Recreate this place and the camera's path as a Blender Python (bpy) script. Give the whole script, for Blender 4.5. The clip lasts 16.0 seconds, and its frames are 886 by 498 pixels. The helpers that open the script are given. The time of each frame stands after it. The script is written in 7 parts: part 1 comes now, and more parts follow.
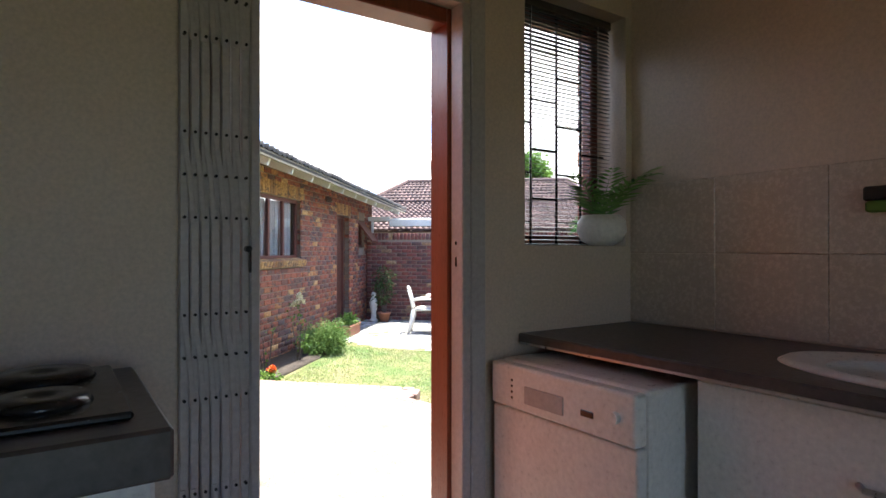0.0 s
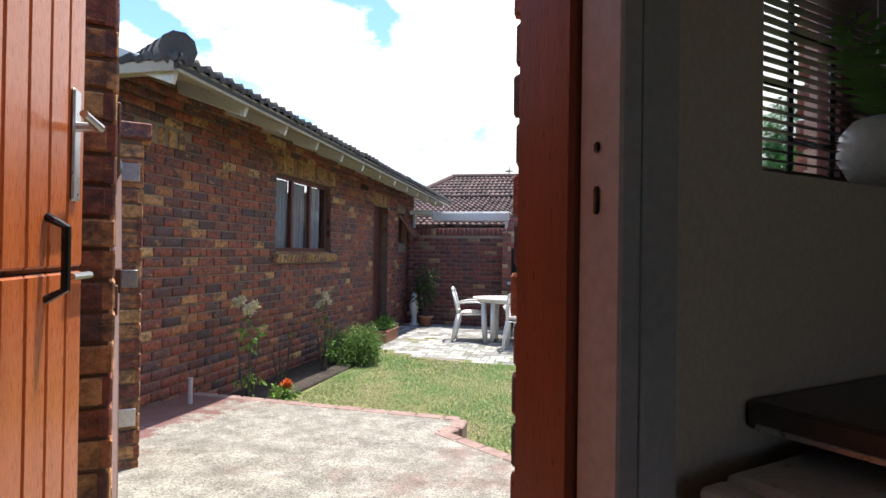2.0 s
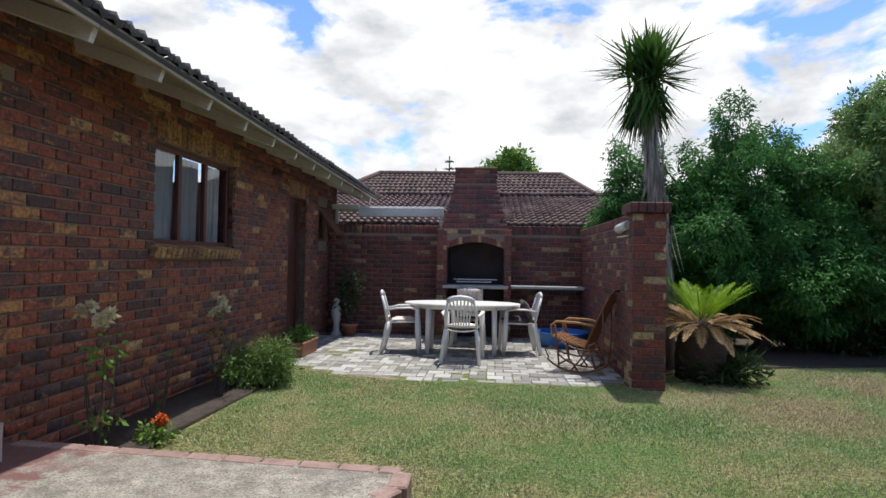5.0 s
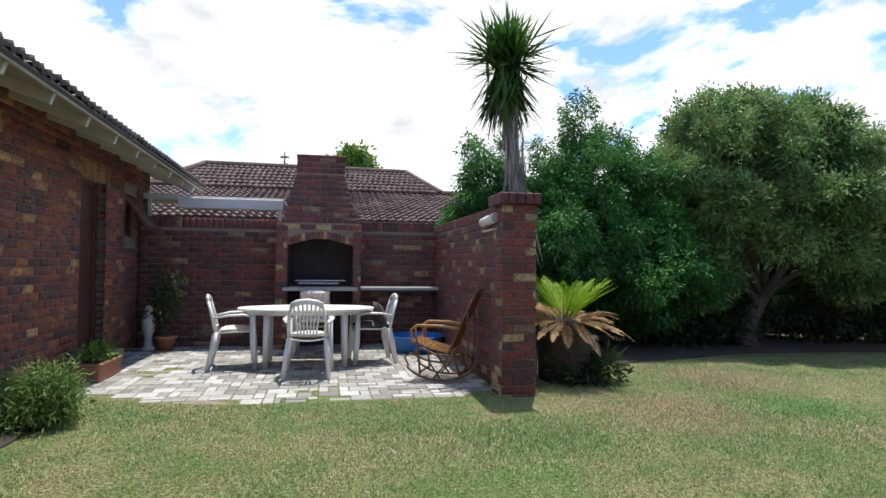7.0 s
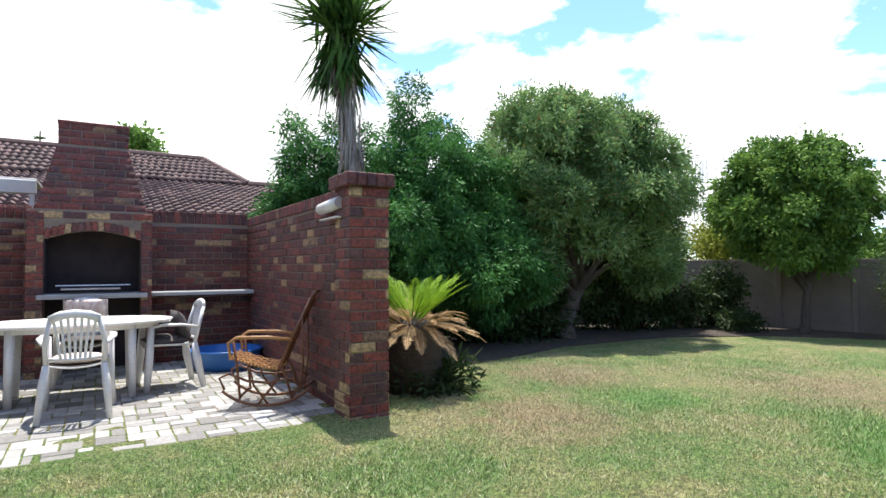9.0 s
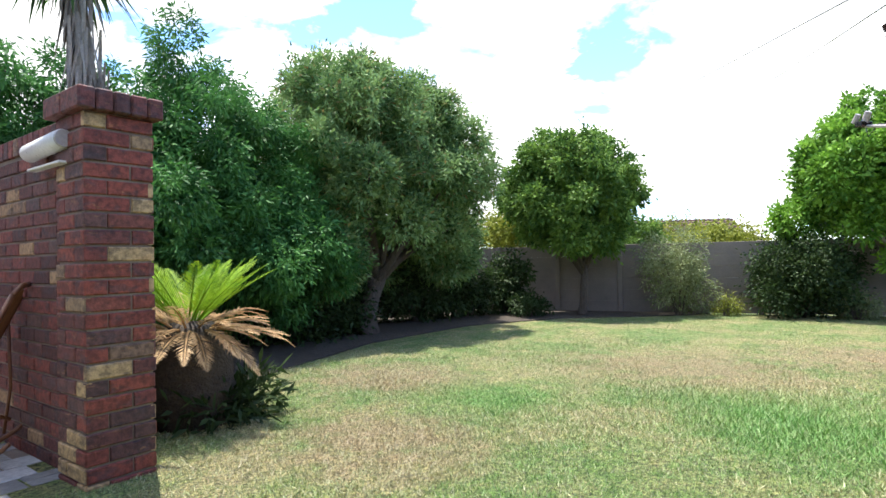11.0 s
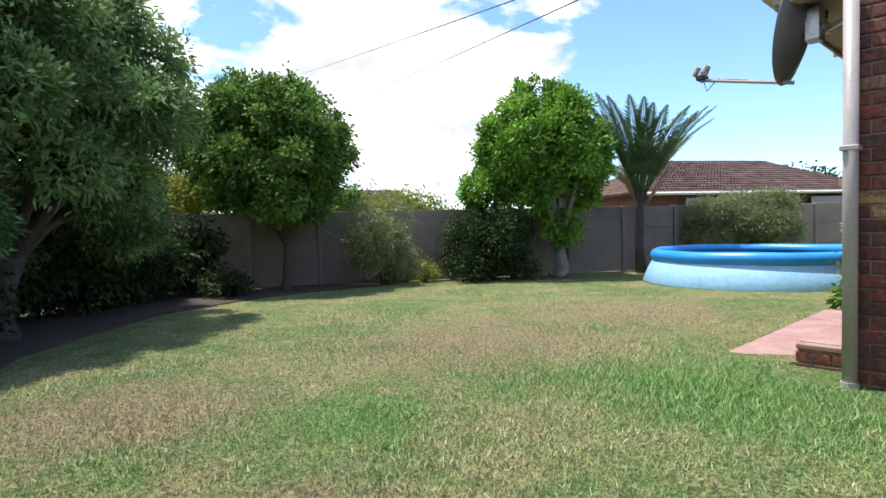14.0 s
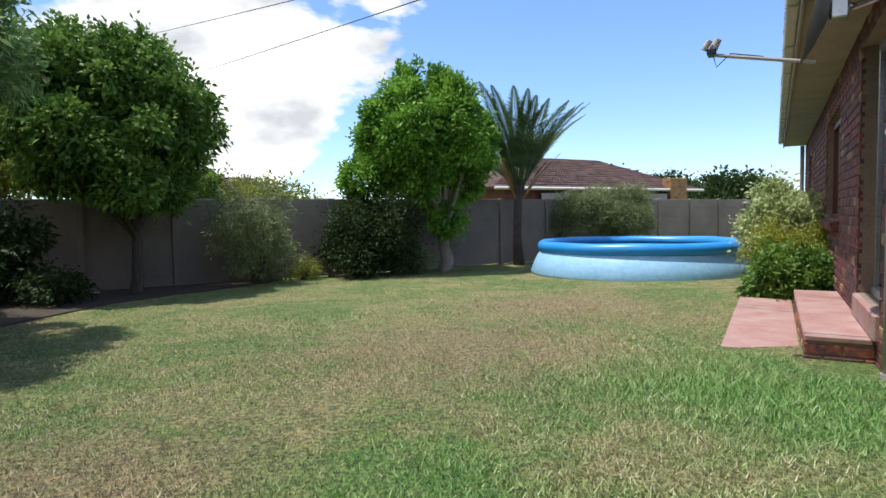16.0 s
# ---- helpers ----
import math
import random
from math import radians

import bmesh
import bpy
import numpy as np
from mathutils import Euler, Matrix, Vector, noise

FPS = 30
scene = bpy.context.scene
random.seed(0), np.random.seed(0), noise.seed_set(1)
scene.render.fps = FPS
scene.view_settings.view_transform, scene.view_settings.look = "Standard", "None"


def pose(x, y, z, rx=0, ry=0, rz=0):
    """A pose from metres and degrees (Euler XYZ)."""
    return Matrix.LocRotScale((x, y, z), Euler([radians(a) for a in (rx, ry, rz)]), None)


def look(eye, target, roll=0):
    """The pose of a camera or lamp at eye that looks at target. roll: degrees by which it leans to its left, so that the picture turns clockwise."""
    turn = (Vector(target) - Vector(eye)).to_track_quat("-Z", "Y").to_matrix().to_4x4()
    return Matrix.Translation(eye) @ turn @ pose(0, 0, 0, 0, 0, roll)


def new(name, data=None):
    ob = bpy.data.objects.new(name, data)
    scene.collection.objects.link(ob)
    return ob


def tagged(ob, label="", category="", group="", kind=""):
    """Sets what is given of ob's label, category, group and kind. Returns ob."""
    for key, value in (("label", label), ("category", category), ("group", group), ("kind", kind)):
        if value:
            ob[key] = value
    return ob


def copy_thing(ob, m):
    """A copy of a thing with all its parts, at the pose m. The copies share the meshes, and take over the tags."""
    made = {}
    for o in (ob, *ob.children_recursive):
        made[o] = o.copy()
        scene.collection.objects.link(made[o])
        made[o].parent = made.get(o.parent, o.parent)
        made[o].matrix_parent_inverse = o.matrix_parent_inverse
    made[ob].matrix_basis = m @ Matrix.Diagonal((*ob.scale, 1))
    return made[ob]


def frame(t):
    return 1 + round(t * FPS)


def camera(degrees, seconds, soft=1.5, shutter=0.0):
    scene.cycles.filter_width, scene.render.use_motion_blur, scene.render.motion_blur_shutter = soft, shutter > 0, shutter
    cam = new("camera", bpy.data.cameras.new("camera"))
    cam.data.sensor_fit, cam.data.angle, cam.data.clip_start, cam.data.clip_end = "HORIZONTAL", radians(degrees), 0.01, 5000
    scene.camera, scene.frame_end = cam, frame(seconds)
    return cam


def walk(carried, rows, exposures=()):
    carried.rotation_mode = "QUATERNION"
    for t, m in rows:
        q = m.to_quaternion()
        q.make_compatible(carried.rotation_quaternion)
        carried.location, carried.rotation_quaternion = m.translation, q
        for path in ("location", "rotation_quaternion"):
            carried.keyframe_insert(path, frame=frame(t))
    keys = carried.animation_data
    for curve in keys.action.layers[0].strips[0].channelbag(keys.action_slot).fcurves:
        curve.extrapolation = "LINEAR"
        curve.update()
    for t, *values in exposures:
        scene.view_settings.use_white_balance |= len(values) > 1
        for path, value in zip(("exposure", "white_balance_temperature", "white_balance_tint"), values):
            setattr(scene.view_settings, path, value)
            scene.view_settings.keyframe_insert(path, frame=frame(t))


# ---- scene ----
cam = camera(75.1, 16.0)
PATH = [
    (0, (0.224, -0.414, 1.681), (-0.057, 1.566, 1.686), -0.0),
    (0.5, (0.178, -0.072, 1.641), (-0.189, 1.895, 1.646), 0.0),
    (1, (0.107, 0.271, 1.613), (-0.289, 2.231, 1.621), 0.4),
    (1.5, (0.033, 0.613, 1.597), (-0.382, 2.569, 1.61), 0.8),
    (2, (-0.053, 0.903, 1.571), (-0.486, 2.855, 1.584), 0.8),
    (2.5, (-0.149, 1.14, 1.575), (-0.58, 3.093, 1.592), 0.9),
    (3, (-0.257, 1.401, 1.594), (-0.648, 3.362, 1.607), 1.2),
    (5.5, (-0.49, 2.267, 1.424), (-0.535, 4.266, 1.471), 0.9),
    (6, (-0.612, 2.458, 1.397), (-0.49, 4.453, 1.454), 0.9),
    (6.5, (-0.626, 2.707, 1.366), (-0.358, 4.688, 1.429), 0.8),
    (7, (-0.572, 3.002, 1.395), (-0.18, 4.963, 1.449), 0.6),
    (7.5, (-0.565, 3.349, 1.387), (-0.023, 5.274, 1.44), 0.2),
    (8, (-0.618, 3.592, 1.369), (0.091, 5.462, 1.427), 0.2),
    (8.5, (-0.629, 3.816, 1.356), (0.231, 5.62, 1.415), 0.0),
    (9, (-0.63, 4.054, 1.343), (0.396, 5.771, 1.402), -0.2),
    (9.2, (-0.612, 4.158, 1.373), (0.475, 5.837, 1.416), -0.5),
    (11.3, (0.015, 5.495, 1.182), (1.681, 6.600, 1.218), -1.2),
    (11.5, (0.100, 5.626, 1.167), (1.807, 6.668, 1.201), -1.2),
    (12, (0.314, 5.956, 1.164), (2.110, 6.834, 1.192), -1.2),
    (12.5, (0.468, 6.269, 1.136), (2.330, 6.998, 1.164), -1.4),
    (13, (0.582, 6.612, 1.108), (2.494, 7.199, 1.123), -1.5),
    (13.5, (0.664, 6.946, 1.093), (2.652, 7.163, 1.054), -1.4),
    (14, (0.877, 7.273, 1.107), (2.875, 7.311, 1.025), -1.4),
    (14.5, (1.095, 7.618, 1.11), (3.091, 7.559, 1.006), -1.3),
    (15, (1.353, 7.848, 1.093), (3.341, 7.656, 0.988), -1.1),
    (15.5, (1.63, 8.064, 1.084), (3.591, 7.684, 0.975), -1.0),
    (16, (1.91, 8.308, 1.063), (3.833, 7.769, 0.95), -1.0),
]
walk(cam, [(t, look(eye, target, roll)) for t, eye, target, roll in PATH],
     [(0.0, 1.95), (0.6, 1.55), (1.2, 1.2), (1.7, 0.9), (2.4, 0.65), (3.2, 0.42), (5.0, -0.05), (6.5, 0.1), (7.5, 0.4), (9.0, 0.72), (11.5, 1.05), (12.5, 0.95), (13.2, 0.88), (13.8, 0.52), (15.0, 0.22), (16.0, 0.08)])

# ---- light ----
SUN = Vector((0.11, 0.25, 0.96)).normalized()
world = bpy.data.worlds.new("sky")
scene.world = world
world.use_nodes = True
wn, wl = world.node_tree.nodes, world.node_tree.links
wn.clear()


def wnode(kind, **kw):
    n = wn.new(kind)
    for k, v in kw.items():
        n.inputs[k].default_value = v
    return n


sky = wn.new("ShaderNodeTexSky")
sky.sky_type, sky.sun_disc = "NISHITA", False
sky.air_density, sky.dust_density, sky.ozone_density = 1.0, 0.1, 4.0
sky.sun_elevation, sky.sun_rotation = math.asin(SUN.z), math.atan2(SUN.x, SUN.y)
coord = wn.new("ShaderNodeTexCoord")
split = wn.new("ShaderNodeSeparateXYZ")
wl.new(coord.outputs["Generated"], split.inputs[0])


def wmath(op, a, b=0.0):
    n = wn.new("ShaderNodeMath")
    n.operation = op
    for i, v in enumerate((a, b)):
        if isinstance(v, (int, float)):
            n.inputs[i].default_value = v
        else:
            wl.new(v, n.inputs[i])
    return n.outputs[0]


# clouds: puffs drawn on the dome, flattened towards the horizon
flat = wn.new("ShaderNodeCombineXYZ")
wl.new(split.outputs[0], flat.inputs[0])
wl.new(split.outputs[1], flat.inputs[1])
wl.new(wmath("MULTIPLY", split.outputs[2], 2.0), flat.inputs[2])
big = wnode("ShaderNodeTexNoise", Scale=4.4, Detail=12.0, Roughness=0.55, Distortion=0.2)
wl.new(flat.outputs[0], big.inputs["Vector"])
cover = wmath("ADD", big.outputs["Fac"], wmath("MULTIPLY", split.outputs[1], 0.07))
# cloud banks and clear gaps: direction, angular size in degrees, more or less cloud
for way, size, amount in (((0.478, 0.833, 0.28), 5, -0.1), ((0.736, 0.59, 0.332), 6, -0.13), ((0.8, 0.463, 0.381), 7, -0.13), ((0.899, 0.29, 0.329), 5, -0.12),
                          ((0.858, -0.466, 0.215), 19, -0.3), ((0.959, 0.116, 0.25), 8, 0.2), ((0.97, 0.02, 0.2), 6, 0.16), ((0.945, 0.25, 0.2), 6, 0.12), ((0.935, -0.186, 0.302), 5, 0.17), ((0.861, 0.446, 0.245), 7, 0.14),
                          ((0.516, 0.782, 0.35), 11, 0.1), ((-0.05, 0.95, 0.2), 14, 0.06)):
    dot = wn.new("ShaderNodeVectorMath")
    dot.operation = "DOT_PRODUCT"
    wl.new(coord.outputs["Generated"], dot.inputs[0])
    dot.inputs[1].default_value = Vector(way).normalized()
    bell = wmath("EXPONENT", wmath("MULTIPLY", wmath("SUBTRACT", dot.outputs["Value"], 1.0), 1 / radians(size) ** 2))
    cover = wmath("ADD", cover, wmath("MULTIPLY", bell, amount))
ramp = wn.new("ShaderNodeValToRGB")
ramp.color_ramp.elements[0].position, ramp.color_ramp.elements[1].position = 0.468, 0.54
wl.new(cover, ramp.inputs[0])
grey = wnode("ShaderNodeTexNoise", Scale=6.5, Detail=8.0, Roughness=0.55)
wl.new(flat.outputs[0], grey.inputs["Vector"])
tone = wn.new("ShaderNodeValToRGB")
tone.color_ramp.elements[0].position, tone.color_ramp.elements[1].position = 0.34, 0.62
tone.color_ramp.elements[0].color, tone.color_ramp.elements[1].color = (4.9, 5.1, 5.4, 1), (9.2, 9.2, 9.2, 1)
wl.new(grey.outputs["Fac"], tone.inputs[0])
mix = wn.new("ShaderNodeMix")
mix.data_type = "RGBA"
wl.new(ramp.outputs[0], mix.inputs["Factor"])
clear = wn.new("ShaderNodeMix")
clear.data_type, clear.blend_type = "RGBA", "MULTIPLY"
clear.inputs["Factor"].default_value = 1.0
wl.new(sky.outputs[0], clear.inputs[6])
clear.inputs[7].default_value = (1.22, 1.34, 1.56, 1)
wl.new(clear.outputs[2], mix.inputs[6])
wl.new(tone.outputs[0], mix.inputs[7])
back = wnode("ShaderNodeBackground", Strength=0.14)
wl.new(mix.outputs[2], back.inputs["Color"])
wl.new(back.outputs[0], wn.new("ShaderNodeOutputWorld").inputs[0])
sun = new("sun", bpy.data.lights.new("sun", "SUN"))
sun.data.energy, sun.data.angle, sun.data.color = 5.0, radians(0.6), (1.0, 0.96, 0.9)
sun.matrix_world = look(SUN * 50, (0, 0, 0))


# ---- helpers of this scene ----
HOUSE = pose(0, 0, 0, 0, 0, 42)  # the house stands turned against the garage: a along its north-west wall, b out of it


def gz(x, y):
    """Height of the lawn."""
    return max(-0.15, min(0.1, 0.1 - 0.02 * (x - 1.5)))


def slab_z(x, y):
    return 0.42 - 0.024 * y


def mesh_of(bm, name):
    me = bpy.data.meshes.new(name)
    bm.normal_update()
    bm.to_mesh(me)
    bm.free()
    return me


def smooth(me, on=True):
    me.polygons.foreach_set("use_smooth", [on] * len(me.polygons))


def part(name, bm, material, parent, label="", soft=False):
    me = mesh_of(bm, name)
    me.materials.append(material)
    if soft:
        smooth(me)
    ob = new(name, me)
    ob.parent = parent
    if label:
        ob["label"] = label
    return ob


def thing(name, label, category, m=None, group="", kind=""):
    ob = tagged(new(name), label, category, group, kind)
    ob.empty_display_size = 0.1
    if m is not None:
        ob.matrix_world = m
    return ob


def solid(name, bm, material, label="", category="", kind="structure", m=None, soft=False):
    me = mesh_of(bm, name)
    me.materials.append(material)
    if soft:
        smooth(me)
    ob = tagged(new(name, me), label, category, "", kind)
    if m is not None:
        ob.matrix_world = m
    return ob


def arrays(name, verts, faces, material):
    """A mesh from number arrays: verts (n, 3), faces (m, k), all with k corners."""
    verts, faces = np.asarray(verts, np.float32), np.asarray(faces, np.int32)
    me = bpy.data.meshes.new(name)
    k = faces.shape[1]
    me.vertices.add(len(verts))
    me.vertices.foreach_set("co", verts.ravel())
    me.loops.add(faces.size)
    me.loops.foreach_set("vertex_index", faces.ravel())
    me.polygons.add(len(faces))
    me.polygons.foreach_set("loop_start", np.arange(len(faces), dtype=np.int32) * k)
    me.update(calc_edges=True)
    me.materials.append(material)
    return me


def box(bm, x0, x1, y0, y1, z0, z1, bevel=0.0, m=None, seg=1):
    g = bmesh.ops.create_cube(bm, size=1, matrix=Matrix.Translation(((x0 + x1) / 2, (y0 + y1) / 2, (z0 + z1) / 2)) @ Matrix.Diagonal((x1 - x0, y1 - y0, z1 - z0, 1)))
    vs = g["verts"]
    if bevel:
        es = list({e for v in vs for e in v.link_edges})
        r = bmesh.ops.bevel(bm, geom=es, offset=bevel, segments=seg, affect="EDGES", profile=0.5)
        vs = list({v for v in vs if v.is_valid} | set(r["verts"]))
    if m is not None:
        bmesh.ops.transform(bm, matrix=m, verts=vs)
    return bm


def boxed(*a, **k):
    return box(bmesh.new(), *a, **k)


def ring_verts(bm, c, ux, uy, r, n):
    return [bm.verts.new(c + ux * (r * math.cos(2 * math.pi * i / n)) + uy * (r * math.sin(2 * math.pi * i / n))) for i in range(n)]


def sweep(bm, pts, r, n=8, caps=True, closed=False, flat=1.0):
    """A tube along points; r a number or one for each point."""
    pts = [Vector(p) for p in pts]
    rs = r if isinstance(r, (list, tuple)) else [r] * len(pts)
    rings, up = [], None
    for i, p in enumerate(pts):
        a = pts[i - 1] if i or closed else p
        b = pts[(i + 1) % len(pts)] if i < len(pts) - 1 or closed else p
        d = (b - a).normalized()
        if up is None:
            up = Vector((0, 0, 1)) if abs(d.z) < 0.9 else Vector((0, 1, 0))
        ux = d.cross(up).normalized()
        uy = ux.cross(d).normalized()
        up = uy
        rings.append(ring_verts(bm, p, ux, uy * flat, rs[i], n))
    pairs = list(zip(rings, rings[1:])) + ([(rings[-1], rings[0])] if closed else [])
    for p, q in pairs:
        for i in range(n):
            bm.faces.new((p[i], p[(i + 1) % n], q[(i + 1) % n], q[i]))
    if caps and not closed:
        bm.faces.new(rings[0][::-1])
        bm.faces.new(rings[-1])
    return bm


def tube(*a, **k):
    return sweep(bmesh.new(), *a, **k)


def lathe(bm, profile, n=24, c=(0, 0, 0), sx=1.0, sy=1.0):
    """Turns (radius, height) rows round the z axis."""
    rings = []
    for r, z in profile:
        rings.append([bm.verts.new((c[0] + sx * r * math.cos(2 * math.pi * i / n), c[1] + sy * r * math.sin(2 * math.pi * i / n), c[2] + z)) for i in range(n)])
    for p, q in zip(rings, rings[1:]):
        for i in range(n):
            bm.faces.new((p[i], p[(i + 1) % n], q[(i + 1) % n], q[i]))
    if profile[0][0] > 1e-4:
        bm.faces.new(rings[0][::-1])
    if profile[-1][0] > 1e-4:
        bm.faces.new(rings[-1])
    bmesh.ops.remove_doubles(bm, verts=bm.verts[:], dist=1e-5)
    return bm


def prism(bm, outline, z0, z1, top=None):
    """Extrudes an outline of (x, y); top(x, y) may give the upper height."""
    lo = [bm.verts.new((x, y, z0)) for x, y in outline]
    hi = [bm.verts.new((x, y, top(x, y) if top else z1)) for x, y in outline]
    n = len(lo)
    for i in range(n):
        bm.faces.new((lo[i], lo[(i + 1) % n], hi[(i + 1) % n], hi[i]))
    bm.faces.new(lo[::-1])
    bm.faces.new(hi)
    bmesh.ops.recalc_face_normals(bm, faces=bm.faces[:])
    return bm


# ---- materials ----
def shader(name, rough=0.6, metal=0.0):
    m = bpy.data.materials.new(name)
    m.use_nodes = True
    b = m.node_tree.nodes["Principled BSDF"]
    b.inputs["Roughness"].default_value, b.inputs["Metallic"].default_value = rough, metal
    return m, m.node_tree.nodes, m.node_tree.links, b


def noise_of(n, l, scale, detail=6.0, rough=0.6, space="Object", stretch=None):
    t = n.new("ShaderNodeTexCoord")
    k = n.new("ShaderNodeTexNoise")
    k.inputs["Scale"].default_value, k.inputs["Detail"].default_value, k.inputs["Roughness"].default_value = scale, detail, rough
    if space == "World":
        t = n.new("ShaderNodeNewGeometry")
        src = t.outputs["Position"]
    else:
        src = t.outputs["Object"]
    if stretch:
        mp = n.new("ShaderNodeMapping")
        mp.inputs["Scale"].default_value = stretch
        l.new(src, mp.inputs["Vector"])
        src = mp.outputs[0]
    l.new(src, k.inputs["Vector"])
    return k.outputs["Fac"]


def ramp_of(n, l, fac, stops):
    r = n.new("ShaderNodeValToRGB")
    e = r.color_ramp.elements
    while len(e) < len(stops):
        e.new(0.5)
    for i, (p, c) in enumerate(stops):
        e[i].position, e[i].color = p, (*c, 1)
    l.new(fac, r.inputs[0])
    return r.outputs[0]


def blend(n, l, fac, a, b, how="MIX"):
    m = n.new("ShaderNodeMix")
    m.data_type, m.blend_type = "RGBA", how
    for v, i in ((fac, 0), (a, 6), (b, 7)):
        if isinstance(v, (int, float)):
            m.inputs[i].default_value = v
        elif isinstance(v, tuple):
            m.inputs[i].default_value = (*v, 1)
        else:
            l.new(v, m.inputs[i])
    return m.outputs[2]


def bump_of(n, l, b, fac, strength, dist=0.01):
    k = n.new("ShaderNodeBump")
    k.inputs["Strength"].default_value, k.inputs["Distance"].default_value = strength, dist
    l.new(fac, k.inputs["Height"])
    l.new(k.outputs[0], b.inputs["Normal"])


def surface(name, dark, light, scale=8.0, rough=0.6, bump=0.2, metal=0.0, fine=60.0, stretch=None, space="Object", dist=0.004):
    """Two-scale mottled colour with a fine relief."""
    m, n, l, b = shader(name, rough, metal)
    big_n = noise_of(n, l, scale, 5, 0.6, space, stretch)
    small = noise_of(n, l, fine, 3, 0.6, space, stretch)
    c = ramp_of(n, l, big_n, [(0.3, dark), (0.7, light)])
    c = blend(n, l, 0.25, c, ramp_of(n, l, small, [(0.3, tuple(v * 0.6 for v in dark)), (0.7, tuple(min(1, v * 1.25) for v in light))]))
    l.new(c, b.inputs["Base Color"])
    r = n.new("ShaderNodeMapRange")
    r.inputs["To Min"].default_value, r.inputs["To Max"].default_value = max(0.03, rough - 0.1), min(1, rough + 0.12)
    l.new(small, r.inputs["Value"])
    l.new(r.outputs[0], b.inputs["Roughness"])
    if bump:
        bump_of(n, l, b, small, bump, dist)
    return m


def brick_material(name, island, stops, rough=0.75, buff=0.85, dark=0.8):
    """Fired face brick: a colour for each brick, blue-grey burnt cores, flashed buff edges, fine grain."""
    m, n, l, b = shader(name, rough)
    if island:
        rnd = n.new("ShaderNodeNewGeometry").outputs["Random Per Island"]
    else:
        rnd = n.new("ShaderNodeObjectInfo").outputs["Random"]
    c = ramp_of(n, l, rnd, stops)
    patch = noise_of(n, l, 7.0, 5, 0.62, "World", (1, 1, 1.9))
    c = blend(n, l, ramp_of(n, l, patch, [(0.53, (0, 0, 0)), (0.6, (dark, dark, dark))]), c, (0.062, 0.05, 0.058))
    warm = noise_of(n, l, 10.0, 6, 0.72, "World", (1, 1, 2.6))
    c = blend(n, l, ramp_of(n, l, warm, [(0.6, (0, 0, 0)), (0.64, (buff, buff, buff))]), c, (0.5, 0.26, 0.1))
    blotch = noise_of(n, l, 32.0, 4, 0.65, "World")
    c = blend(n, l, 0.7, c, ramp_of(n, l, blotch, [(0.38, (0.4, 0.38, 0.38)), (0.6, (1.35, 1.32, 1.28))]), "MULTIPLY")
    grain = noise_of(n, l, 110.0, 4, 0.7, "World")
    c = blend(n, l, 0.5, c, ramp_of(n, l, grain, [(0.3, (0.4, 0.4, 0.4)), (0.7, (1.05, 1.05, 1.05))]), "MULTIPLY")
    l.new(c, b.inputs["Base Color"])
    h = n.new("ShaderNodeMath")
    l.new(grain, h.inputs[0])
    l.new(blotch, h.inputs[1])
    bump_of(n, l, b, h.outputs[0], 0.6, 0.006)
    return m


KLINKER = [(0.0, (0.08, 0.045, 0.045)), (0.22, (0.25, 0.066, 0.04)), (0.5, (0.32, 0.09, 0.05)), (0.64, (0.11, 0.066, 0.068)), (0.8, (0.28, 0.075, 0.045)), (0.93, (0.42, 0.17, 0.065)), (0.99, (0.56, 0.34, 0.15))]
PIER = [(0.0, (0.1, 0.055, 0.05)), (0.2, (0.3, 0.09, 0.05)), (0.45, (0.46, 0.2, 0.075)), (0.7, (0.56, 0.33, 0.14)), (0.85, (0.26, 0.07, 0.042)), (1.0, (0.14, 0.075, 0.06))]
PATIO = [(0.0, (0.09, 0.035, 0.032)), (0.35, (0.17, 0.05, 0.042)), (0.66, (0.24, 0.062, 0.046)), (0.9, (0.12, 0.058, 0.054)), (0.965, (0.4, 0.25, 0.13))]
CORNER = [(0.0, (0.1, 0.05, 0.046)), (0.3, (0.22, 0.055, 0.042)), (0.55, (0.28, 0.07, 0.045)), (0.72, (0.14, 0.07, 0.062)), (0.78, (0.5, 0.34, 0.17))]
BUFF = [(0.0, (0.28, 0.12, 0.05)), (0.3, (0.42, 0.22, 0.085)), (0.7, (0.5, 0.29, 0.12)), (1.0, (0.24, 0.12, 0.07))]
M_BRICK, M_BRICKS = brick_material("face brick", False, KLINKER), brick_material("face bricks", True, KLINKER)
M_RED, M_REDS = brick_material("red brick", False, PATIO, buff=0.25, dark=0.55), brick_material("red bricks", True, PATIO, buff=0.25, dark=0.55)
M_PIER, M_PIERS = brick_material("flashed pier brick", False, PIER, dark=0.6), brick_material("flashed pier bricks", True, PIER, dark=0.6)
M_CORNER = brick_material("corner brick", False, CORNER, buff=0.35, dark=0.5)
M_BUFF, M_BUFFS = brick_material("buff soldier brick", False, BUFF, buff=0.5, dark=0.7), brick_material("buff soldier bricks", True, BUFF, buff=0.5, dark=0.7)
M_MORTAR = surface("mortar", (0.17, 0.13, 0.1), (0.28, 0.22, 0.17), 6, 0.9, 0.6)
M_PLASTER = surface("cream wall paint", (0.55, 0.445, 0.36), (0.62, 0.505, 0.41), 1.5, 0.55, 0.15, fine=90, dist=0.002)
M_TILE = surface("cream wall tile", (0.5, 0.42, 0.35), (0.54, 0.46, 0.38), 2, 0.25, 0.05)
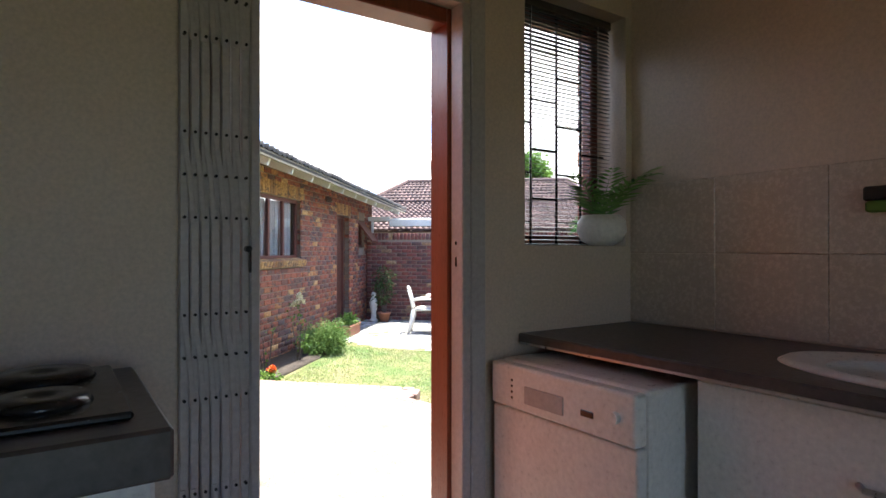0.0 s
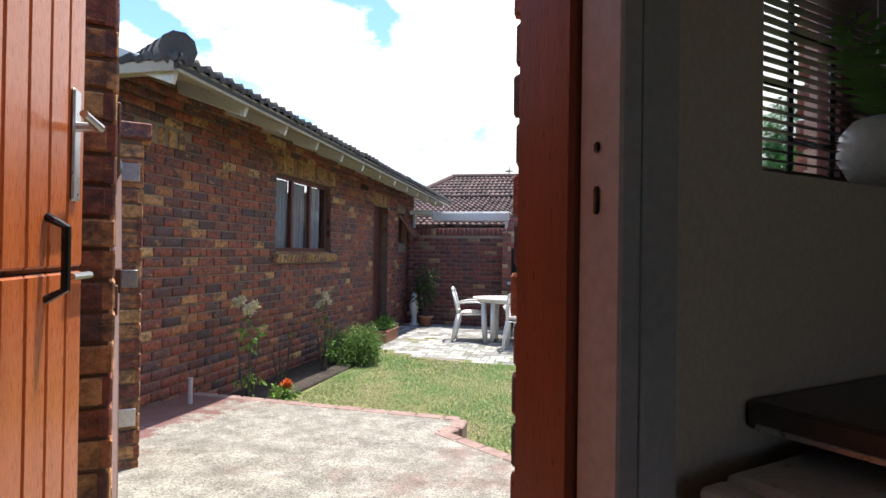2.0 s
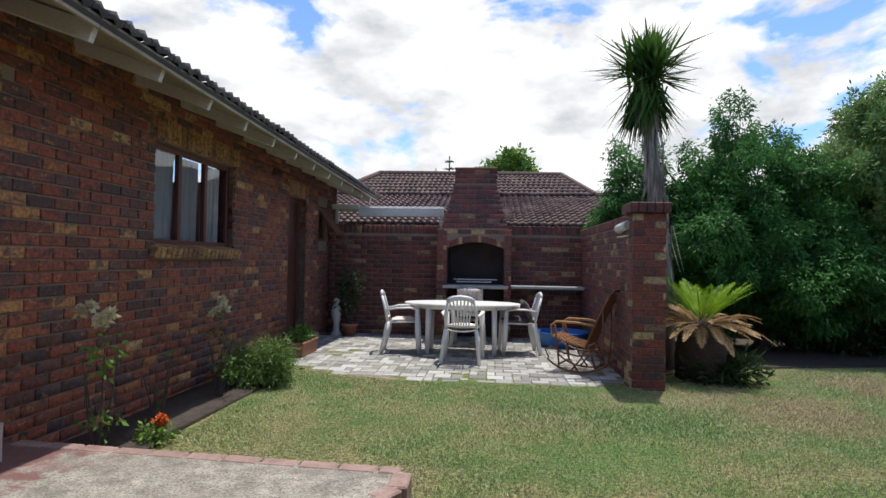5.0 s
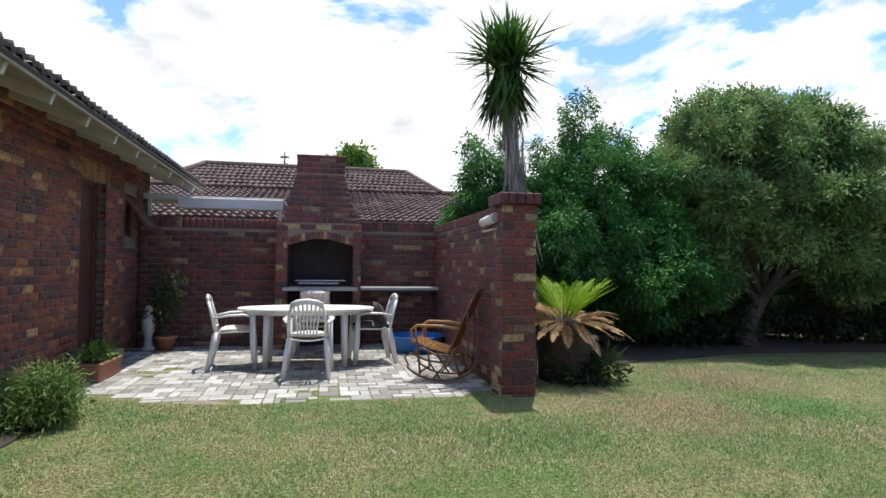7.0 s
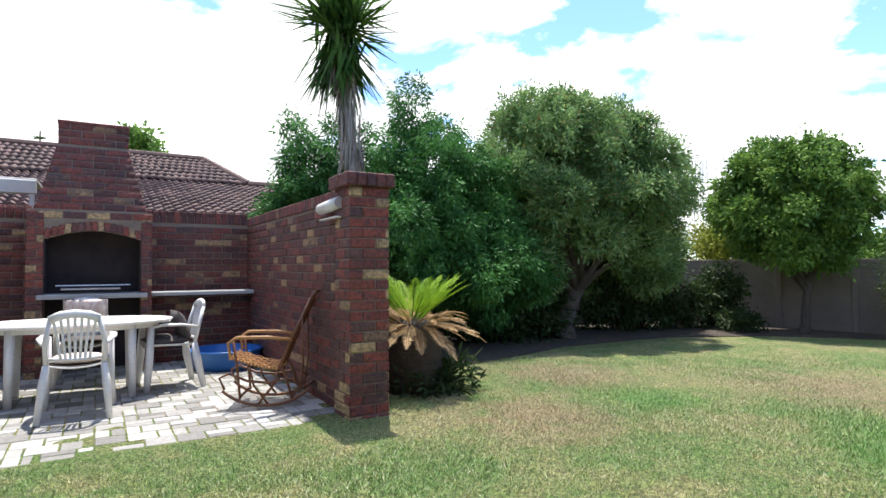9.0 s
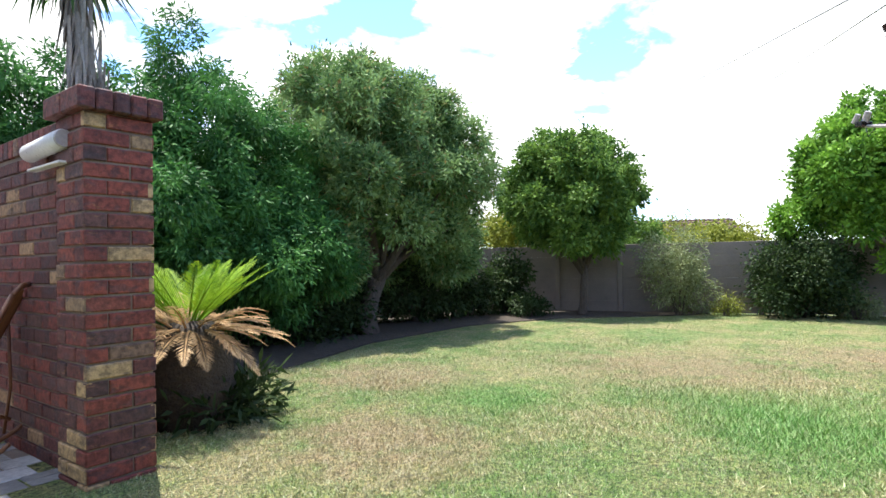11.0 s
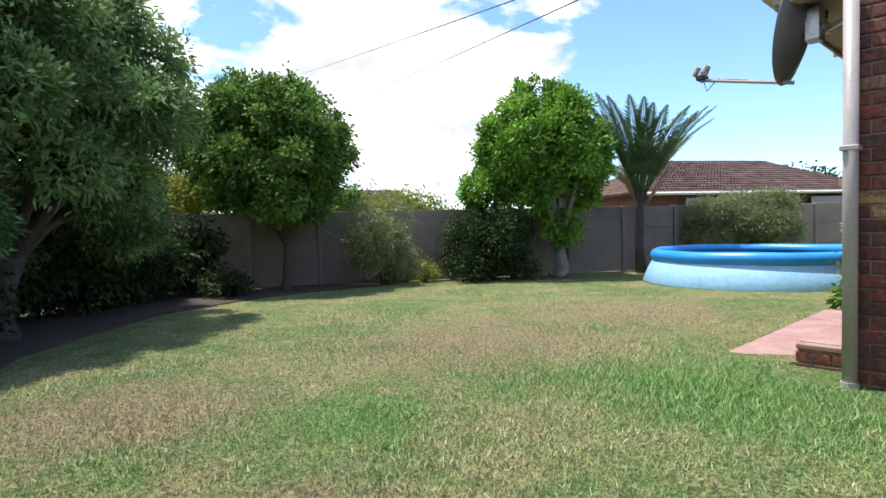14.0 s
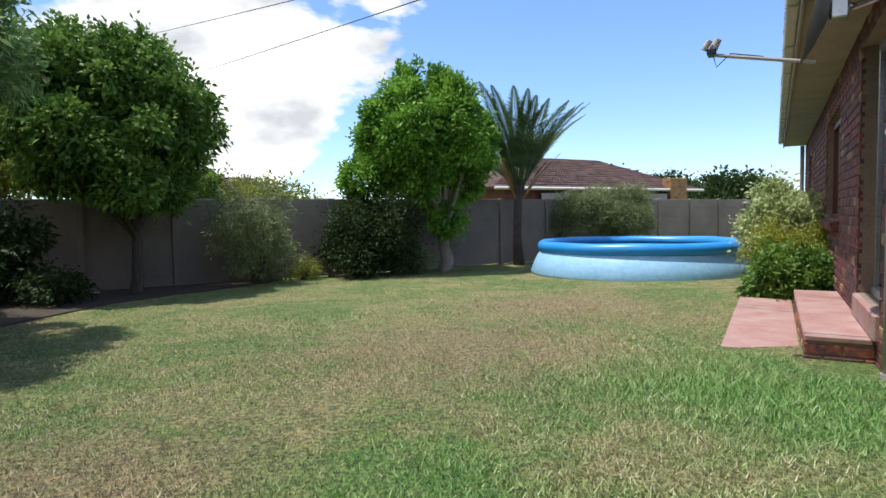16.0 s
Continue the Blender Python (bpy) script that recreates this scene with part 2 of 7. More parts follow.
M_WHITE = surface("white enamel", (0.68, 0.66, 0.63), (0.74, 0.72, 0.69), 3, 0.3, 0.03)
M_FRAME = surface("grey-white painted steel", (0.37, 0.34, 0.335), (0.45, 0.415, 0.41), 4, 0.4, 0.08)
M_COUNTER = surface("dark laminate", (0.05, 0.042, 0.042), (0.085, 0.072, 0.07), 25, 0.35, 0.05)
M_BLACK = surface("black enamel", (0.012, 0.012, 0.013), (0.022, 0.022, 0.024), 6, 0.22, 0.02)
M_STEEL = surface("brushed steel", (0.45, 0.45, 0.46), (0.6, 0.6, 0.6), 12, 0.3, 0.05, 0.9)
M_REDWOOD = surface("varnished red-brown timber", (0.16, 0.035, 0.018), (0.24, 0.055, 0.025), 5, 0.3, 0.2, stretch=(6, 6, 0.6))
M_DOOR = surface("varnished orange timber", (0.34, 0.075, 0.016), (0.5, 0.13, 0.03), 4, 0.28, 0.15, stretch=(7, 7, 0.5))
M_GATE = surface("dark brown timber", (0.06, 0.022, 0.016), (0.1, 0.038, 0.027), 5, 0.5, 0.4, stretch=(6, 6, 0.5))
M_WINFRAME = surface("brown window timber", (0.09, 0.028, 0.02), (0.15, 0.045, 0.03), 5, 0.45, 0.2, stretch=(4, 4, 0.6))
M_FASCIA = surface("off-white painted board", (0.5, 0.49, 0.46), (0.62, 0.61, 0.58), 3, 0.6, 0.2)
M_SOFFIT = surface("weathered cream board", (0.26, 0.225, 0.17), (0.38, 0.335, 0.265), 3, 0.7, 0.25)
M_ROOF = surface("grey-black concrete tile", (0.035, 0.035, 0.038), (0.075, 0.07, 0.068), 6, 0.85, 0.5)
M_ROOFRED = surface("brown clay tile", (0.07, 0.04, 0.034), (0.155, 0.092, 0.08), 3, 0.8, 0.4, space="World")
for _m in (M_ROOFRED, M_ROOF):
    _n, _l = _m.node_tree.nodes, _m.node_tree.links
    _b = _n["Principled BSDF"]
    _c = blend(_n, _l, 0.8, _b.inputs["Base Color"].links[0].from_socket, ramp_of(_n, _l, _n.new("ShaderNodeNewGeometry").outputs["Random Per Island"], [(0.0, (0.55, 0.53, 0.52)), (0.5, (1.0, 0.98, 0.96)), (1.0, (1.5, 1.42, 1.36))]), "MULTIPLY")
    _l.new(_c, _b.inputs["Base Color"])
M_CONCRETE = surface("exposed concrete", (0.24, 0.225, 0.195), (0.38, 0.355, 0.31), 3, 0.9, 0.8, fine=70, dist=0.006)
_n, _l = M_CONCRETE.node_tree.nodes, M_CONCRETE.node_tree.links
_b = _n["Principled BSDF"]
_old = _b.inputs["Base Color"].links[0].from_socket
_c = blend(_n, _l, 1.0, _old, ramp_of(_n, _l, noise_of(_n, _l, 85.0, 3, 0.8, "World"), [(0.38, (0.35, 0.33, 0.3)), (0.5, (0.92, 0.91, 0.89)), (0.64, (1.15, 1.15, 1.12))]), "MULTIPLY")
_c = blend(_n, _l, ramp_of(_n, _l, noise_of(_n, _l, 1.6, 5, 0.65, "World"), [(0.56, (0, 0, 0)), (0.7, (0.7, 0.7, 0.7))]), _c, (0.2, 0.11, 0.095))
_c = blend(_n, _l, 0.75, _c, ramp_of(_n, _l, noise_of(_n, _l, 7.0, 7, 0.75, "World"), [(0.38, (0.5, 0.48, 0.45)), (0.55, (1.0, 1.0, 1.0)), (0.66, (1.45, 1.45, 1.42))]), "MULTIPLY")
# worn red floor paint left along the garage wall
_g = _n.new("ShaderNodeNewGeometry")
_x = _n.new("ShaderNodeSeparateXYZ")
_l.new(_g.outputs["Position"], _x.inputs[0])
_r = _n.new("ShaderNodeMapRange")
_r.inputs["From Min"].default_value, _r.inputs["From Max"].default_value = -2.55, -3.1
_r.inputs["To Min"].default_value, _r.inputs["To Max"].default_value = -0.15, 0.3
_l.new(_x.outputs[0], _r.inputs["Value"])
_a = _n.new("ShaderNodeMath")
_l.new(_r.outputs[0], _a.inputs[0])
_l.new(noise_of(_n, _l, 4.0, 6, 0.7, "World"), _a.inputs[1])
_c = blend(_n, _l, ramp_of(_n, _l, _a.outputs[0], [(0.52, (0, 0, 0)), (0.6, (0.85, 0.85, 0.85))]), _c, (0.15, 0.058, 0.052))
_l.new(_c, _b.inputs["Base Color"])
M_REDPAINT = surface("worn red floor paint", (0.3, 0.12, 0.105), (0.42, 0.3, 0.27), 3.5, 0.75, 0.3)
M_KERB = surface("red brick edging", (0.17, 0.09, 0.075), (0.36, 0.26, 0.22), 7, 0.85, 0.5)
# soil tone taken down so that its colour carries the shade under the trees
M_SOIL = surface("shade-darkened garden soil", (0.035, 0.027, 0.02), (0.085, 0.065, 0.048), 12, 0.95, 1.0, fine=45, dist=0.02)
M_PLASTIC = surface("white garden plastic", (0.7, 0.69, 0.66), (0.78, 0.77, 0.75), 5, 0.38, 0.03)
M_SLAB = surface("pale cast slab", (0.34, 0.33, 0.31), (0.48, 0.47, 0.44), 6, 0.85, 0.3)
M_SOOT = surface("sooty brick", (0.025, 0.02, 0.02), (0.06, 0.045, 0.042), 6, 0.95, 0.5)
M_RATTAN = surface("honey rattan", (0.3, 0.14, 0.045), (0.5, 0.27, 0.1), 20, 0.45, 0.2)
M_RATTAN2 = surface("dark rattan", (0.12, 0.045, 0.02), (0.22, 0.09, 0.035), 14, 0.4, 0.2)
M_BLUE = surface("blue plastic", (0.02, 0.11, 0.36), (0.03, 0.16, 0.46), 4, 0.35, 0.05)
M_POOLRIM = surface("blue vinyl", (0.02, 0.25, 0.68), (0.035, 0.32, 0.78), 3, 0.35, 0.1)
M_POOL = surface("light blue vinyl", (0.28, 0.55, 0.85), (0.36, 0.63, 0.9), 2, 0.4, 0.25, fine=12, dist=0.02)
M_TERRA = surface("terracotta", (0.28, 0.11, 0.065), (0.38, 0.17, 0.1), 8, 0.8, 0.3)
M_STONE = surface("pale statue stone", (0.42, 0.41, 0.38), (0.56, 0.55, 0.52), 8, 0.8, 0.3)
M_CLOTH = surface("grey-brown cushion cloth", (0.06, 0.05, 0.05), (0.11, 0.095, 0.09), 14, 0.9, 0.4)
M_PRINT = surface("printed cushion cloth", (0.5, 0.3, 0.26), (0.8, 0.76, 0.68), 16, 0.9, 0.3, fine=30)
M_PRECAST = surface("precast concrete", (0.18, 0.15, 0.128), (0.28, 0.235, 0.2), 1.2, 0.9, 0.4, space="World")
M_BARK = surface("grey-brown bark", (0.06, 0.045, 0.035), (0.15, 0.12, 0.1), 10, 0.95, 1.0, stretch=(3, 3, 0.6), dist=0.02)
M_PALEBARK = surface("pale bark", (0.22, 0.19, 0.16), (0.36, 0.32, 0.28), 8, 0.9, 0.8, dist=0.02)
M_DISH = surface("grey dish enamel", (0.1, 0.1, 0.1), (0.15, 0.15, 0.15), 4, 0.45, 0.05)
M_WATER = surface("pool water", (0.08, 0.25, 0.4), (0.1, 0.3, 0.45), 2, 0.08, 0.3, fine=6, dist=0.02)
M_FLOORT = surface("kitchen floor tile", (0.3, 0.25, 0.2), (0.36, 0.3, 0.25), 3, 0.3, 0.05)


def leaf_material(name, dark, light, accent=None, rough=0.62, patch=2.4, trans=0.3):
    m, n, l, b = shader(name, rough)
    b.inputs["Specular IOR Level"].default_value = 0.25
    rnd = n.new("ShaderNodeNewGeometry").outputs["Random Per Island"]
    stops = [(0.0, dark), (0.6, tuple((a + c) / 2 for a, c in zip(dark, light))), (0.93, light)]
    if accent:
        stops.append((0.97, accent))
    c = ramp_of(n, l, rnd, stops)
    c = blend(n, l, 0.5, c, ramp_of(n, l, noise_of(n, l, patch, 3, 0.5, "World"), [(0.42, dark), (0.58, light)]))
    l.new(c, b.inputs["Base Color"])
    t = n.new("ShaderNodeBsdfTranslucent")
    l.new(c, t.inputs[0])
    s = n.new("ShaderNodeMixShader")
    s.inputs[0].default_value = trans
    l.new(b.outputs[0], s.inputs[1])
    l.new(t.outputs[0], s.inputs[2])
    l.new(s.outputs[0], n["Material Output"].inputs[0])
    return m


L_PEACH = leaf_material("deep green leaf", (0.022, 0.085, 0.02), (0.11, 0.29, 0.07))
L_BRUSH = leaf_material("grey-green leaf", (0.045, 0.115, 0.03), (0.31, 0.46, 0.17), (0.34, 0.16, 0.07), patch=1.6)
L_BROAD = leaf_material("mid green leaf", (0.035, 0.1, 0.018), (0.22, 0.36, 0.07))
L_BRIGHT = leaf_material("bright green leaf", (0.035, 0.125, 0.014), (0.3, 0.54, 0.075), None, 0.55, 2.0)
L_DARK = leaf_material("dull dark leaf", (0.018, 0.04, 0.012), (0.06, 0.1, 0.03))
L_YELLOW = leaf_material("yellow-green leaf", (0.12, 0.16, 0.02), (0.36, 0.38, 0.06))
L_PALE = leaf_material("pale grey-green leaf", (0.15, 0.19, 0.075), (0.32, 0.36, 0.18))
L_VARI = leaf_material("variegated leaf", (0.22, 0.3, 0.09), (0.66, 0.7, 0.4))
L_PALM = leaf_material("dusty palm leaf", (0.045, 0.09, 0.03), (0.15, 0.22, 0.09))
L_YUCCA = leaf_material("yucca leaf", (0.02, 0.06, 0.012), (0.08, 0.17, 0.03))
L_DRY = leaf_material("dry brown leaf", (0.33, 0.185, 0.08), (0.64, 0.44, 0.23))
L_CYCAD = leaf_material("fresh cycad leaf", (0.09, 0.22, 0.012), (0.28, 0.45, 0.03))
L_FERN = leaf_material("house palm leaf", (0.07, 0.18, 0.04), (0.22, 0.4, 0.1))
L_HERB = leaf_material("herb leaf", (0.07, 0.14, 0.03), (0.28, 0.4, 0.13))
L_ROSE = leaf_material("cream petal", (0.6, 0.55, 0.38), (0.8, 0.74, 0.5))
L_ORANGE = leaf_material("orange petal", (0.55, 0.08, 0.02), (0.8, 0.2, 0.05))

# lawn: straw and green in patches
def worn(n, l, c, dry, lush):
    """A trampled dry patch in the middle of the lawn and lush grass in the damp by the house."""
    for centre, radius, colour in (((6.4, 7.0, 0.0), 2.0, dry), ((8.2, 5.2, 0.0), 1.9, dry), ((2.6, 7.9, 0.0), 1.2, dry), ((4.2, 9.3, 0.0), 1.4, dry), ((4.5, 5.6, 0.0), 1.7, lush), ((4.0, 7.9, 0.0), 1.0, lush), ((0.5, 6.2, 0.0), 1.0, lush)):
        p = n.new("ShaderNodeNewGeometry").outputs["Position"]
        d = n.new("ShaderNodeVectorMath")
        d.operation = "DISTANCE"
        l.new(p, d.inputs[0])
        d.inputs[1].default_value = centre
        r = n.new("ShaderNodeMapRange")
        r.inputs["From Min"].default_value, r.inputs["From Max"].default_value = radius * 0.2, radius
        r.inputs["To Min"].default_value, r.inputs["To Max"].default_value = 0.34, 0.0
        l.new(d.outputs["Value"], r.inputs["Value"])
        s = n.new("ShaderNodeMath")
        l.new(r.outputs[0], s.inputs[0])
        l.new(noise_of(n, l, 3.0, 6, 0.75, "World"), s.inputs[1])
        c = blend(n, l, ramp_of(n, l, s.outputs[0], [(0.58, (0, 0, 0)), (0.82, (0.7, 0.7, 0.7) if colour == dry else (0.45, 0.45, 0.45))]), c, colour)
    return c


m, n, l, b = shader("lawn", 0.9)
pat = noise_of(n, l, 0.8, 6, 0.7, "World")
mid = noise_of(n, l, 5.0, 5, 0.7, "World")
fin = noise_of(n, l, 38.0, 5, 0.8, "World")
c = ramp_of(n, l, pat, [(0.4, (0.26, 0.215, 0.11)), (0.48, (0.19, 0.2, 0.07)), (0.55, (0.08, 0.155, 0.03))])
c = blend(n, l, 0.5, c, ramp_of(n, l, mid, [(0.36, (0.28, 0.235, 0.13)), (0.6, (0.09, 0.15, 0.035))]))
c = worn(n, l, c, (0.25, 0.18, 0.115), (0.06, 0.17, 0.025))
c = blend(n, l, 0.9, c, ramp_of(n, l, fin, [(0.4, (0.25, 0.27, 0.22)), (0.5, (1.1, 1.1, 1.0)), (0.6, (2.3, 2.2, 1.9))]), "MULTIPLY")
l.new(c, b.inputs["Base Color"])
bump_of(n, l, b, fin, 1.0, 0.04)
M_LAWN = m
m, n, l, b = shader("grass blade", 0.6)
rnd = n.new("ShaderNodeNewGeometry").outputs["Random Per Island"]
pat = noise_of(n, l, 0.8, 6, 0.7, "World")
c = ramp_of(n, l, pat, [(0.4, (0.54, 0.46, 0.25)), (0.48, (0.38, 0.41, 0.15)), (0.55, (0.17, 0.34, 0.06))])
c = blend(n, l, 0.65, c, ramp_of(n, l, rnd, [(0.0, (0.05, 0.14, 0.02)), (0.5, (0.23, 0.36, 0.125)), (0.75, (0.43, 0.46, 0.24)), (0.9, (0.7, 0.63, 0.44))]))
c = worn(n, l, c, (0.46, 0.34, 0.22), (0.12, 0.36, 0.06))
l.new(c, b.inputs["Base Color"])
M_BLADE = m
# pavers: pale and grey, weathered
m, n, l, b = shader("paver", 0.85)
rnd = n.new("ShaderNodeObjectInfo").outputs["Random"]
c = ramp_of(n, l, rnd, [(0.0, (0.2, 0.19, 0.175)), (0.4, (0.32, 0.31, 0.29)), (0.75, (0.45, 0.44, 0.41)), (1.0, (0.56, 0.55, 0.53))])
sp = noise_of(n, l, 30.0, 5, 0.7, "World")
c = blend(n, l, 0.6, c, ramp_of(n, l, sp, [(0.35, (0.45, 0.44, 0.42)), (0.65, (1, 1, 1))]), "MULTIPLY")
l.new(c, b.inputs["Base Color"])
bump_of(n, l, b, sp, 0.5, 0.004)
M_PAVER = m
# clear glass
m, n, l, b = shader("window glass", 0.02)
b.inputs["Transmission Weight"].default_value, b.inputs["IOR"].default_value = 1.0, 1.45
b.inputs["Base Color"].default_value = (0.92, 0.95, 0.95, 1)
M_GLASS = m
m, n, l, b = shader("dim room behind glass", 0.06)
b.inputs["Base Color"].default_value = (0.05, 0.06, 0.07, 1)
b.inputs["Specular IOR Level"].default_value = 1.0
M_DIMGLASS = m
M_CURTAIN = surface("pale net curtain", (0.3, 0.33, 0.36), (0.42, 0.45, 0.48), 6, 0.8, 0.3, stretch=(12, 12, 0.4))

# ---- ground ----
XS = [-400, -120, -40, -15, -8] + [-6 + 0.5 * i for i in range(49)] + [20, 26, 40, 120, 400]
YS = [-400, -120, -40, -15, -8] + [-6 + 0.5 * i for i in range(45)] + [18, 22, 40, 120, 400]
gv = [(x, y, gz(x, y) + (0.012 * noise.noise((x * 0.9, y * 0.9, 0)) if -7 < x < 19 and -7 < y < 17 else 0) - (0.02 if x < -1 and y < 5 else 0)) for y in YS for x in XS]
gf = [(j * len(XS) + i, j * len(XS) + i + 1, (j + 1) * len(XS) + i + 1, (j + 1) * len(XS) + i) for j in range(len(YS) - 1) for i in range(len(XS) - 1)]
ground = tagged(new("ground", arrays("ground", gv, gf, M_LAWN)), "patchy green and straw-coloured mown lawn", "lawn", "", "structure")

# apron of concrete outside the kitchen door, with a worn red edge
SLAB = [(-3.37, 2.0), (-3.37, 5.42), (-0.98, 5.26), (-0.86, 5.26), (-0.84, 5.05), (-0.95, 4.86), (1.5, 3.0), (0.9, 1.2), (-2.6, 0.0)]
slab = solid("concrete_apron", prism(bmesh.new(), SLAB, -0.1, 0.4, slab_z), M_CONCRETE, "weathered exposed-aggregate concrete apron before the kitchen door", "pavement")


def edging(pts, w, h):
    root = thing("brick_edging", "faded red brick edging along the concrete apron", "kerb", kind="structure")
    for (x0, y0), (x1, y1) in zip(pts, pts[1:]):
        d = Vector((x1 - x0, y1 - y0, 0))
        k = max(1, round(d.length / 0.235))
        for i in range(k):
            c = Vector((x0, y0, 0)) + d * ((i + 0.5) / k)
            z = slab_z(c.x, c.y)
            m = Matrix.Translation((c.x, c.y, z)) @ Matrix.Rotation(math.atan2(d.y, d.x), 4, "Z")
            part("edge_brick", boxed(-d.length / k / 2 + 0.006, d.length / k / 2 - 0.006, -w / 2, w / 2, -h, 0.004 + 0.004 * random.random(), 0.01, m), M_KERB, root)


edging([(-3.3, 5.43), (-1.0, 5.27), (-0.87, 5.26)], 0.11, 0.2)
edging([(-0.86, 5.24), (-0.86, 5.02), (-0.95, 4.88), (0.1, 4.08), (1.2, 3.24)], 0.11, 0.2)

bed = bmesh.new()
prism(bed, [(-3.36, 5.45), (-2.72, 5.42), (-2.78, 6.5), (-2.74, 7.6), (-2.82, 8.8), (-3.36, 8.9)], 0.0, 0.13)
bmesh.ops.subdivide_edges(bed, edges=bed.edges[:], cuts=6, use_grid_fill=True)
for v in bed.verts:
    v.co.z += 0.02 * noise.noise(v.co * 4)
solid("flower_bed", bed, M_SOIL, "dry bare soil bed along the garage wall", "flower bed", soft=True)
solid("patio_base", prism(bmesh.new(), [(-3.36, 9.06), (-2.7, 8.98), (-2.1, 8.72), (-1.1, 8.5), (0.1, 8.5), (1.12, 8.56), (1.2, 8.56), (1.2, 12.4), (-3.36, 12.4)], -0.1, 0.098), M_MORTAR, "sandy joints under the patio pavers", "patio")
# bed where the trees' shade lies, that shade painted in by the dark soil
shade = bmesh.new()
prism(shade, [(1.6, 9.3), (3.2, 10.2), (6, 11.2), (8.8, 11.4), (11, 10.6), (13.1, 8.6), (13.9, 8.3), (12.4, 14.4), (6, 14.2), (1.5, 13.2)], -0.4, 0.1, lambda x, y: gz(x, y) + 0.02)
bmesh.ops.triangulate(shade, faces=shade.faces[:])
solid("tree_bed", shade, M_SOIL, "bare leaf-strewn soil with the trees' shade in its dark colour", "flower bed")

# ---- garage: core walls behind the bricks ----
GX = -3.37


def wall_with_holes(bm, L, H, T, holes, base=0.0):
    """A wall along x from 0 to L, face at y = 0, thickness T to +y, with openings (u0, u1, z0, z1) right through."""
    us = sorted({0, L, *[h[0] for h in holes], *[h[1] for h in holes]})
    for u0, u1 in zip(us, us[1:]):
        zs = [base]
        for h in sorted(holes, key=lambda h: h[2]):
            if h[0] < u1 - 1e-6 and h[1] > u0 + 1e-6:
                zs += [h[2], h[3]]
        zs.append(H)
        for z0, z1 in zip(zs[::2], zs[1::2]):
            if z1 - z0 > 1e-4:
                box(bm, u0, u1, 0, T, z0, z1)
    return bm


GARAGE = Matrix.Translation((GX - 0.012, 4.05, 0)) @ Matrix.Rotation(math.pi / 2, 4, "Z")  # u along +y, face to +x
G_HOLES = [(2.91, 4.49, 1.55, 2.49), (6.27, 7.1, 0.3, 2.39), (7.75, 8.25, 1.75, 2.35)]
garage_wall = solid("garage_wall", wall_with_holes(bmesh.new(), 8.9, 2.99, 0.22, [(0.0, 0.37, -0.1, 2.99)] + G_HOLES, -0.1), M_MORTAR, "brown klinker brick garage wall with raked mortar joints", "wall", m=GARAGE)
GARAGE_END = Matrix.Translation((GX - 5.0, 4.412, 0))
garage_gable = solid("garage_end_wall", wall_with_holes(bmesh.new(), 4.985, 2.99, 0.22, [], -0.1), M_MORTAR, "brown brick end wall of the garage", "wall", m=GARAGE_END)
solid("garage_back_wall", wall_with_holes(bmesh.new(), 8.2, 2.99, 0.22, [], -0.1), M_PLASTER, "plastered inner wall of the garage", "wall", m=Matrix.Translation((GX - 5.0, 12.9, 0)) @ Matrix.Rotation(-math.pi / 2, 4, "Z"))
solid("garage_far_wall", boxed(GX - 5, GX - 0.25, 12.72, 12.95, -0.1, 2.87), M_PLASTER, "plastered far wall of the garage", "wall")
solid("garage_floor", boxed(GX - 5, GX - 0.24, 4.64, 12.7, 0.1, 0.28), M_CONCRETE, "bare concrete garage floor", "floor")


def lay_tiles(root, A, B, C, D, material, pitch=0.3, gauge=0.33, wave=0.022, lip=0.045):
    """Roof tiles over the slope (eave left, eave right, ridge right, ridge left): each a double-rolled piece with a front lip, lapped over the one below."""
    A, B, C, D = (np.array(p, float) for p in (A, B, C, D))
    nrm = np.cross(B - A, D - A)
    nrm /= np.linalg.norm(nrm)
    rows = max(2, round(np.linalg.norm((C + D - A - B) / 2) / gauge))
    rng = np.random.default_rng(rows * 7 + 1)
    k = 6
    roll = wave * np.sin(np.arange(k + 1) / k * 4 * np.pi)
    vs, fs, o = [], [], 0
    for r in range(rows):
        f0, f1 = r / rows, min(1.0, (r + 1.12) / rows)
        l0, r0, l1, r1 = A + (D - A) * f0, B + (C - B) * f0, A + (D - A) * f1, B + (C - B) * f1
        n = max(1, round(np.linalg.norm(r0 - l0) / pitch))
        for i in range(n):
            u = (i + np.linspace(0.012, 0.988, k + 1)) / n
            up = lip + rng.uniform(-0.008, 0.008)
            low = l0 + np.outer(u, r0 - l0) + nrm * (up + roll)[:, None]
            top = l1 + np.outer(u, r1 - l1) + nrm * (roll + 0.004)[:, None]
            vs += [low - nrm * 0.05, low, top]
            for a in range(2):
                q = o + a * (k + 1) + np.arange(k)
                fs.append(np.stack([q, q + 1, q + k + 2, q + k + 1], 1))
            o += 3 * (k + 1)
    ob = new("tile_slope", arrays("tile_slope", np.concatenate(vs), np.concatenate(fs), material))
    ob.parent = root
    ob["kind"] = "stuff"
    bm = bmesh.new()
    pts = [bm.verts.new(p + nrm * h) for h in (-0.06, -0.03) for p in (A, B, C, D)]
    for q in ((3, 2, 1, 0), (4, 5, 6, 7), (0, 1, 5, 4), (1, 2, 6, 5), (2, 3, 7, 6), (3, 0, 4, 7)):
        bm.faces.new([pts[i] for i in q])
    bmesh.ops.remove_doubles(bm, verts=bm.verts[:], dist=1e-4)
    part("underlay", bm, material, root)
    return ob


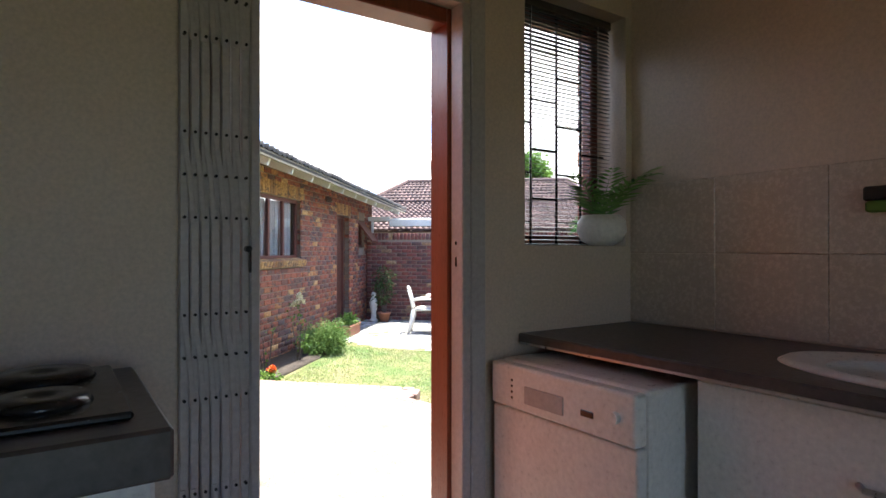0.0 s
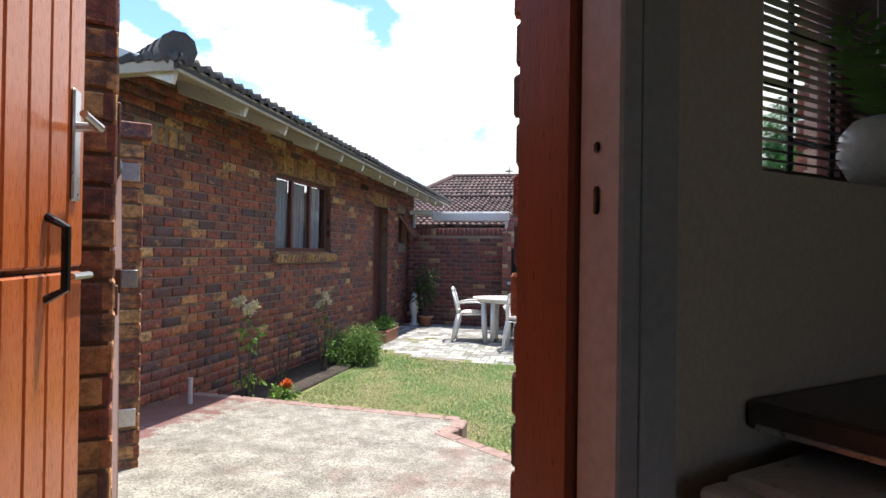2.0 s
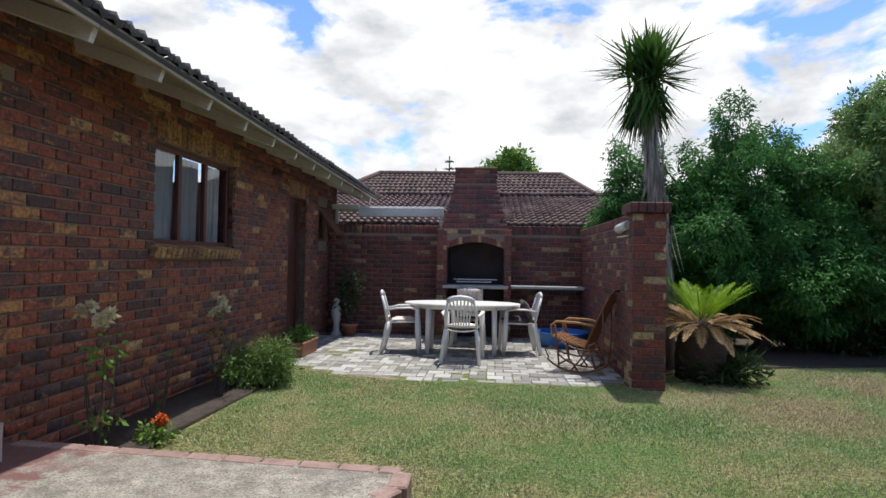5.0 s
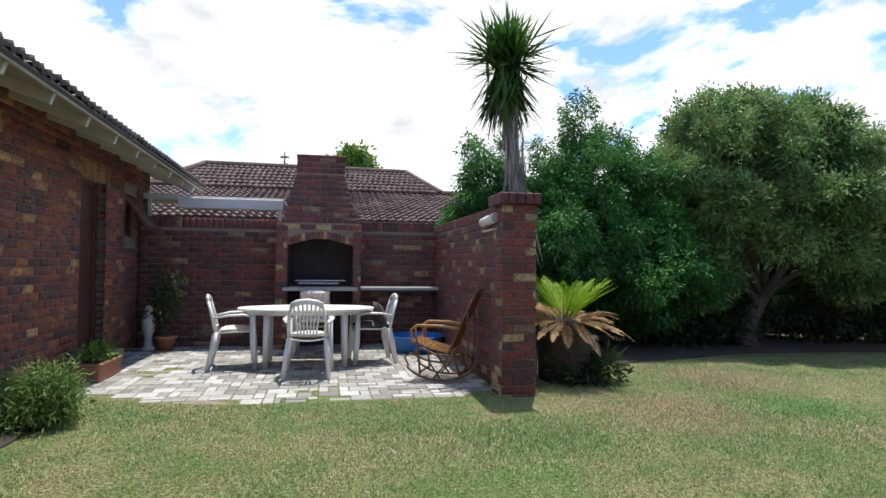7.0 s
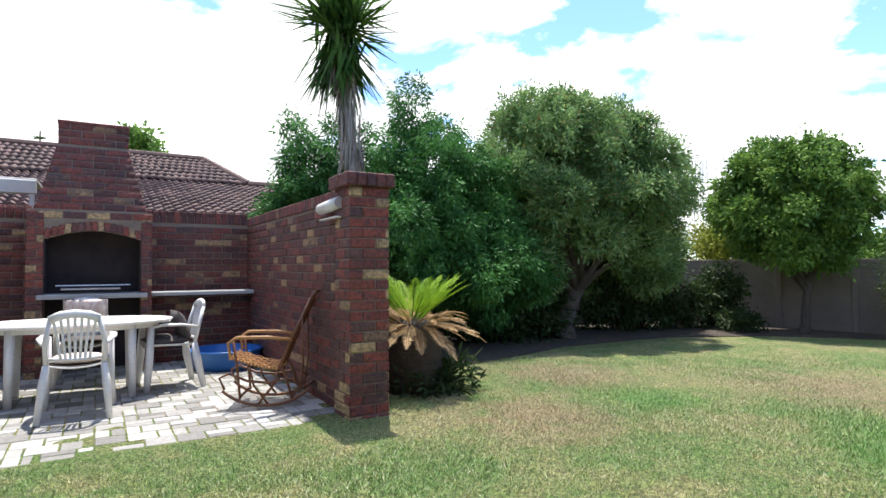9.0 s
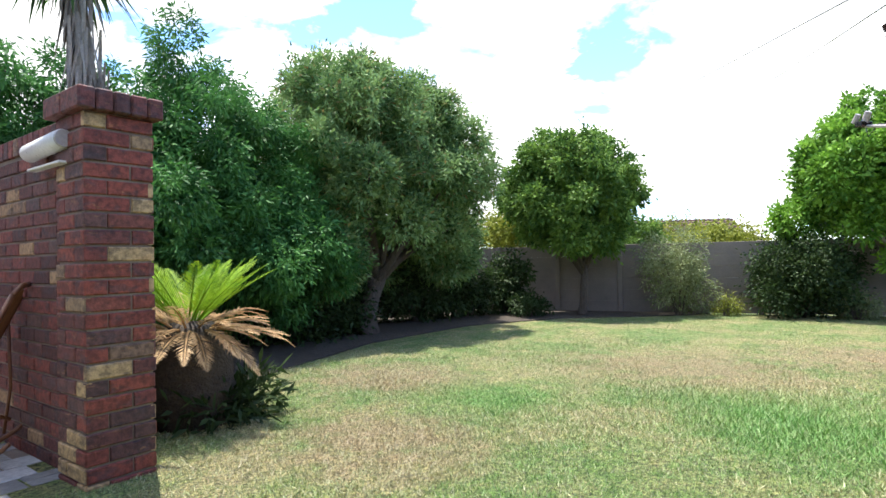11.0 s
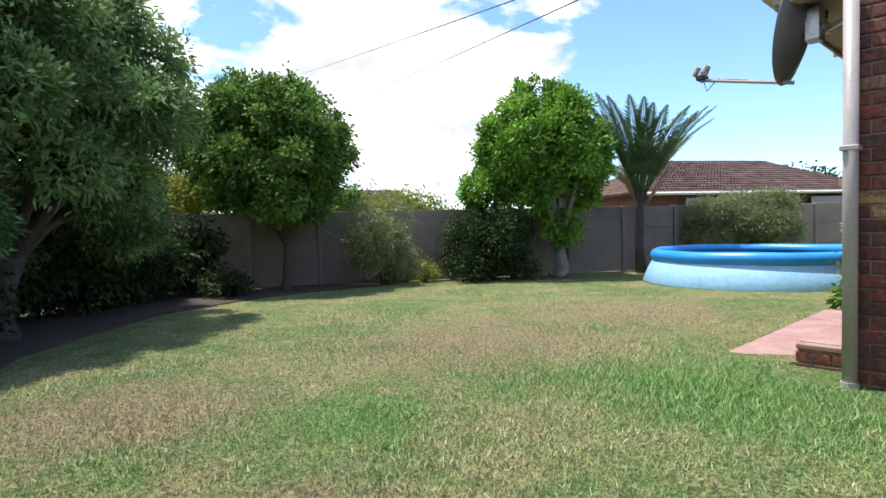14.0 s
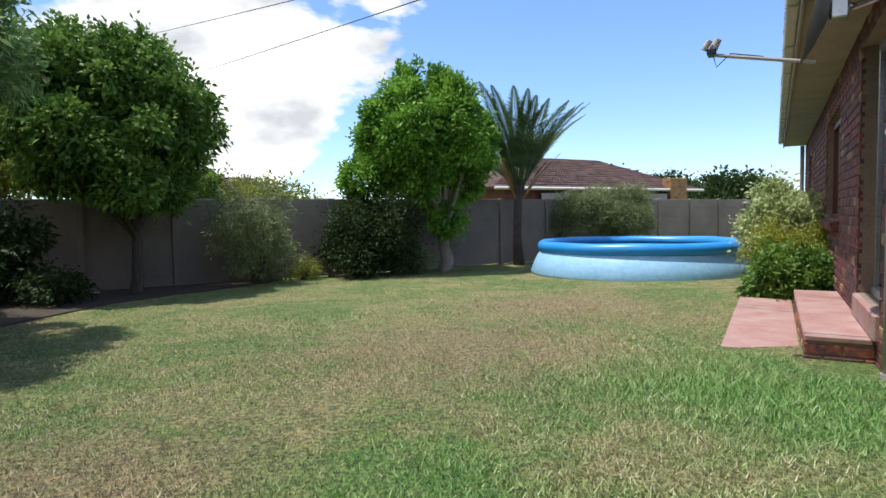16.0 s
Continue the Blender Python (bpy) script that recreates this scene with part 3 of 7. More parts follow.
def tile_roof(name, label, quads, material):
    root = thing(name, label, "roof", kind="structure")
    for q in quads:
        lay_tiles(root, *q, material)
    return root


# hipped garage roof: overhanging eaves, thin fascia, white rafter ends, cream soffit boards between them
EX, EY, EZ = -2.7, 4.27, 2.83
groof = thing("garage_roof", "dark concrete-tiled hipped garage roof with cream eaves", "roof", m=Matrix.Translation((0, 4.3, 0)) @ Matrix.Rotation(-0.021, 4, "X") @ Matrix.Translation((0, -4.3, 0)), kind="structure")
PITCH = 0.36
HX = EX - 3.3
RZ = EZ + 3.3 * PITCH
lay_tiles(groof, (EX + 0.05, EY - 0.03, EZ + 0.03), (EX + 0.05, 13.4, EZ + 0.03), (HX, 13.4, RZ), (HX, EY + 3.3, RZ), M_ROOF, 0.28, 0.33, 0.016, 0.045)
lay_tiles(groof, (HX - 3.3, EY - 0.03, EZ + 0.03), (EX + 0.05, EY - 0.03, EZ + 0.03), (HX, EY + 3.3, RZ), (HX, EY + 3.3, RZ), M_ROOF, 0.28, 0.33, 0.016, 0.045)
lay_tiles(groof, (HX - 3.3, 13.4, EZ + 0.03), (HX - 3.3, EY - 0.03, EZ + 0.03), (HX, EY + 3.3, RZ), (HX, 13.4, RZ), M_ROOF, 0.28, 0.33, 0.016, 0.045)
for i in range(10):
    y = EY + i * 0.913
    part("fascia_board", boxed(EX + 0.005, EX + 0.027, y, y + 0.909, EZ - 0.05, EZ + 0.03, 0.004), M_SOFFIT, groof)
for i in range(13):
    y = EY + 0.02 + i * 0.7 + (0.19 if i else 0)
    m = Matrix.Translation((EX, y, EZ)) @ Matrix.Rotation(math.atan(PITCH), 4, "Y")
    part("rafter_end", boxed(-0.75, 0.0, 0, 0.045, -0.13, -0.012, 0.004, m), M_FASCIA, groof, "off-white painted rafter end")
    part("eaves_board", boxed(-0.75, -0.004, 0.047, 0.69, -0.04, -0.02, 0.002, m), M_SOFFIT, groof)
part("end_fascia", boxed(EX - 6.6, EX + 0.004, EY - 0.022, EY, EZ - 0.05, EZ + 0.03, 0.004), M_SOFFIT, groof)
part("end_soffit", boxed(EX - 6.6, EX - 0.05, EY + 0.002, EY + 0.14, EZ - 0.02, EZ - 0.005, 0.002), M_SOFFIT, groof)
for k in range(9):
    a, b_ = Vector((EX + 0.02, EY, EZ + 0.1)), Vector((HX, EY + 3.3, RZ + 0.07))
    p0, p1 = a.lerp(b_, k / 9), a.lerp(b_, (k + 1.08) / 9)
    part("hip_tile", tube([p0, p1], [0.125, 0.105], 10), M_ROOF, groof, "dark half-round hip tile bedded in mortar")


def timber_window(name, label, w, h, panes, m, glass=None, dim=True):
    """A window in its opening: local x along the wall, y into it, origin at the lower left corner of the opening."""
    root = thing(name, label, "window", m, kind="structure")
    f = 0.055
    for a in ((0, w, 0, f), (0, w, h - f, h), (0, f, f, h - f), (w - f, w, f, h - f)):
        part("window_frame", boxed(a[0], a[1], 0.06, 0.12, a[2], a[3], 0.006), M_WINFRAME, root)
    step = (w - f) / panes
    for i in range(1, panes):
        part("mullion", boxed(i * step, i * step + f, 0.06, 0.115, f, h - f, 0.006), M_WINFRAME, root)
    for i in range(panes):
        g = part("pane", boxed(i * step + f, (i + 1) * step, 0.085, 0.091, f, h - f), M_GLASS, root)
        g.visible_shadow = False
    return root


gw = timber_window("window_1", "brown timber garage window with pale curtains behind glass", 1.58, 0.94, 3, GARAGE @ Matrix.Translation((2.91, 0, 1.55)))
for i in range(3):
    bm = bmesh.new()
    x0 = 0.08 + i * 0.48
    top, bot = [], []
    for j in range(25):
        x = x0 + 0.4 * j / 24
        y = 0.13 + 0.012 * math.sin(j * 1.3 + i)
        top.append(bm.verts.new((x, y, 0.86)))
        bot.append(bm.verts.new((x + 0.02 * math.sin(j), y + 0.01, 0.03)))
    for j in range(24):
        bm.faces.new((bot[j], bot[j + 1], top[j + 1], top[j]))
    cu = thing("curtain", "pale net curtain hanging behind the garage window", "curtain", GARAGE @ Matrix.Translation((2.95, 0, 1.57)), "garage curtains")
    part("curtain_cloth", bm, M_CURTAIN, cu, soft=True)
sw = timber_window("window_2", "small brown top-hung garage window standing open", 0.5, 0.6, 1, GARAGE @ Matrix.Translation((7.75, 0, 1.75)))
sash = bmesh.new()
box(sash, 0.0, 0.5, 0, 0.035, -0.56, 0.0, 0.005)
part("open_sash", sash, M_WINFRAME, sw).matrix_local = Matrix.Translation((0, 0.02, 0.58)) @ Matrix.Rotation(radians(-38), 4, "X")
gd = thing("door_1", "dark brown closed garage side door set deep in the brick", "door", GARAGE @ Matrix.Translation((6.27, 0, 0.3)), kind="structure")
part("door_leaf", boxed(0.05, 0.78, 0.15, 0.19, 0, 2.04, 0.004), M_GATE, gd)
for a in ((0, 0.05, 0, 2.09), (0.78, 0.83, 0, 2.09), (0, 0.83, 2.04, 2.09)):
    part("door_frame", boxed(a[0], a[1], 0.12, 0.2, a[2], a[3], 0.004), M_WINFRAME, gd)
part("door_handle", tube([(0.12, 0.15, 1.0), (0.12, 0.1, 1.0), (0.22, 0.1, 1.0)], 0.009, 8), M_STEEL, gd)
vent = thing("air_vent", "small dark louvred air vent in the garage wall", "vent", GARAGE @ Matrix.Translation((5.752, -0.03, 2.615)), kind="structure")
part("vent_frame", boxed(-0.13, 0.13, -0.01, 0.03, -0.05, 0.05, 0.004), M_GATE, vent)
for k in range(3):
    part("louvre", boxed(-0.12, 0.12, -0.022, -0.002, -0.04 + 0.028 * k, -0.025 + 0.028 * k, 0.002), M_BLACK, vent)
solid("door_step", boxed(GX - 0.2, GX + 0.22, 10.25, 11.2, 0.05, 0.27, 0.012), M_KERB, "worn brick step under the garage side door", "step")

# ---- kitchen: local a, b, z of HOUSE ----
KF, KC = 0.45, 3.0  # floor and ceiling
BI, BO = 1.22, 1.51  # inner and outer face of the door wall
D0, D1, DT = 0.29, 1.08, KF + 2.12
W0, W1, WS, WT = 1.4, 2.0, 1.7, 2.72
RW = 2.04  # right wall's inner face
bm = bmesh.new()
wall_with_holes(bm, 5.55, KC, BO - 0.02 - BI, [(D0 + 2.45, D1 + 2.585, KF - 0.06, DT), (W0 + 2.5, W1 + 2.5, WS, WT)], -0.1)
bmesh.ops.translate(bm, verts=bm.verts[:], vec=(-2.5, BI, 0))
kwall = solid("wall_north", bm, M_PLASTER, "cream painted kitchen wall with door and window openings", "wall", m=HOUSE)
solid("wall_east", boxed(RW, RW + 0.2, -3.2, BI - 0.002, KF, KC), M_PLASTER, "cream painted kitchen side wall", "wall", m=HOUSE)
solid("wall_west", wall_with_holes(bmesh.new(), BI + 3.198, KC, 0.2, [], KF), M_PLASTER, "cream painted kitchen wall", "wall", m=HOUSE @ Matrix.Translation((-2.3, -3.2, 0)) @ Matrix.Rotation(math.pi / 2, 4, "Z"))
# opening behind the camera is made up, to let more skylight into the kitchen
solid("wall_south", wall_with_holes(bmesh.new(), RW + 2.7, KC, 0.2, [(1.6, 2.9, KF, KF + 2.1)], KF), M_PLASTER, "cream painted kitchen wall with an unseen opening added for daylight", "wall", m=HOUSE @ Matrix.Translation((-2.5, -3.4, 0)))
solid("floor", boxed(-2.5, RW + 0.2, -3.4, BO - 0.03, KF - 0.3, KF - 0.001), M_FLOORT, "beige tiled kitchen floor", "floor", m=HOUSE)
solid("ceiling", boxed(-2.5, RW + 0.2, -3.4, BI - 0.001, KC - 0.03, KC + 0.07), M_PLASTER, "white kitchen ceiling", "ceiling", m=HOUSE)
# splash tiles on the side wall and round the window corner
splash = thing("wall_tiles", "cream glazed wall tiles above the worktop", "tiles", HOUSE, kind="structure")
tl = boxed(-0.01, 0.0, -0.1992, 0.1992, 0, 0.2985, 0.002)
first = None
for i in range(6):
    for j in range(2):
        p = part("tile", tl if first is None else bmesh.new(), M_TILE, splash)
        if first is None:
            first = p.data
        else:
            p.data = first
        p.location = (RW, BI - 0.2 - 0.4 * i, KF + 0.92 + 0.3 * j)

# door frame: red-brown timber outside, grey-white painted lining inside
frame_k = thing("door_frame", "red-brown timber outer frame with grey-white inner lining", "door frame", HOUSE, kind="structure")
for s, a in ((1, D1), (-1, D0)):
    x0, x1 = sorted((a, a + s * (0.085 if s > 0 else 0.05)))
    part("outer_jamb", boxed(x0, x1, 1.28, 1.4, KF - 0.05, DT - 0.001, 0.006), M_REDWOOD, frame_k, "red-brown varnished timber jamb")
    x0, x1 = sorted((a + s * 0.012, a + s * 0.049))
    part("lining", boxed(x0, x1, BI - 0.015, 1.279, KF - 0.04, DT - 0.001, 0.004), M_FRAME, frame_k)
    x0, x1 = sorted((a + s * 0.05, a + s * 0.115))
    part("architrave", boxed(x0, x1, BI - 0.018, BI - 0.001, KF, DT + 0.07, 0.004), M_FRAME, frame_k)
part("outer_head", boxed(D0, D1, 1.28, 1.4, DT - 0.06, DT - 0.001, 0.006), M_REDWOOD, frame_k)
part("latch_hole", boxed(D1 + 0.008, D1 + 0.0135, BI + 0.02, BI + 0.03, 1.7, 1.714, 0.003), M_BLACK, frame_k)
part("strike_plate", boxed(D1 + 0.008, D1 + 0.0135, BI + 0.02, BI + 0.03, 1.622, 1.658, 0.003), M_BLACK, frame_k, "dark latch holes in the lining")
part("sill", boxed(D0, D1, BI + 0.02, BO - 0.02, KF - 0.05, KF + 0.012, 0.006), M_REDWOOD, frame_k)
# plank door swung outwards, two leaves of a stable door
leaf_m = HOUSE @ Matrix.Translation((D0 - 0.01, 1.42, KF)) @ Matrix.Rotation(radians(75), 4, "Z")
door = thing("stable_door", "varnished orange plank stable door swung open outwards", "door", leaf_m)
W = 0.84
for k, (z0, z1) in enumerate(((0.02, 1.07), (1.08, 2.08))):
    lf = part("door_leaf", boxed(0, W, 0.008, 0.036, z0, z1), M_REDWOOD, door)
    for i in range(9):
        x0 = i * W / 9
        part("plank", boxed(x0 + 0.002, x0 + W / 9 - 0.002, 0.0, 0.044, z0, z1, 0.005), M_DOOR, lf)
hp = part("handle_plate", boxed(W - 0.085, W - 0.045, -0.008, 0.0, 1.22, 1.46, 0.004), M_STEEL, door, "brushed steel handle plate")
part("lever", tube([(W - 0.065, -0.008, 1.38), (W - 0.065, -0.05, 1.38), (W - 0.18, -0.055, 1.385)], [0.011, 0.01, 0.008], 10), M_STEEL, hp)
part("pull", tube([(W - 0.2, 0.0, 1.02), (W - 0.2, -0.035, 1.04), (W - 0.2, -0.035, 1.16), (W - 0.2, 0.0, 1.18)], 0.009, 8), M_BLACK, door, "black iron pull handle")
part("bolt", tube([(W - 0.1, -0.012, 1.06), (W + 0.01, -0.012, 1.06)], 0.008, 8), M_STEEL, door, "small steel bolt")

# folded trellis gate on the inside
tg = thing("trellis_gate", "folded grey steel trellis security gate beside the door", "security gate", HOUSE)
GP = 0.0262  # spacing of the folded uprights
for i in range(7):
    x = D0 - 0.132 + i * GP
    part("channel", boxed(x, x + 0.0225, BI - 0.05, BI - 0.024, KF + 0.02, DT - 0.05, 0.003), M_FRAME, tg)
for zc in (0.93, 1.4, 1.88, 2.36):
    for i in range(7):
        x = D0 - 0.122 + i * GP
        for dz in (-0.112, 0.0, 0.112):
            if zc + dz < DT - 0.04:
                part("rivet", tube([(x, BI - 0.062, zc + dz), (x, BI - 0.05, zc + dz)], 0.0042, 8), M_BLACK, tg)
        if i < 6:
            for z0, z1, x0, x1 in ((0.125, 0.0, -0.004, 0.012), (0.0, -0.125, 0.012, 0.022)):
                if zc + z0 < DT - 0.04:
                    part("lattice_bar", tube([(x + x0, BI - 0.054, zc + z0), (x + x1, BI - 0.054, zc + z1)], 0.0085, 6, flat=0.35), M_FRAME, tg)
part("lock_stile", boxed(D0 + 0.047, D0 + 0.074, BI - 0.06, BI - 0.02, KF + 0.01, DT - 0.03, 0.004), M_FRAME, tg)
lk = part("lock_case", tube([(D0 + 0.04, BI - 0.07, KF + 1.235), (D0 + 0.04, BI - 0.05, KF + 1.235)], 0.009, 14), M_BLACK, tg, "round black lock")
part("key", boxed(D0 + 0.038, D0 + 0.043, BI - 0.085, BI - 0.07, KF + 1.17, KF + 1.235, 0.002), M_BLACK, lk)

# cooker and its side unit against the door wall
st = thing("cooker", "white cooker with black hob under a dark worktop edge", "cooker", HOUSE)
part("body", boxed(-0.5, 0.03, 0.62, BI - 0.02, KF, KF + 0.86, 0.008), M_WHITE, st)
part("oven_door", boxed(-0.47, -0.03, 0.6, 0.62, KF + 0.12, KF + 0.72, 0.006), M_BLACK, st, "black glass oven door")
part("worktop", boxed(-0.6, 0.05, 0.56, BI - 0.07, KF + 0.86, KF + 0.945, 0.006), M_COUNTER, st, "dark laminate worktop")
hb = part("hob", boxed(-0.52, 0.0, 0.64, BI - 0.1, KF + 0.945, KF + 0.96, 0.005), M_BLACK, st, "black enamel hob")
for x, y, r in ((-0.38, 0.78, 0.09), (-0.13, 0.78, 0.075), (-0.38, 1.02, 0.075), (-0.13, 1.02, 0.09)):
    part("hotplate", lathe(bmesh.new(), [(0, 0.012), (r * 0.25, 0.012), (r * 0.3, 0.016), (r * 0.95, 0.016), (r, 0.008), (r * 1.06, 0.0)], 24, (x, y, KF + 0.96)), M_BLACK, hb, "ribbed black hotplate", True)

# worktop with sink along the side wall; dishwasher and cupboard below
CF = 1.36  # front edge of the worktop
part_top = thing("worktop", "dark grey laminate kitchen worktop along the wall", "worktop", HOUSE)
bm = boxed(CF, RW - 0.012, -2.4, BI - 0.003, KF + 0.875, KF + 0.915, 0.006)
part("worktop_board", bm, M_COUNTER, part_top)
part("front_lip", boxed(CF - 0.004, CF + 0.004, -2.4, BI - 0.02, KF + 0.876, KF + 0.884, 0.001), M_STEEL, part_top)
sk = thing("sink", "white enamel inset sink in the dark worktop", "sink", HOUSE)
bm = bmesh.new()
lathe(bm, [(0.02, -0.02), (0.16, -0.015), (0.2, 0.004), (0.235, 0.014), (0.25, 0.012), (0.262, 0.0)], 40, (1.7, -0.05, KF + 0.916), 1.0, 1.75)
part("sink_bowl", bm, M_WHITE, sk, soft=True)
part("tap", tube([(1.93, -0.05, KF + 0.93), (1.93, -0.05, KF + 1.15), (1.88, -0.05, KF + 1.2), (1.78, -0.05, KF + 1.18)], 0.012, 10), M_STEEL, sk, "chrome tap", True)
dw = thing("dishwasher", "white freestanding dishwasher with a control panel", "dishwasher", HOUSE @ Matrix.Translation((-0.045, 0.0, 0)))
part("body", boxed(1.3, RW - 0.1, 0.55, BI - 0.04, KF + 0.01, KF + 0.84, 0.012, seg=2), M_WHITE, dw)
part("door", boxed(1.255, 1.298, 0.553, BI - 0.043, KF + 0.1, KF + 0.68, 0.008, seg=2), M_WHITE, dw)
cp = part("control_panel", boxed(1.245, 1.298, 0.553, BI - 0.043, KF + 0.685, KF + 0.835, 0.01, seg=2), M_WHITE, dw)
# no hollow is cut: a grey plate paints the shade of the grip
part("handle_recess", boxed(1.241, 1.247, 0.82, 1.0, KF + 0.715, KF + 0.775, 0.003), M_FRAME, cp, "grip recess drawn as a plate, its shade in grey colour")
part("maker_badge", boxed(1.242, 1.246, 0.7, 0.75, KF + 0.735, KF + 0.755, 0.002), M_BLACK, cp)
part("knob", tube([(1.245, 0.62, KF + 0.76), (1.228, 0.62, KF + 0.76)], 0.018, 16), M_WHITE, cp)
for i in range(4):
    part("indicator", boxed(1.242, 1.246, 1.06, 1.066, KF + 0.72 + 0.02 * i, KF + 0.727 + 0.02 * i), M_BLACK, cp)
part("plinth", boxed(1.31, 1.36, 0.56, BI - 0.05, KF + 0.0, KF + 0.1), M_BLACK, dw)
for i, b1 in enumerate((0.5, -0.1, -0.7)):
    cb = thing("base_cabinet", "white base cabinet below the worktop", "cabinet", HOUSE, "kitchen base cabinets")
    part("body", boxed(1.42, RW - 0.05, b1 - 0.59, b1, KF + 0.1, KF + 0.872), M_WHITE, cb)
    dr = part("door", boxed(1.398, 1.418, b1 - 0.587, b1 - 0.003, KF + 0.12, KF + 0.865, 0.004), M_WHITE, cb)
    part("handle", tube([(1.398, b1 - 0.4, KF + 0.7), (1.37, b1 - 0.42, KF + 0.7), (1.37, b1 - 0.5, KF + 0.7), (1.398, b1 - 0.52, KF + 0.7)], 0.008, 8), M_STEEL, dr, "bent steel handle")
    part("plinth", boxed(1.46, 1.5, b1 - 0.59, b1, KF, KF + 0.1), M_BLACK, cb)
sp = thing("sponge_holder", "black sponge holder with a green scourer on the tiles", "sponge holder", HOUSE)
part("bracket", boxed(RW - 0.06, RW - 0.012, 0.2, 0.305, KF + 1.385, KF + 1.43, 0.006), M_BLACK, sp)
part("scourer", boxed(RW - 0.058, RW - 0.016, 0.205, 0.3, KF + 1.35, KF + 1.384, 0.006), L_FERN, sp, "green scouring pad")

# kitchen window: brown frame, burglar bars, blind, plant on the sill
kw = thing("window_3", "brown timber kitchen window with dark burglar bars", "window", HOUSE, kind="structure")
for a in ((W0, W1, WS, WS + 0.05), (W0, W1, WT - 0.05, WT), (W0, W0 + 0.045, WS, WT), (W1 - 0.045, W1, WS, WT)):
    part("window_frame", boxed(a[0], a[1], BI + 0.16, BI + 0.22, a[2], a[3], 0.005), M_WINFRAME, kw)
g = part("pane", boxed(W0 + 0.045, W1 - 0.045, BI + 0.185, BI + 0.19, WS + 0.05, WT - 0.05), M_GLASS, kw)
g.visible_shadow = False
for i in range(1, 4):
    x = W0 + i * 0.15
    part("burglar_bar", tube([(x, BI + 0.13, WS + 0.01), (x, BI + 0.13, WT)], 0.006, 6), M_BLACK, kw)
for i in range(4):
    for k in range(5):
        z = WS + 0.1 + 0.21 * k + (0.1 if i % 2 else 0)
        if z < WT - 0.05:
            part("burglar_bar", tube([(W0 + i * 0.15, BI + 0.13, z), (W0 + (i + 1) * 0.15, BI + 0.13, z)], 0.005, 6), M_BLACK, kw)
part("window_sill", boxed(W0, W1, BI + 0.002, BI + 0.16, WS - 0.03, WS + 0.002, 0.005), M_TILE, kw)
bl = thing("venetian_blind", "dark narrow-slat venetian blind let down in the window", "blind", HOUSE)
part("headrail", boxed(W0 + 0.012, W1 - 0.012, BI + 0.07, BI + 0.1, WT - 0.04, WT - 0.002, 0.004), M_COUNTER, bl)
for i in range(56):
    z = WT - 0.05 - 0.0175 * i
    part("slat", boxed(W0 + 0.015, W1 - 0.015, -0.0115, 0.0115, -0.0006, 0.0006, m=Matrix.Translation((0, BI + 0.085, z)) @ Matrix.Rotation(radians(8 if i > 8 else 50), 4, "X")), M_COUNTER, bl)
for x in (W0 + 0.1, W1 - 0.1):
    part("cord", tube([(x, BI + 0.07, WS + 0.03), (x, BI + 0.07, WT - 0.04)], 0.0012, 4), M_WHITE, bl)
pot = thing("potted_palm", "small parlour palm in a round white pot on the sill", "potted plant", HOUSE @ Matrix.Translation((1.84, BI + 0.0, WS + 0.002)))
part("pot", lathe(bmesh.new(), [(0.05, 0), (0.085, 0.02), (0.105, 0.06), (0.1, 0.105), (0.08, 0.13), (0.072, 0.128), (0.09, 0.1), (0.0, 0.09)], 28), M_WHITE, pot, "round glazed white pot", True)


def frond(bm, base, direction, length, droop, leaflets, lw, ll, fold=0.6, stem=0.004):
    """An arching frond with a stem and two rows of narrow leaflets."""
    p, d = Vector(base), Vector(direction).normalized()
    pts = [p.copy()]
    steps = 10
    for i in range(steps):
        d = (d + Vector((0, 0, -droop / steps))).normalized()
        p = p + d * (length / steps)
        pts.append(p.copy())
    sweep(bm, pts, [stem * (1 - 0.8 * i / steps) for i in range(steps + 1)], 4)
    for i in range(leaflets):
        f = 0.18 + 0.82 * i / leaflets
        k = min(int(f * steps), steps - 1)
        q = pts[k].lerp(pts[k + 1], f * steps - k)
        t = (pts[k + 1] - pts[k]).normalized()
        side = t.cross(Vector((0, 0, 1)))
        side = side.normalized() if side.length > 1e-3 else Vector((1, 0, 0))
        upv = side.cross(t)
        size = ll * math.sin(math.pi * (0.12 + 0.85 * f)) * random.uniform(0.85, 1.1)
        for s in (-1, 1):
            dd = (t * fold + side * s + upv * random.uniform(0.0, 0.35)).normalized()
            tip = q + dd * size - Vector((0, 0, 0.15 * size * droop))
            mid_p = q.lerp(tip, 0.4)
            w = t * lw
            v = [bm.verts.new(q), bm.verts.new(mid_p - w), bm.verts.new(tip), bm.verts.new(mid_p + w)]
            bm.faces.new(v)
    return bm


random.seed(5)
for i in range(9):
    an = i * 2.4
    bm = bmesh.new()
    frond(bm, (0.02 * math.cos(an), 0.02 * math.sin(an) * 0.5, 0.09), (0.6 * math.cos(an), 0.4 * math.sin(an) - 0.2, random.uniform(1.2, 2.2)), random.uniform(0.24, 0.4), 1.5, 11, 0.008, 0.115, 0.6, 0.0025)
    part("leaf", bm, L_FERN, pot)

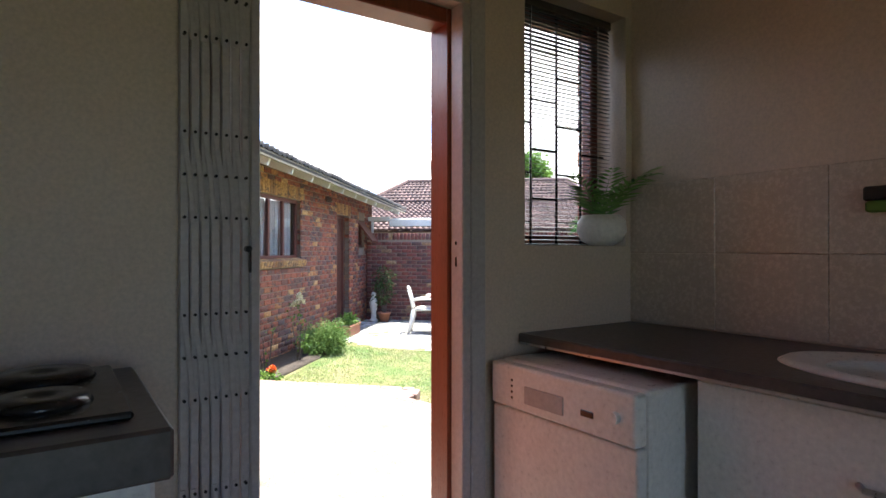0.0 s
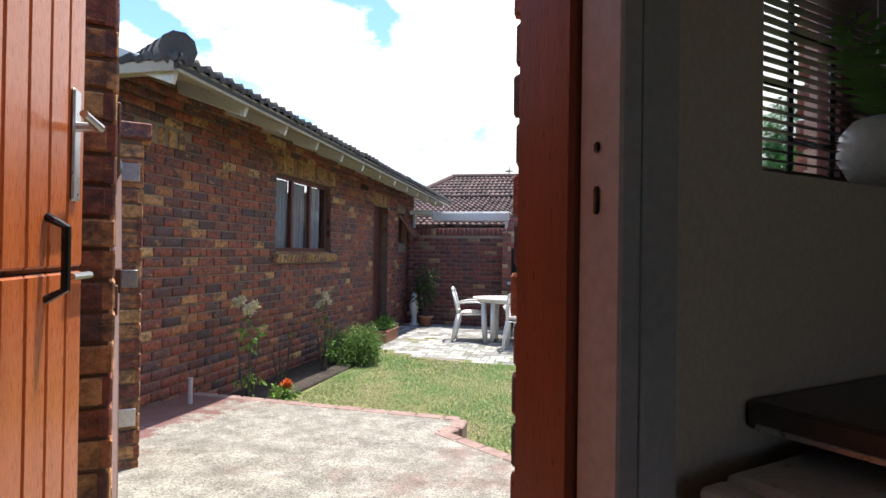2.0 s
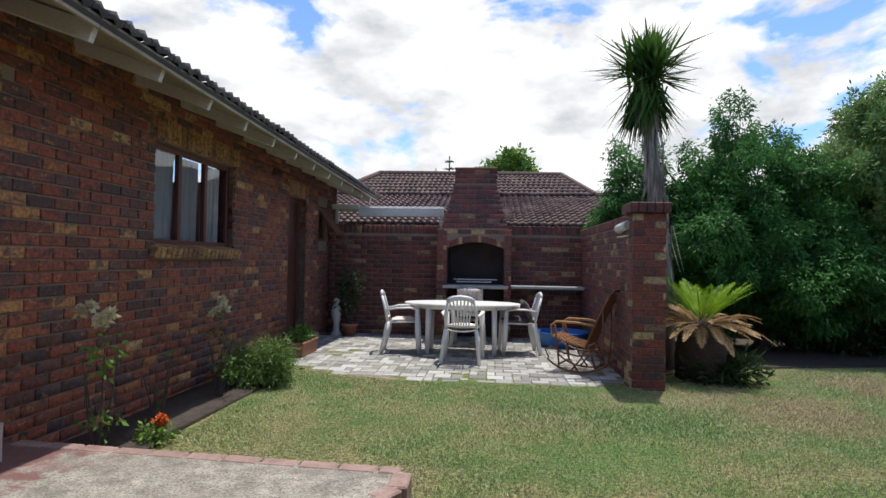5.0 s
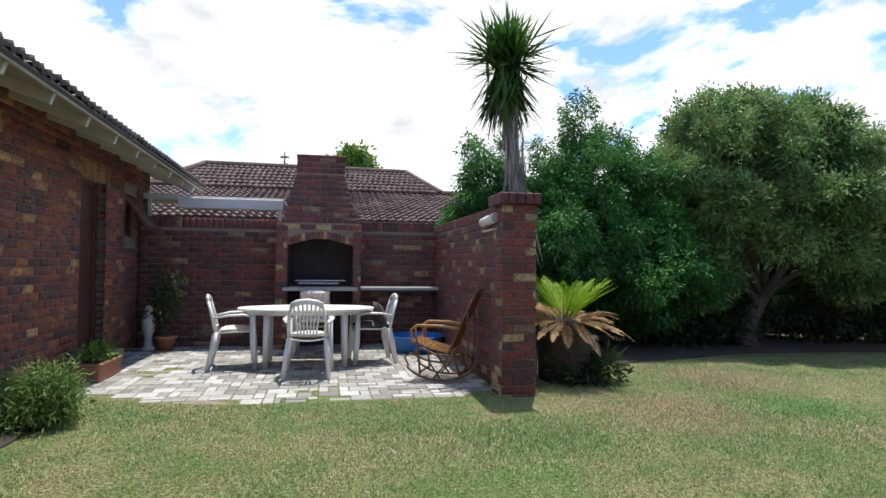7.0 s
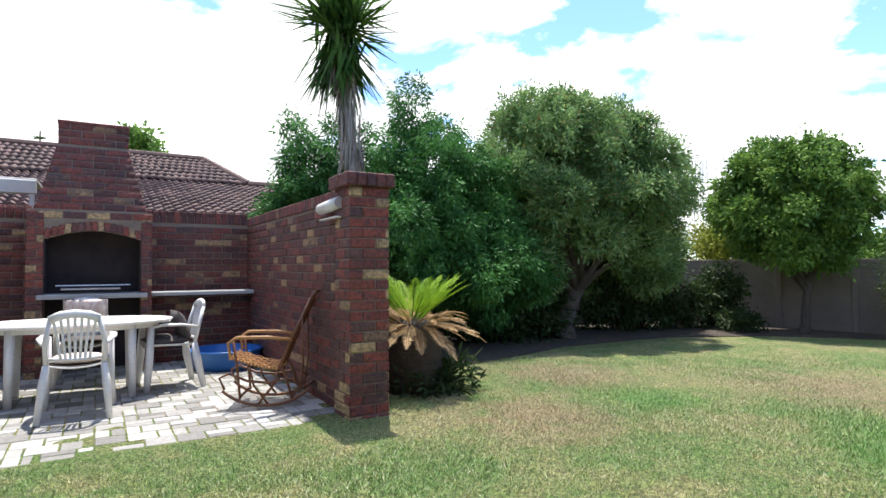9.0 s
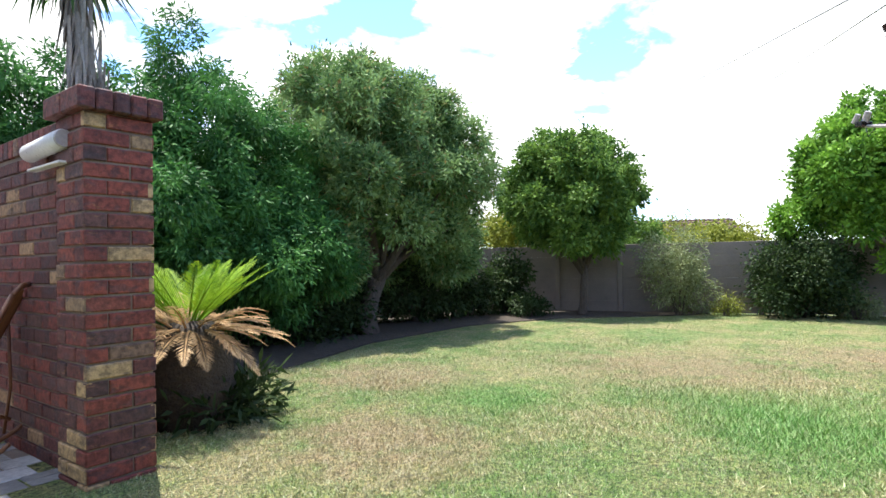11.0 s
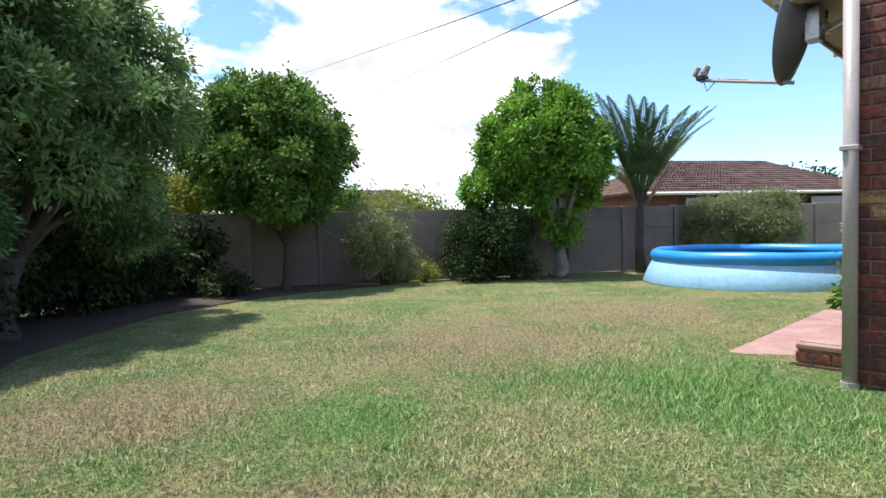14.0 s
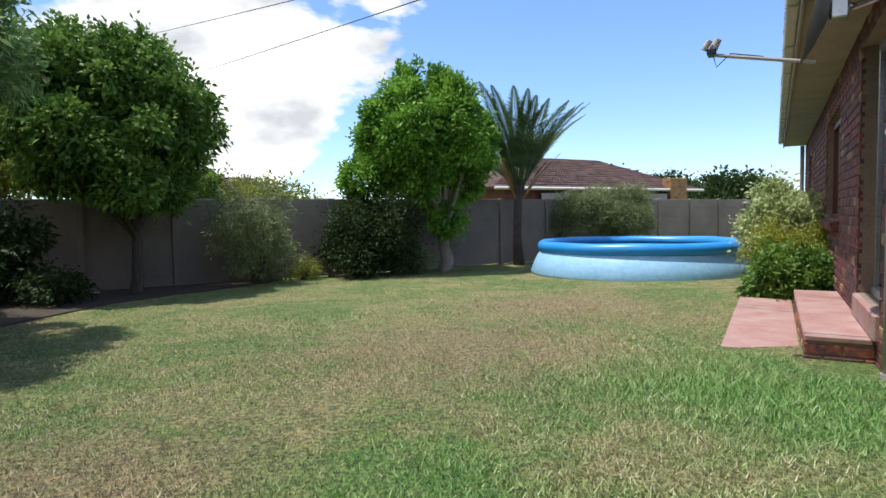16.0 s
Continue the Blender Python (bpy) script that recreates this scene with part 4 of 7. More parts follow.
# ---- piers and timber gate between house and garage ----
gate = thing("timber_gate", "dark brown slatted timber side gate, shut, with Z braces", "gate", HOUSE @ Matrix.Translation((0.09, 0, 0)))
for i in range(10):
    y = 2.88 + i * 0.15
    part("slat", boxed(0.42, 0.442, y, y + 0.105, 0.4, 2.15, 0.004), M_GATE, gate)
for z in (0.62, 1.4, 2.0):
    part("rail", boxed(0.443, 0.48, 2.87, 4.38, z - 0.05, z + 0.05, 0.004), M_GATE, gate)
    hg = part("strap_hinge", boxed(0.481, 0.487, 4.1, 4.4, z - 0.02, z + 0.02, 0.002), M_STEEL, gate, "galvanised strap hinge")
    part("hinge_plate", boxed(0.488, 0.58, 4.385, 4.399, z - 0.05, z + 0.05, 0.003), M_STEEL, hg)
for z0, z1 in ((0.68, 1.34), (1.46, 1.94)):
    part("brace", boxed(-0.045, 0.045, 0, math.hypot(1.4, z1 - z0), 0, 0.03, 0.004, m=Matrix.Translation((0.46, 2.92, z0)) @ Matrix.Rotation(math.atan2(z1 - z0, 1.4), 4, "X") @ Matrix.Rotation(math.pi / 2, 4, "Y")), M_GATE, gate)

# ---- outside of the house, wing with sliding door ----
CA, CB = 6.57, 0.58  # outer corner of the wing
WL = 11.3  # its length
WF = HOUSE @ Matrix.Translation((CA, CB, 0)) @ Matrix.Rotation(radians(2.4), 4, "Z") @ Matrix.Translation((-CA, -CB, 0))


WING = WF @ Matrix.Translation((CA - 0.012, CB - WL, 0)) @ Matrix.Rotation(math.pi / 2, 4, "Z")  # u towards the corner
WING_HOLES = [(WL - 9.7, WL - 8.6, 0.95, 2.15), (WL - 5.0, WL - 3.15, 0.95, 2.2), (WL - 1.47, WL - 0.27, 0.38, 2.36)]  # far window, window, sliding door
wing = solid("wing_wall", wall_with_holes(bmesh.new(), WL - 0.012, 2.53, 0.24, WING_HOLES, -0.2), M_MORTAR, "dark red brick wall of the house wing", "wall", m=WING)
solid("wing_room_wall", boxed(CA - 2.6, CA - 2.5, CB - WL, CB - 0.3, -0.2, 2.53), M_PLASTER, "plain inner wall of the wing", "wall", m=WF)
solid("wing_room_floor", boxed(CA - 2.5, CA - 0.26, CB - WL, CB - 0.3, 0.2, 0.38), M_FLOORT, "tiled floor of the wing", "floor", m=WF)
wing_end = solid("wing_end_wall", boxed(3.0, CA - 0.012, CB - 0.25, CB - 0.0125, -0.2, 2.53), M_MORTAR, "dark red brick end wall of the house wing", "wall", m=WF)
solid("house_side_wall", boxed(2.98, 3.2, CB - 0.01, BO - 0.03, -0.2, 2.9), M_MORTAR, "brick return wall of the house", "wall", m=HOUSE)
wr = thing("wing_roof", "brown tiled wing roof with cream boxed eaves and white gutter", "roof", WF, kind="structure")
RE, RF = CA + 0.42, CB - WL  # eaves line and far end
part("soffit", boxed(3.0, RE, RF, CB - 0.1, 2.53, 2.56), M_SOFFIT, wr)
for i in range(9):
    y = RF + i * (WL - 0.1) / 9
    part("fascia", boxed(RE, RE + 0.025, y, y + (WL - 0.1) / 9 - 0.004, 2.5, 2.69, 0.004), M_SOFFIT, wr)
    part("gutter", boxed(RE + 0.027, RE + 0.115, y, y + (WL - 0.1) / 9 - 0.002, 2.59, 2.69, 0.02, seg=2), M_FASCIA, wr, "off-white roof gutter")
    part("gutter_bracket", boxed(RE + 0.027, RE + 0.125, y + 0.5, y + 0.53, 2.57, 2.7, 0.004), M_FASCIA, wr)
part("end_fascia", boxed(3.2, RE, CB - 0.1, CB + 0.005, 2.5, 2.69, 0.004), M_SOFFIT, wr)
lay_tiles(wr, (RE + 0.1, RF, 2.7), (RE + 0.1, CB + 0.03, 2.7), (3.0, CB + 0.03, 4.2), (3.0, RF, 4.2), M_ROOFRED)
dp = thing("downpipe", "white painted downpipe at the house corner", "downpipe", WF)
part("pipe", tube([(CA - 0.02, CB + 0.05, -0.02), (CA - 0.02, CB + 0.05, 2.5)], 0.042, 16), M_FRAME, dp, soft=True)
part("shoe", tube([(CA - 0.02, CB + 0.05, 0.0), (CA - 0.02, CB + 0.05, 0.08)], 0.05, 16), M_FRAME, dp)
part("bracket", boxed(CA - 0.07, CA + 0.03, CB - 0.005, CB + 0.1, 1.5, 1.53, 0.003), M_FRAME, dp)
dp2 = copy_thing(dp, WF @ Matrix.Translation((0.09, 0.2 - WL, 0)))

# red-painted steps to the sliding door
sl = thing("sliding_door", "grey aluminium sliding door in the house wing", "door", WF, kind="structure")
S0, S1 = CB - 1.47, CB - 0.27
for y0, y1, z0, z1 in ((S0, S0 + 0.06, 0.45, 2.36), (S1 - 0.06, S1, 0.45, 2.36), (S0 + 0.06, S1 - 0.06, 2.29, 2.36), ((S0 + S1) / 2 - 0.03, (S0 + S1) / 2 + 0.03, 0.45, 2.29)):
    part("door_frame", boxed(CA - 0.19, CA - 0.11, y0, y1, z0, z1, 0.004), M_STEEL, sl)
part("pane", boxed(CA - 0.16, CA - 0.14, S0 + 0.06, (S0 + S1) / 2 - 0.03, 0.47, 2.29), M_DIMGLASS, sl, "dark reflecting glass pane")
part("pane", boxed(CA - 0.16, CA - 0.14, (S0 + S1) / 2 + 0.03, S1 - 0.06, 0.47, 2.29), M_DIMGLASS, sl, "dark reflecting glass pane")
part("track", boxed(CA - 0.2, CA - 0.09, S0, S1, 0.38, 0.45, 0.004), M_STEEL, sl)
solid("step_block", boxed(CA + 0.0, CA + 0.4, -2.45, 0.18, 0.15, 0.2, 0.012), M_REDPAINT, "step block with worn pink-red painted top", "step", m=WF)
solid("step_block_core", boxed(CA + 0.0, CA + 0.385, -2.44, 0.168, -0.2, 0.149), M_MORTAR, "mortar core of the brick step", "step", m=WF)
solid("step_slab", boxed(CA + 0.402, CA + 0.95, -3.0, -0.02, -0.2, 0.02, 0.012), M_REDPAINT, "low landing slab with faded pink-red paint", "step", m=WF)
solid("step_top", boxed(CA - 0.088, CA + 0.03, S0 + 0.004, S1 - 0.004, 0.2, 0.379, 0.012), M_REDPAINT, "upper step with worn red paint before the door", "step", m=WF)
for name, u0, u1 in (("window_4", 5.0, 3.15), ("window_5", 9.7, 8.6)):
    timber_window(name, "dark timber window of the house wing", u0 - u1, 1.2, 2, WING @ Matrix.Translation((WL - u0, 0, 0.95)))
    ws = thing("brick_sill", "sloping brick sill under the wing window", "window sill", WING @ Matrix.Translation((WL - u0, 0, 0.945)), kind="structure")
    k = round((u0 - u1 + 0.1) / 0.085)
    for i in range(k):
        part("sill_brick", boxed(-0.037, 0.037, -0.1, 0.05, -0.1, 0.0, 0.006, Matrix.Translation((-0.02 + i * 0.085, 0, 0)) @ Matrix.Rotation(radians(14), 4, "X")), M_RED, ws)

# satellite dish on the wing's corner
ds = thing("satellite_dish", "grey satellite dish on a bracket with a white feed arm", "satellite dish", Matrix.Translation((4.94, 4.9, 2.4)) @ Matrix.Rotation(radians(135), 4, "Z"))
bm = bmesh.new()
lathe(bm, [(0.0, -0.085), (0.12, -0.075), (0.24, -0.045), (0.36, 0.0), (0.365, 0.012), (0.35, 0.008), (0.24, -0.034), (0.12, -0.062), (0.0, -0.07)], 40, (0, 0, 0), 0.92, 1.05)
part("reflector", bm, M_DISH, ds, soft=True).matrix_local = Matrix.Rotation(radians(78), 4, "X") @ Matrix.Rotation(0, 4, "Z")
part("feed_arm", tube([(0.0, 0.0, -0.37), (0, -0.61, -0.235)], 0.013, 8), M_FRAME, ds, "white feed arm")
lnb = part("feed_horn", tube([(0, -0.62, -0.21), (0, -0.58, -0.13)], [0.03, 0.024], 12), M_FRAME, ds, "white feed horn")
part("feed_horn", tube([(0.04, -0.67, -0.2), (0.04, -0.63, -0.14)], [0.022, 0.02], 12), M_FRAME, ds)
part("clamp", boxed(-0.05, 0.06, -0.65, -0.59, -0.24, -0.2, 0.006), M_BLACK, ds)
part("mount", boxed(-0.06, 0.06, 0.07, 0.17, -0.12, 0.1, 0.01), M_STEEL, ds, "galvanised mount")
part("wall_arm", tube([(0, 0.12, 0.0), (0, 0.2, -0.05), (0.1, 0.3, -0.05), (0.25, 0.42, 0.02)], 0.022, 10), M_STEEL, ds)
part("cable", tube([(0.0, -0.61, -0.24), (0.0, -0.59, -0.32), (0, -0.5, -0.24), (0, -0.3, -0.29)], 0.004, 5), M_BLACK, ds, "thin black cable")
lm = thing("eaves_lamp", "small white spot lamp under the eaves", "lamp", WF @ Matrix.Translation((CA + 0.25, 0.1, 2.529)))
part("lamp_base", tube([(0, 0, 0), (0, 0, -0.05)], 0.03, 12), M_BLACK, lm)
part("shade", lathe(bmesh.new(), [(0.015, 0.0), (0.05, -0.05), (0.055, -0.1), (0.0, -0.1)], 16, (0, 0, -0.05)), M_WHITE, lm, soft=True)

# ---- patio: braai, chimney, shelf ----
BX0, BX1, BY, PW = -1.33, -0.07, 11.88, 12.4  # braai's sides, its front, the patio wall's face
PZ = 0.1
solid("patio_back_wall", boxed(-3.36, 1.38, PW + 0.012, PW + 0.22, -0.1, 2.0), M_MORTAR, "dark red brick patio back wall", "wall")
solid("patio_side_wall", boxed(1.17, 1.37, 8.7, PW + 0.01, -0.1, 1.98), M_MORTAR, "dark red brick patio side wall", "wall")
bm = bmesh.new()
box(bm, BX0 + 0.012, -1.16 - 0.012, BY + 0.012, PW + 0.01, 0.05, 2.0)
box(bm, -0.19 + 0.012, BX1 - 0.012, BY + 0.012, PW + 0.01, 0.05, 2.0)
box(bm, -1.172, -0.178, BY + 0.012, PW + 0.01, 1.86, 2.0)
braai = solid("braai", bm, M_MORTAR, "built-in brick braai with an arched firebox and tapered chimney", "barbecue")
fb = bmesh.new()
box(fb, -1.2, -0.15, PW - 0.02, PW + 0.008, 0.1, 1.95)
part("firebox_back", fb, M_SOOT, braai, "soot-black firebox back")
for x in (-1.17, -0.2):
    part("firebox_side", boxed(x, x + 0.02, BY + 0.05, PW - 0.02, 1.05, 1.86), M_SOOT, braai)
# arch infill under the crown
bm = bmesh.new()
ys = (BY + 0.02, BY + 0.2)
arc = [(-1.172 + 0.994 * i / 16, 1.66 + 0.11 * math.sin(math.pi * i / 16)) for i in range(17)]
for (x0, z0), (x1, z1) in zip(arc, arc[1:]):
    v = [bm.verts.new(p) for y in ys for p in ((x0, y, z0), (x1, y, z1), (x1, y, 1.87), (x0, y, 1.87))]
    for f in ((0, 1, 2, 3), (7, 6, 5, 4), (0, 4, 5, 1)):
        bm.faces.new([v[i] for i in f])
part("arch_core", bm, M_MORTAR, braai)
part("hearth_slab", boxed(-1.22, -0.12, BY - 0.06, PW - 0.01, 0.98, 1.035, 0.008), M_SLAB, braai, "pale cast hearth slab")
gr = part("grid_frame", tube([(-1.05, BY + 0.1, 1.13), (-0.3, BY + 0.1, 1.13)], 0.009, 6), M_STEEL, braai, "steel grid over the hearth")
for i in range(12):
    x = -1.03 + i * 0.064
    part("grid_bar", tube([(x, BY + 0.08, 1.13), (x, PW - 0.08, 1.13)], 0.005, 5), M_STEEL, gr)
part("grid_shelf", boxed(-1.0, -0.4, BY + 0.05, BY + 0.28, 1.08, 1.1, 0.004), M_STEEL, braai)
ch = bmesh.new()
lo = [(-1.25, BY + 0.02, 2.0), (-0.14, BY + 0.02, 2.0), (-0.14, PW + 0.2, 2.0), (-1.25, PW + 0.2, 2.0)]
hi = [(-1.04, BY + 0.16, 2.78), (-0.34, BY + 0.16, 2.78), (-0.34, PW + 0.2, 2.78), (-1.04, PW + 0.2, 2.78)]
tp = [(x, y, 3.02) for x, y, z in hi]
rows = [[ch.verts.new(p) for p in r] for r in (lo, hi, tp)]
for p, q in zip(rows, rows[1:]):
    for i in range(4):
        ch.faces.new((p[i], p[(i + 1) % 4], q[(i + 1) % 4], q[i]))
ch.faces.new(rows[0][::-1])
ch.faces.new(rows[2])
part("chimney_core", ch, M_MORTAR, braai)
solid("side_shelf", boxed(BX1, 1.168, BY + 0.1, PW, 0.985, 1.035, 0.008), M_SLAB, "pale cast side shelf between braai and wall", "shelf", kind="")
wlamp = thing("wall_floodlight", "white tubular floodlight on the patio wall", "lamp", Matrix.Translation((1.1, 8.95, 1.86)))
part("housing", tube([(0, -0.3, 0.02), (0, 0.16, 0.0)], 0.052, 16), M_WHITE, wlamp, soft=True)
part("end_cap", tube([(0, -0.325, 0.02), (0, -0.3, 0.02)], 0.045, 16), M_FRAME, wlamp)
part("bracket", boxed(0.0, 0.07, -0.1, 0.0, -0.02, 0.02, 0.003), M_STEEL, wlamp)
part("reflector_strip", boxed(-0.03, 0.02, -0.32, 0.12, -0.11, -0.095, 0.004), M_WHITE, wlamp)

# ---- garden table and chairs ----
table = thing("garden_table", "white oval plastic garden table on the patio", "table", Matrix.Translation((-0.82, 10.62, PZ + 0.006)))
part("tabletop", lathe(bmesh.new(), [(0.0, 0.69), (0.8, 0.69), (0.83, 0.7), (0.84, 0.715), (0.83, 0.725), (0.1, 0.728), (0.03, 0.72), (0.0, 0.72)], 48, (0, 0, 0), 1.02, 0.58), M_PLASTIC, table, soft=False)
part("apron", lathe(bmesh.new(), [(0.7, 0.69), (0.7, 0.645), (0.715, 0.645), (0.715, 0.69)], 48, (0, 0, 0), 1.02, 0.55), M_PLASTIC, table)
for x in (-0.47, 0.47):
    for y in (-0.27, 0.27):
        part("leg", tube([(x * 1.02, y * 1.05, 0), (x, y, 0.69)], [0.032, 0.042], 10), M_PLASTIC, table, soft=True)


def garden_chair(m, label):
    """A white stacking armchair; it faces local +y."""
    root = thing("garden_chair", label, "chair", m, "chairs round the garden table")
    st = bmesh.new()
    n = 8
    grid = []
    for j in range(n + 1):
        row = []
        for i in range(n + 1):
            x, y = -0.22 + 0.44 * i / n, -0.2 + 0.42 * j / n
            row.append(st.verts.new((x * (0.9 + 0.1 * j / n), y, 0.42 + 0.03 * (abs(x) / 0.22) ** 2 + 0.015 * j / n - (0.03 if j == n else 0))))
        grid.append(row)
    for j in range(n):
        for i in range(n):
            st.faces.new((grid[j][i], grid[j][i + 1], grid[j + 1][i + 1], grid[j + 1][i]))
    seat = part("seat", st, M_PLASTIC, root, soft=True)
    so = seat.modifiers.new("thick", "SOLIDIFY")
    so.thickness = 0.012
    for sx in (-1, 1):
        part("leg", tube([(sx * 0.26, 0.24, 0), (sx * 0.235, 0.215, 0.3), (sx * 0.235, 0.2, 0.64)], [0.022, 0.03, 0.024], 8, flat=1.3), M_PLASTIC, root, soft=True)
        part("leg", tube([(sx * 0.25, -0.3, 0), (sx * 0.22, -0.235, 0.3), (sx * 0.2, -0.215, 0.45)], [0.022, 0.032, 0.024], 8, flat=1.3), M_PLASTIC, root, soft=True)
        part("armrest", tube([(sx * 0.235, 0.2, 0.63), (sx * 0.255, 0.1, 0.655), (sx * 0.26, -0.08, 0.65), (sx * 0.22, -0.24, 0.62)], [0.024, 0.032, 0.03, 0.022], 8, flat=0.5), M_PLASTIC, root, soft=True)
        part("back_post", tube([(sx * 0.2, -0.215, 0.44), (sx * 0.205, -0.26, 0.64), (sx * 0.17, -0.31, 0.82)], 0.019, 8), M_PLASTIC, root, soft=True)
    part("back_top", tube([(-0.17, -0.31, 0.82), (-0.1, -0.325, 0.855), (0, -0.33, 0.868), (0.1, -0.325, 0.855), (0.17, -0.31, 0.82)], 0.021, 8, flat=1.6), M_PLASTIC, root, soft=True)
    part("back_low_rail", tube([(-0.2, -0.22, 0.5), (0, -0.24, 0.49), (0.2, -0.22, 0.5)], 0.016, 6), M_PLASTIC, root, soft=True)
    for i in range(7):
        f = (i - 3) / 3
        part("back_slat", tube([(f * 0.1, -0.24, 0.5), (f * 0.125, -0.28, 0.68), (f * 0.145, -0.325, 0.845 - 0.02 * f * f)], 0.011, 6, flat=0.5), M_PLASTIC, root)
    return root


def cushion(name, m, w, d, h, material, label):
    root = thing(name, label, "cushion", m, "chair cushions")
    bm = bmesh.new()
    n = 12
    for s in (1, -1):
        g = [[bm.verts.new((w * (i / n - 0.5), d * (j / n - 0.5), s * h / 2 * (1 - abs(2 * i / n - 1) ** 3.5) * (1 - abs(2 * j / n - 1) ** 3.5) + 0.006 * noise.noise((i * 0.7, j * 0.7, s)))) for i in range(n + 1)] for j in range(n + 1)]
        for j in range(n):
            for i in range(n):
                q = (g[j][i], g[j][i + 1], g[j + 1][i + 1], g[j + 1][i])
                bm.faces.new(q if s > 0 else q[::-1])
    bmesh.ops.remove_doubles(bm, verts=bm.verts[:], dist=0.003)
    part("cushion_pad", bm, material, root, soft=True)
    return root


def seat_at(x, y, turn):
    return Matrix.Translation((x, y, PZ + 0.006)) @ Matrix.Rotation(radians(turn), 4, "Z")


C_LEFT, C_FRONT, C_RIGHT, C_REAR = seat_at(-1.68, 10.55, -84), seat_at(-0.77, 9.85, -3), seat_at(0.0, 10.72, 96), seat_at(-0.75, 11.35, 178)
for m, text in ((C_LEFT, "white plastic garden armchair with a printed seat cushion"), (C_FRONT, "white plastic slat-back garden armchair drawn to the table"), (C_RIGHT, "white plastic garden armchair with dark cushions"), (C_REAR, "white plastic garden armchair behind the table, cushion over its back")):
    garden_chair(m, text)
cushion("seat_cushion", C_LEFT @ Matrix.Translation((0, 0.01, 0.47)), 0.4, 0.38, 0.07, M_PRINT, "printed floral seat cushion on a garden chair")
cushion("seat_cushion", C_FRONT @ Matrix.Translation((0, 0.01, 0.47)), 0.4, 0.38, 0.07, M_PRINT, "printed floral seat cushion on a garden chair")
cushion("seat_cushion", C_RIGHT @ Matrix.Translation((0, 0.02, 0.48)), 0.42, 0.42, 0.11, M_CLOTH, "dark grey-brown seat cushion on a garden chair")
cushion("back_cushion", C_RIGHT @ Matrix.Translation((0.0, -0.12, 0.62)) @ Matrix.Rotation(radians(70), 4, "X"), 0.42, 0.34, 0.12, M_CLOTH, "dark grey-brown scatter cushion leaning in a chair")
cushion("back_cushion", C_REAR @ Matrix.Translation((0.0, -0.2, 0.72)) @ Matrix.Rotation(radians(66), 4, "X"), 0.42, 0.36, 0.1, M_PRINT, "pale printed cushion leaning in the rear chair")
cushion("seat_cushion", C_REAR @ Matrix.Translation((0, 0.02, 0.47)), 0.4, 0.38, 0.07, M_CLOTH, "dark grey-brown seat cushion on a garden chair")

# ---- rattan rocking chair ----
rk = thing("rocking_chair", "honey and dark rattan rocking chair on the patio", "rocking chair", Matrix.Translation((0.75, 9.42, PZ + 0.006)) @ Matrix.Rotation(radians(66), 4, "Z") @ Matrix.Diagonal((0.86, 0.88, 0.98, 1)))
for sx in (-0.25, 0.25):
    part("rocker", tube([(sx, 0.5 * math.sin(t) * 1.0 + 0.02, 0.02 + 0.55 * (1 - math.cos(t)) * 0.55) for t in [-1.0 + 0.125 * i for i in range(17)]], 0.014, 8), M_RATTAN2, rk, soft=True)
    part("rocker_loop", tube([(sx, 0.42, 0.17), (sx, 0.47, 0.27), (sx, 0.38, 0.31), (sx, 0.2, 0.24), (sx, 0.0, 0.22), (sx, -0.2, 0.26), (sx, -0.34, 0.2)], 0.012, 8), M_RATTAN2, rk, soft=True)
    part("front_leg", tube([(sx, 0.27, 0.08), (sx, 0.3, 0.36), (sx, 0.34, 0.6)], 0.013, 8), M_RATTAN2, rk, soft=True)
    part("rear_leg", tube([(sx, -0.24, 0.07), (sx, -0.16, 0.3), (sx, -0.12, 0.36)], 0.013, 8), M_RATTAN2, rk, soft=True)
    part("strut", tube([(sx, 0.0, 0.03), (sx, 0.14, 0.2), (sx, 0.18, 0.36)], 0.011, 8), M_RATTAN2, rk, soft=True)
    part("strut", tube([(sx, 0.1, 0.03), (sx, -0.05, 0.2), (sx, -0.1, 0.33)], 0.011, 8), M_RATTAN2, rk, soft=True)
    part("armrest", tube([(sx * 1.12, 0.36, 0.46), (sx * 1.15, 0.38, 0.58), (sx * 1.15, 0.3, 0.63), (sx * 1.12, 0.0, 0.63), (sx, -0.24, 0.6)], 0.016, 8), M_RATTAN, rk, soft=True)
    part("back_post", tube([(sx, -0.1, 0.33), (sx, -0.22, 0.6), (sx * 0.95, -0.42, 0.98)], 0.016, 8), M_RATTAN2, rk, soft=True)
    part("back_stay", tube([(sx, -0.3, 0.12), (sx, -0.34, 0.4), (sx, -0.33, 0.82)], 0.011, 8), M_RATTAN2, rk, soft=True)
part("back_top", tube([(-0.24, -0.42, 0.98), (-0.15, -0.46, 1.03), (0.15, -0.46, 1.03), (0.24, -0.42, 0.98)], 0.016, 8), M_RATTAN2, rk, soft=True)
part("front_rail", tube([(-0.25, 0.37, 0.44), (0.25, 0.37, 0.44)], 0.014, 8), M_RATTAN, rk)
part("stretcher", tube([(-0.25, 0.27, 0.1), (0.25, 0.27, 0.1)], 0.012, 8), M_RATTAN2, rk)
part("stretcher", tube([(-0.25, -0.24, 0.09), (0.25, -0.24, 0.09)], 0.012, 8), M_RATTAN2, rk)
for i in range(15):
    y = 0.37 - i * 0.034
    z = 0.445 - 0.11 * math.sin(i / 15 * 1.5)
    part("seat_cane", tube([(-0.25, y, z), (0, y, z - 0.012 + 0.008 * (i % 2)), (0.25, y, z)], 0.0125, 6), M_RATTAN, rk)
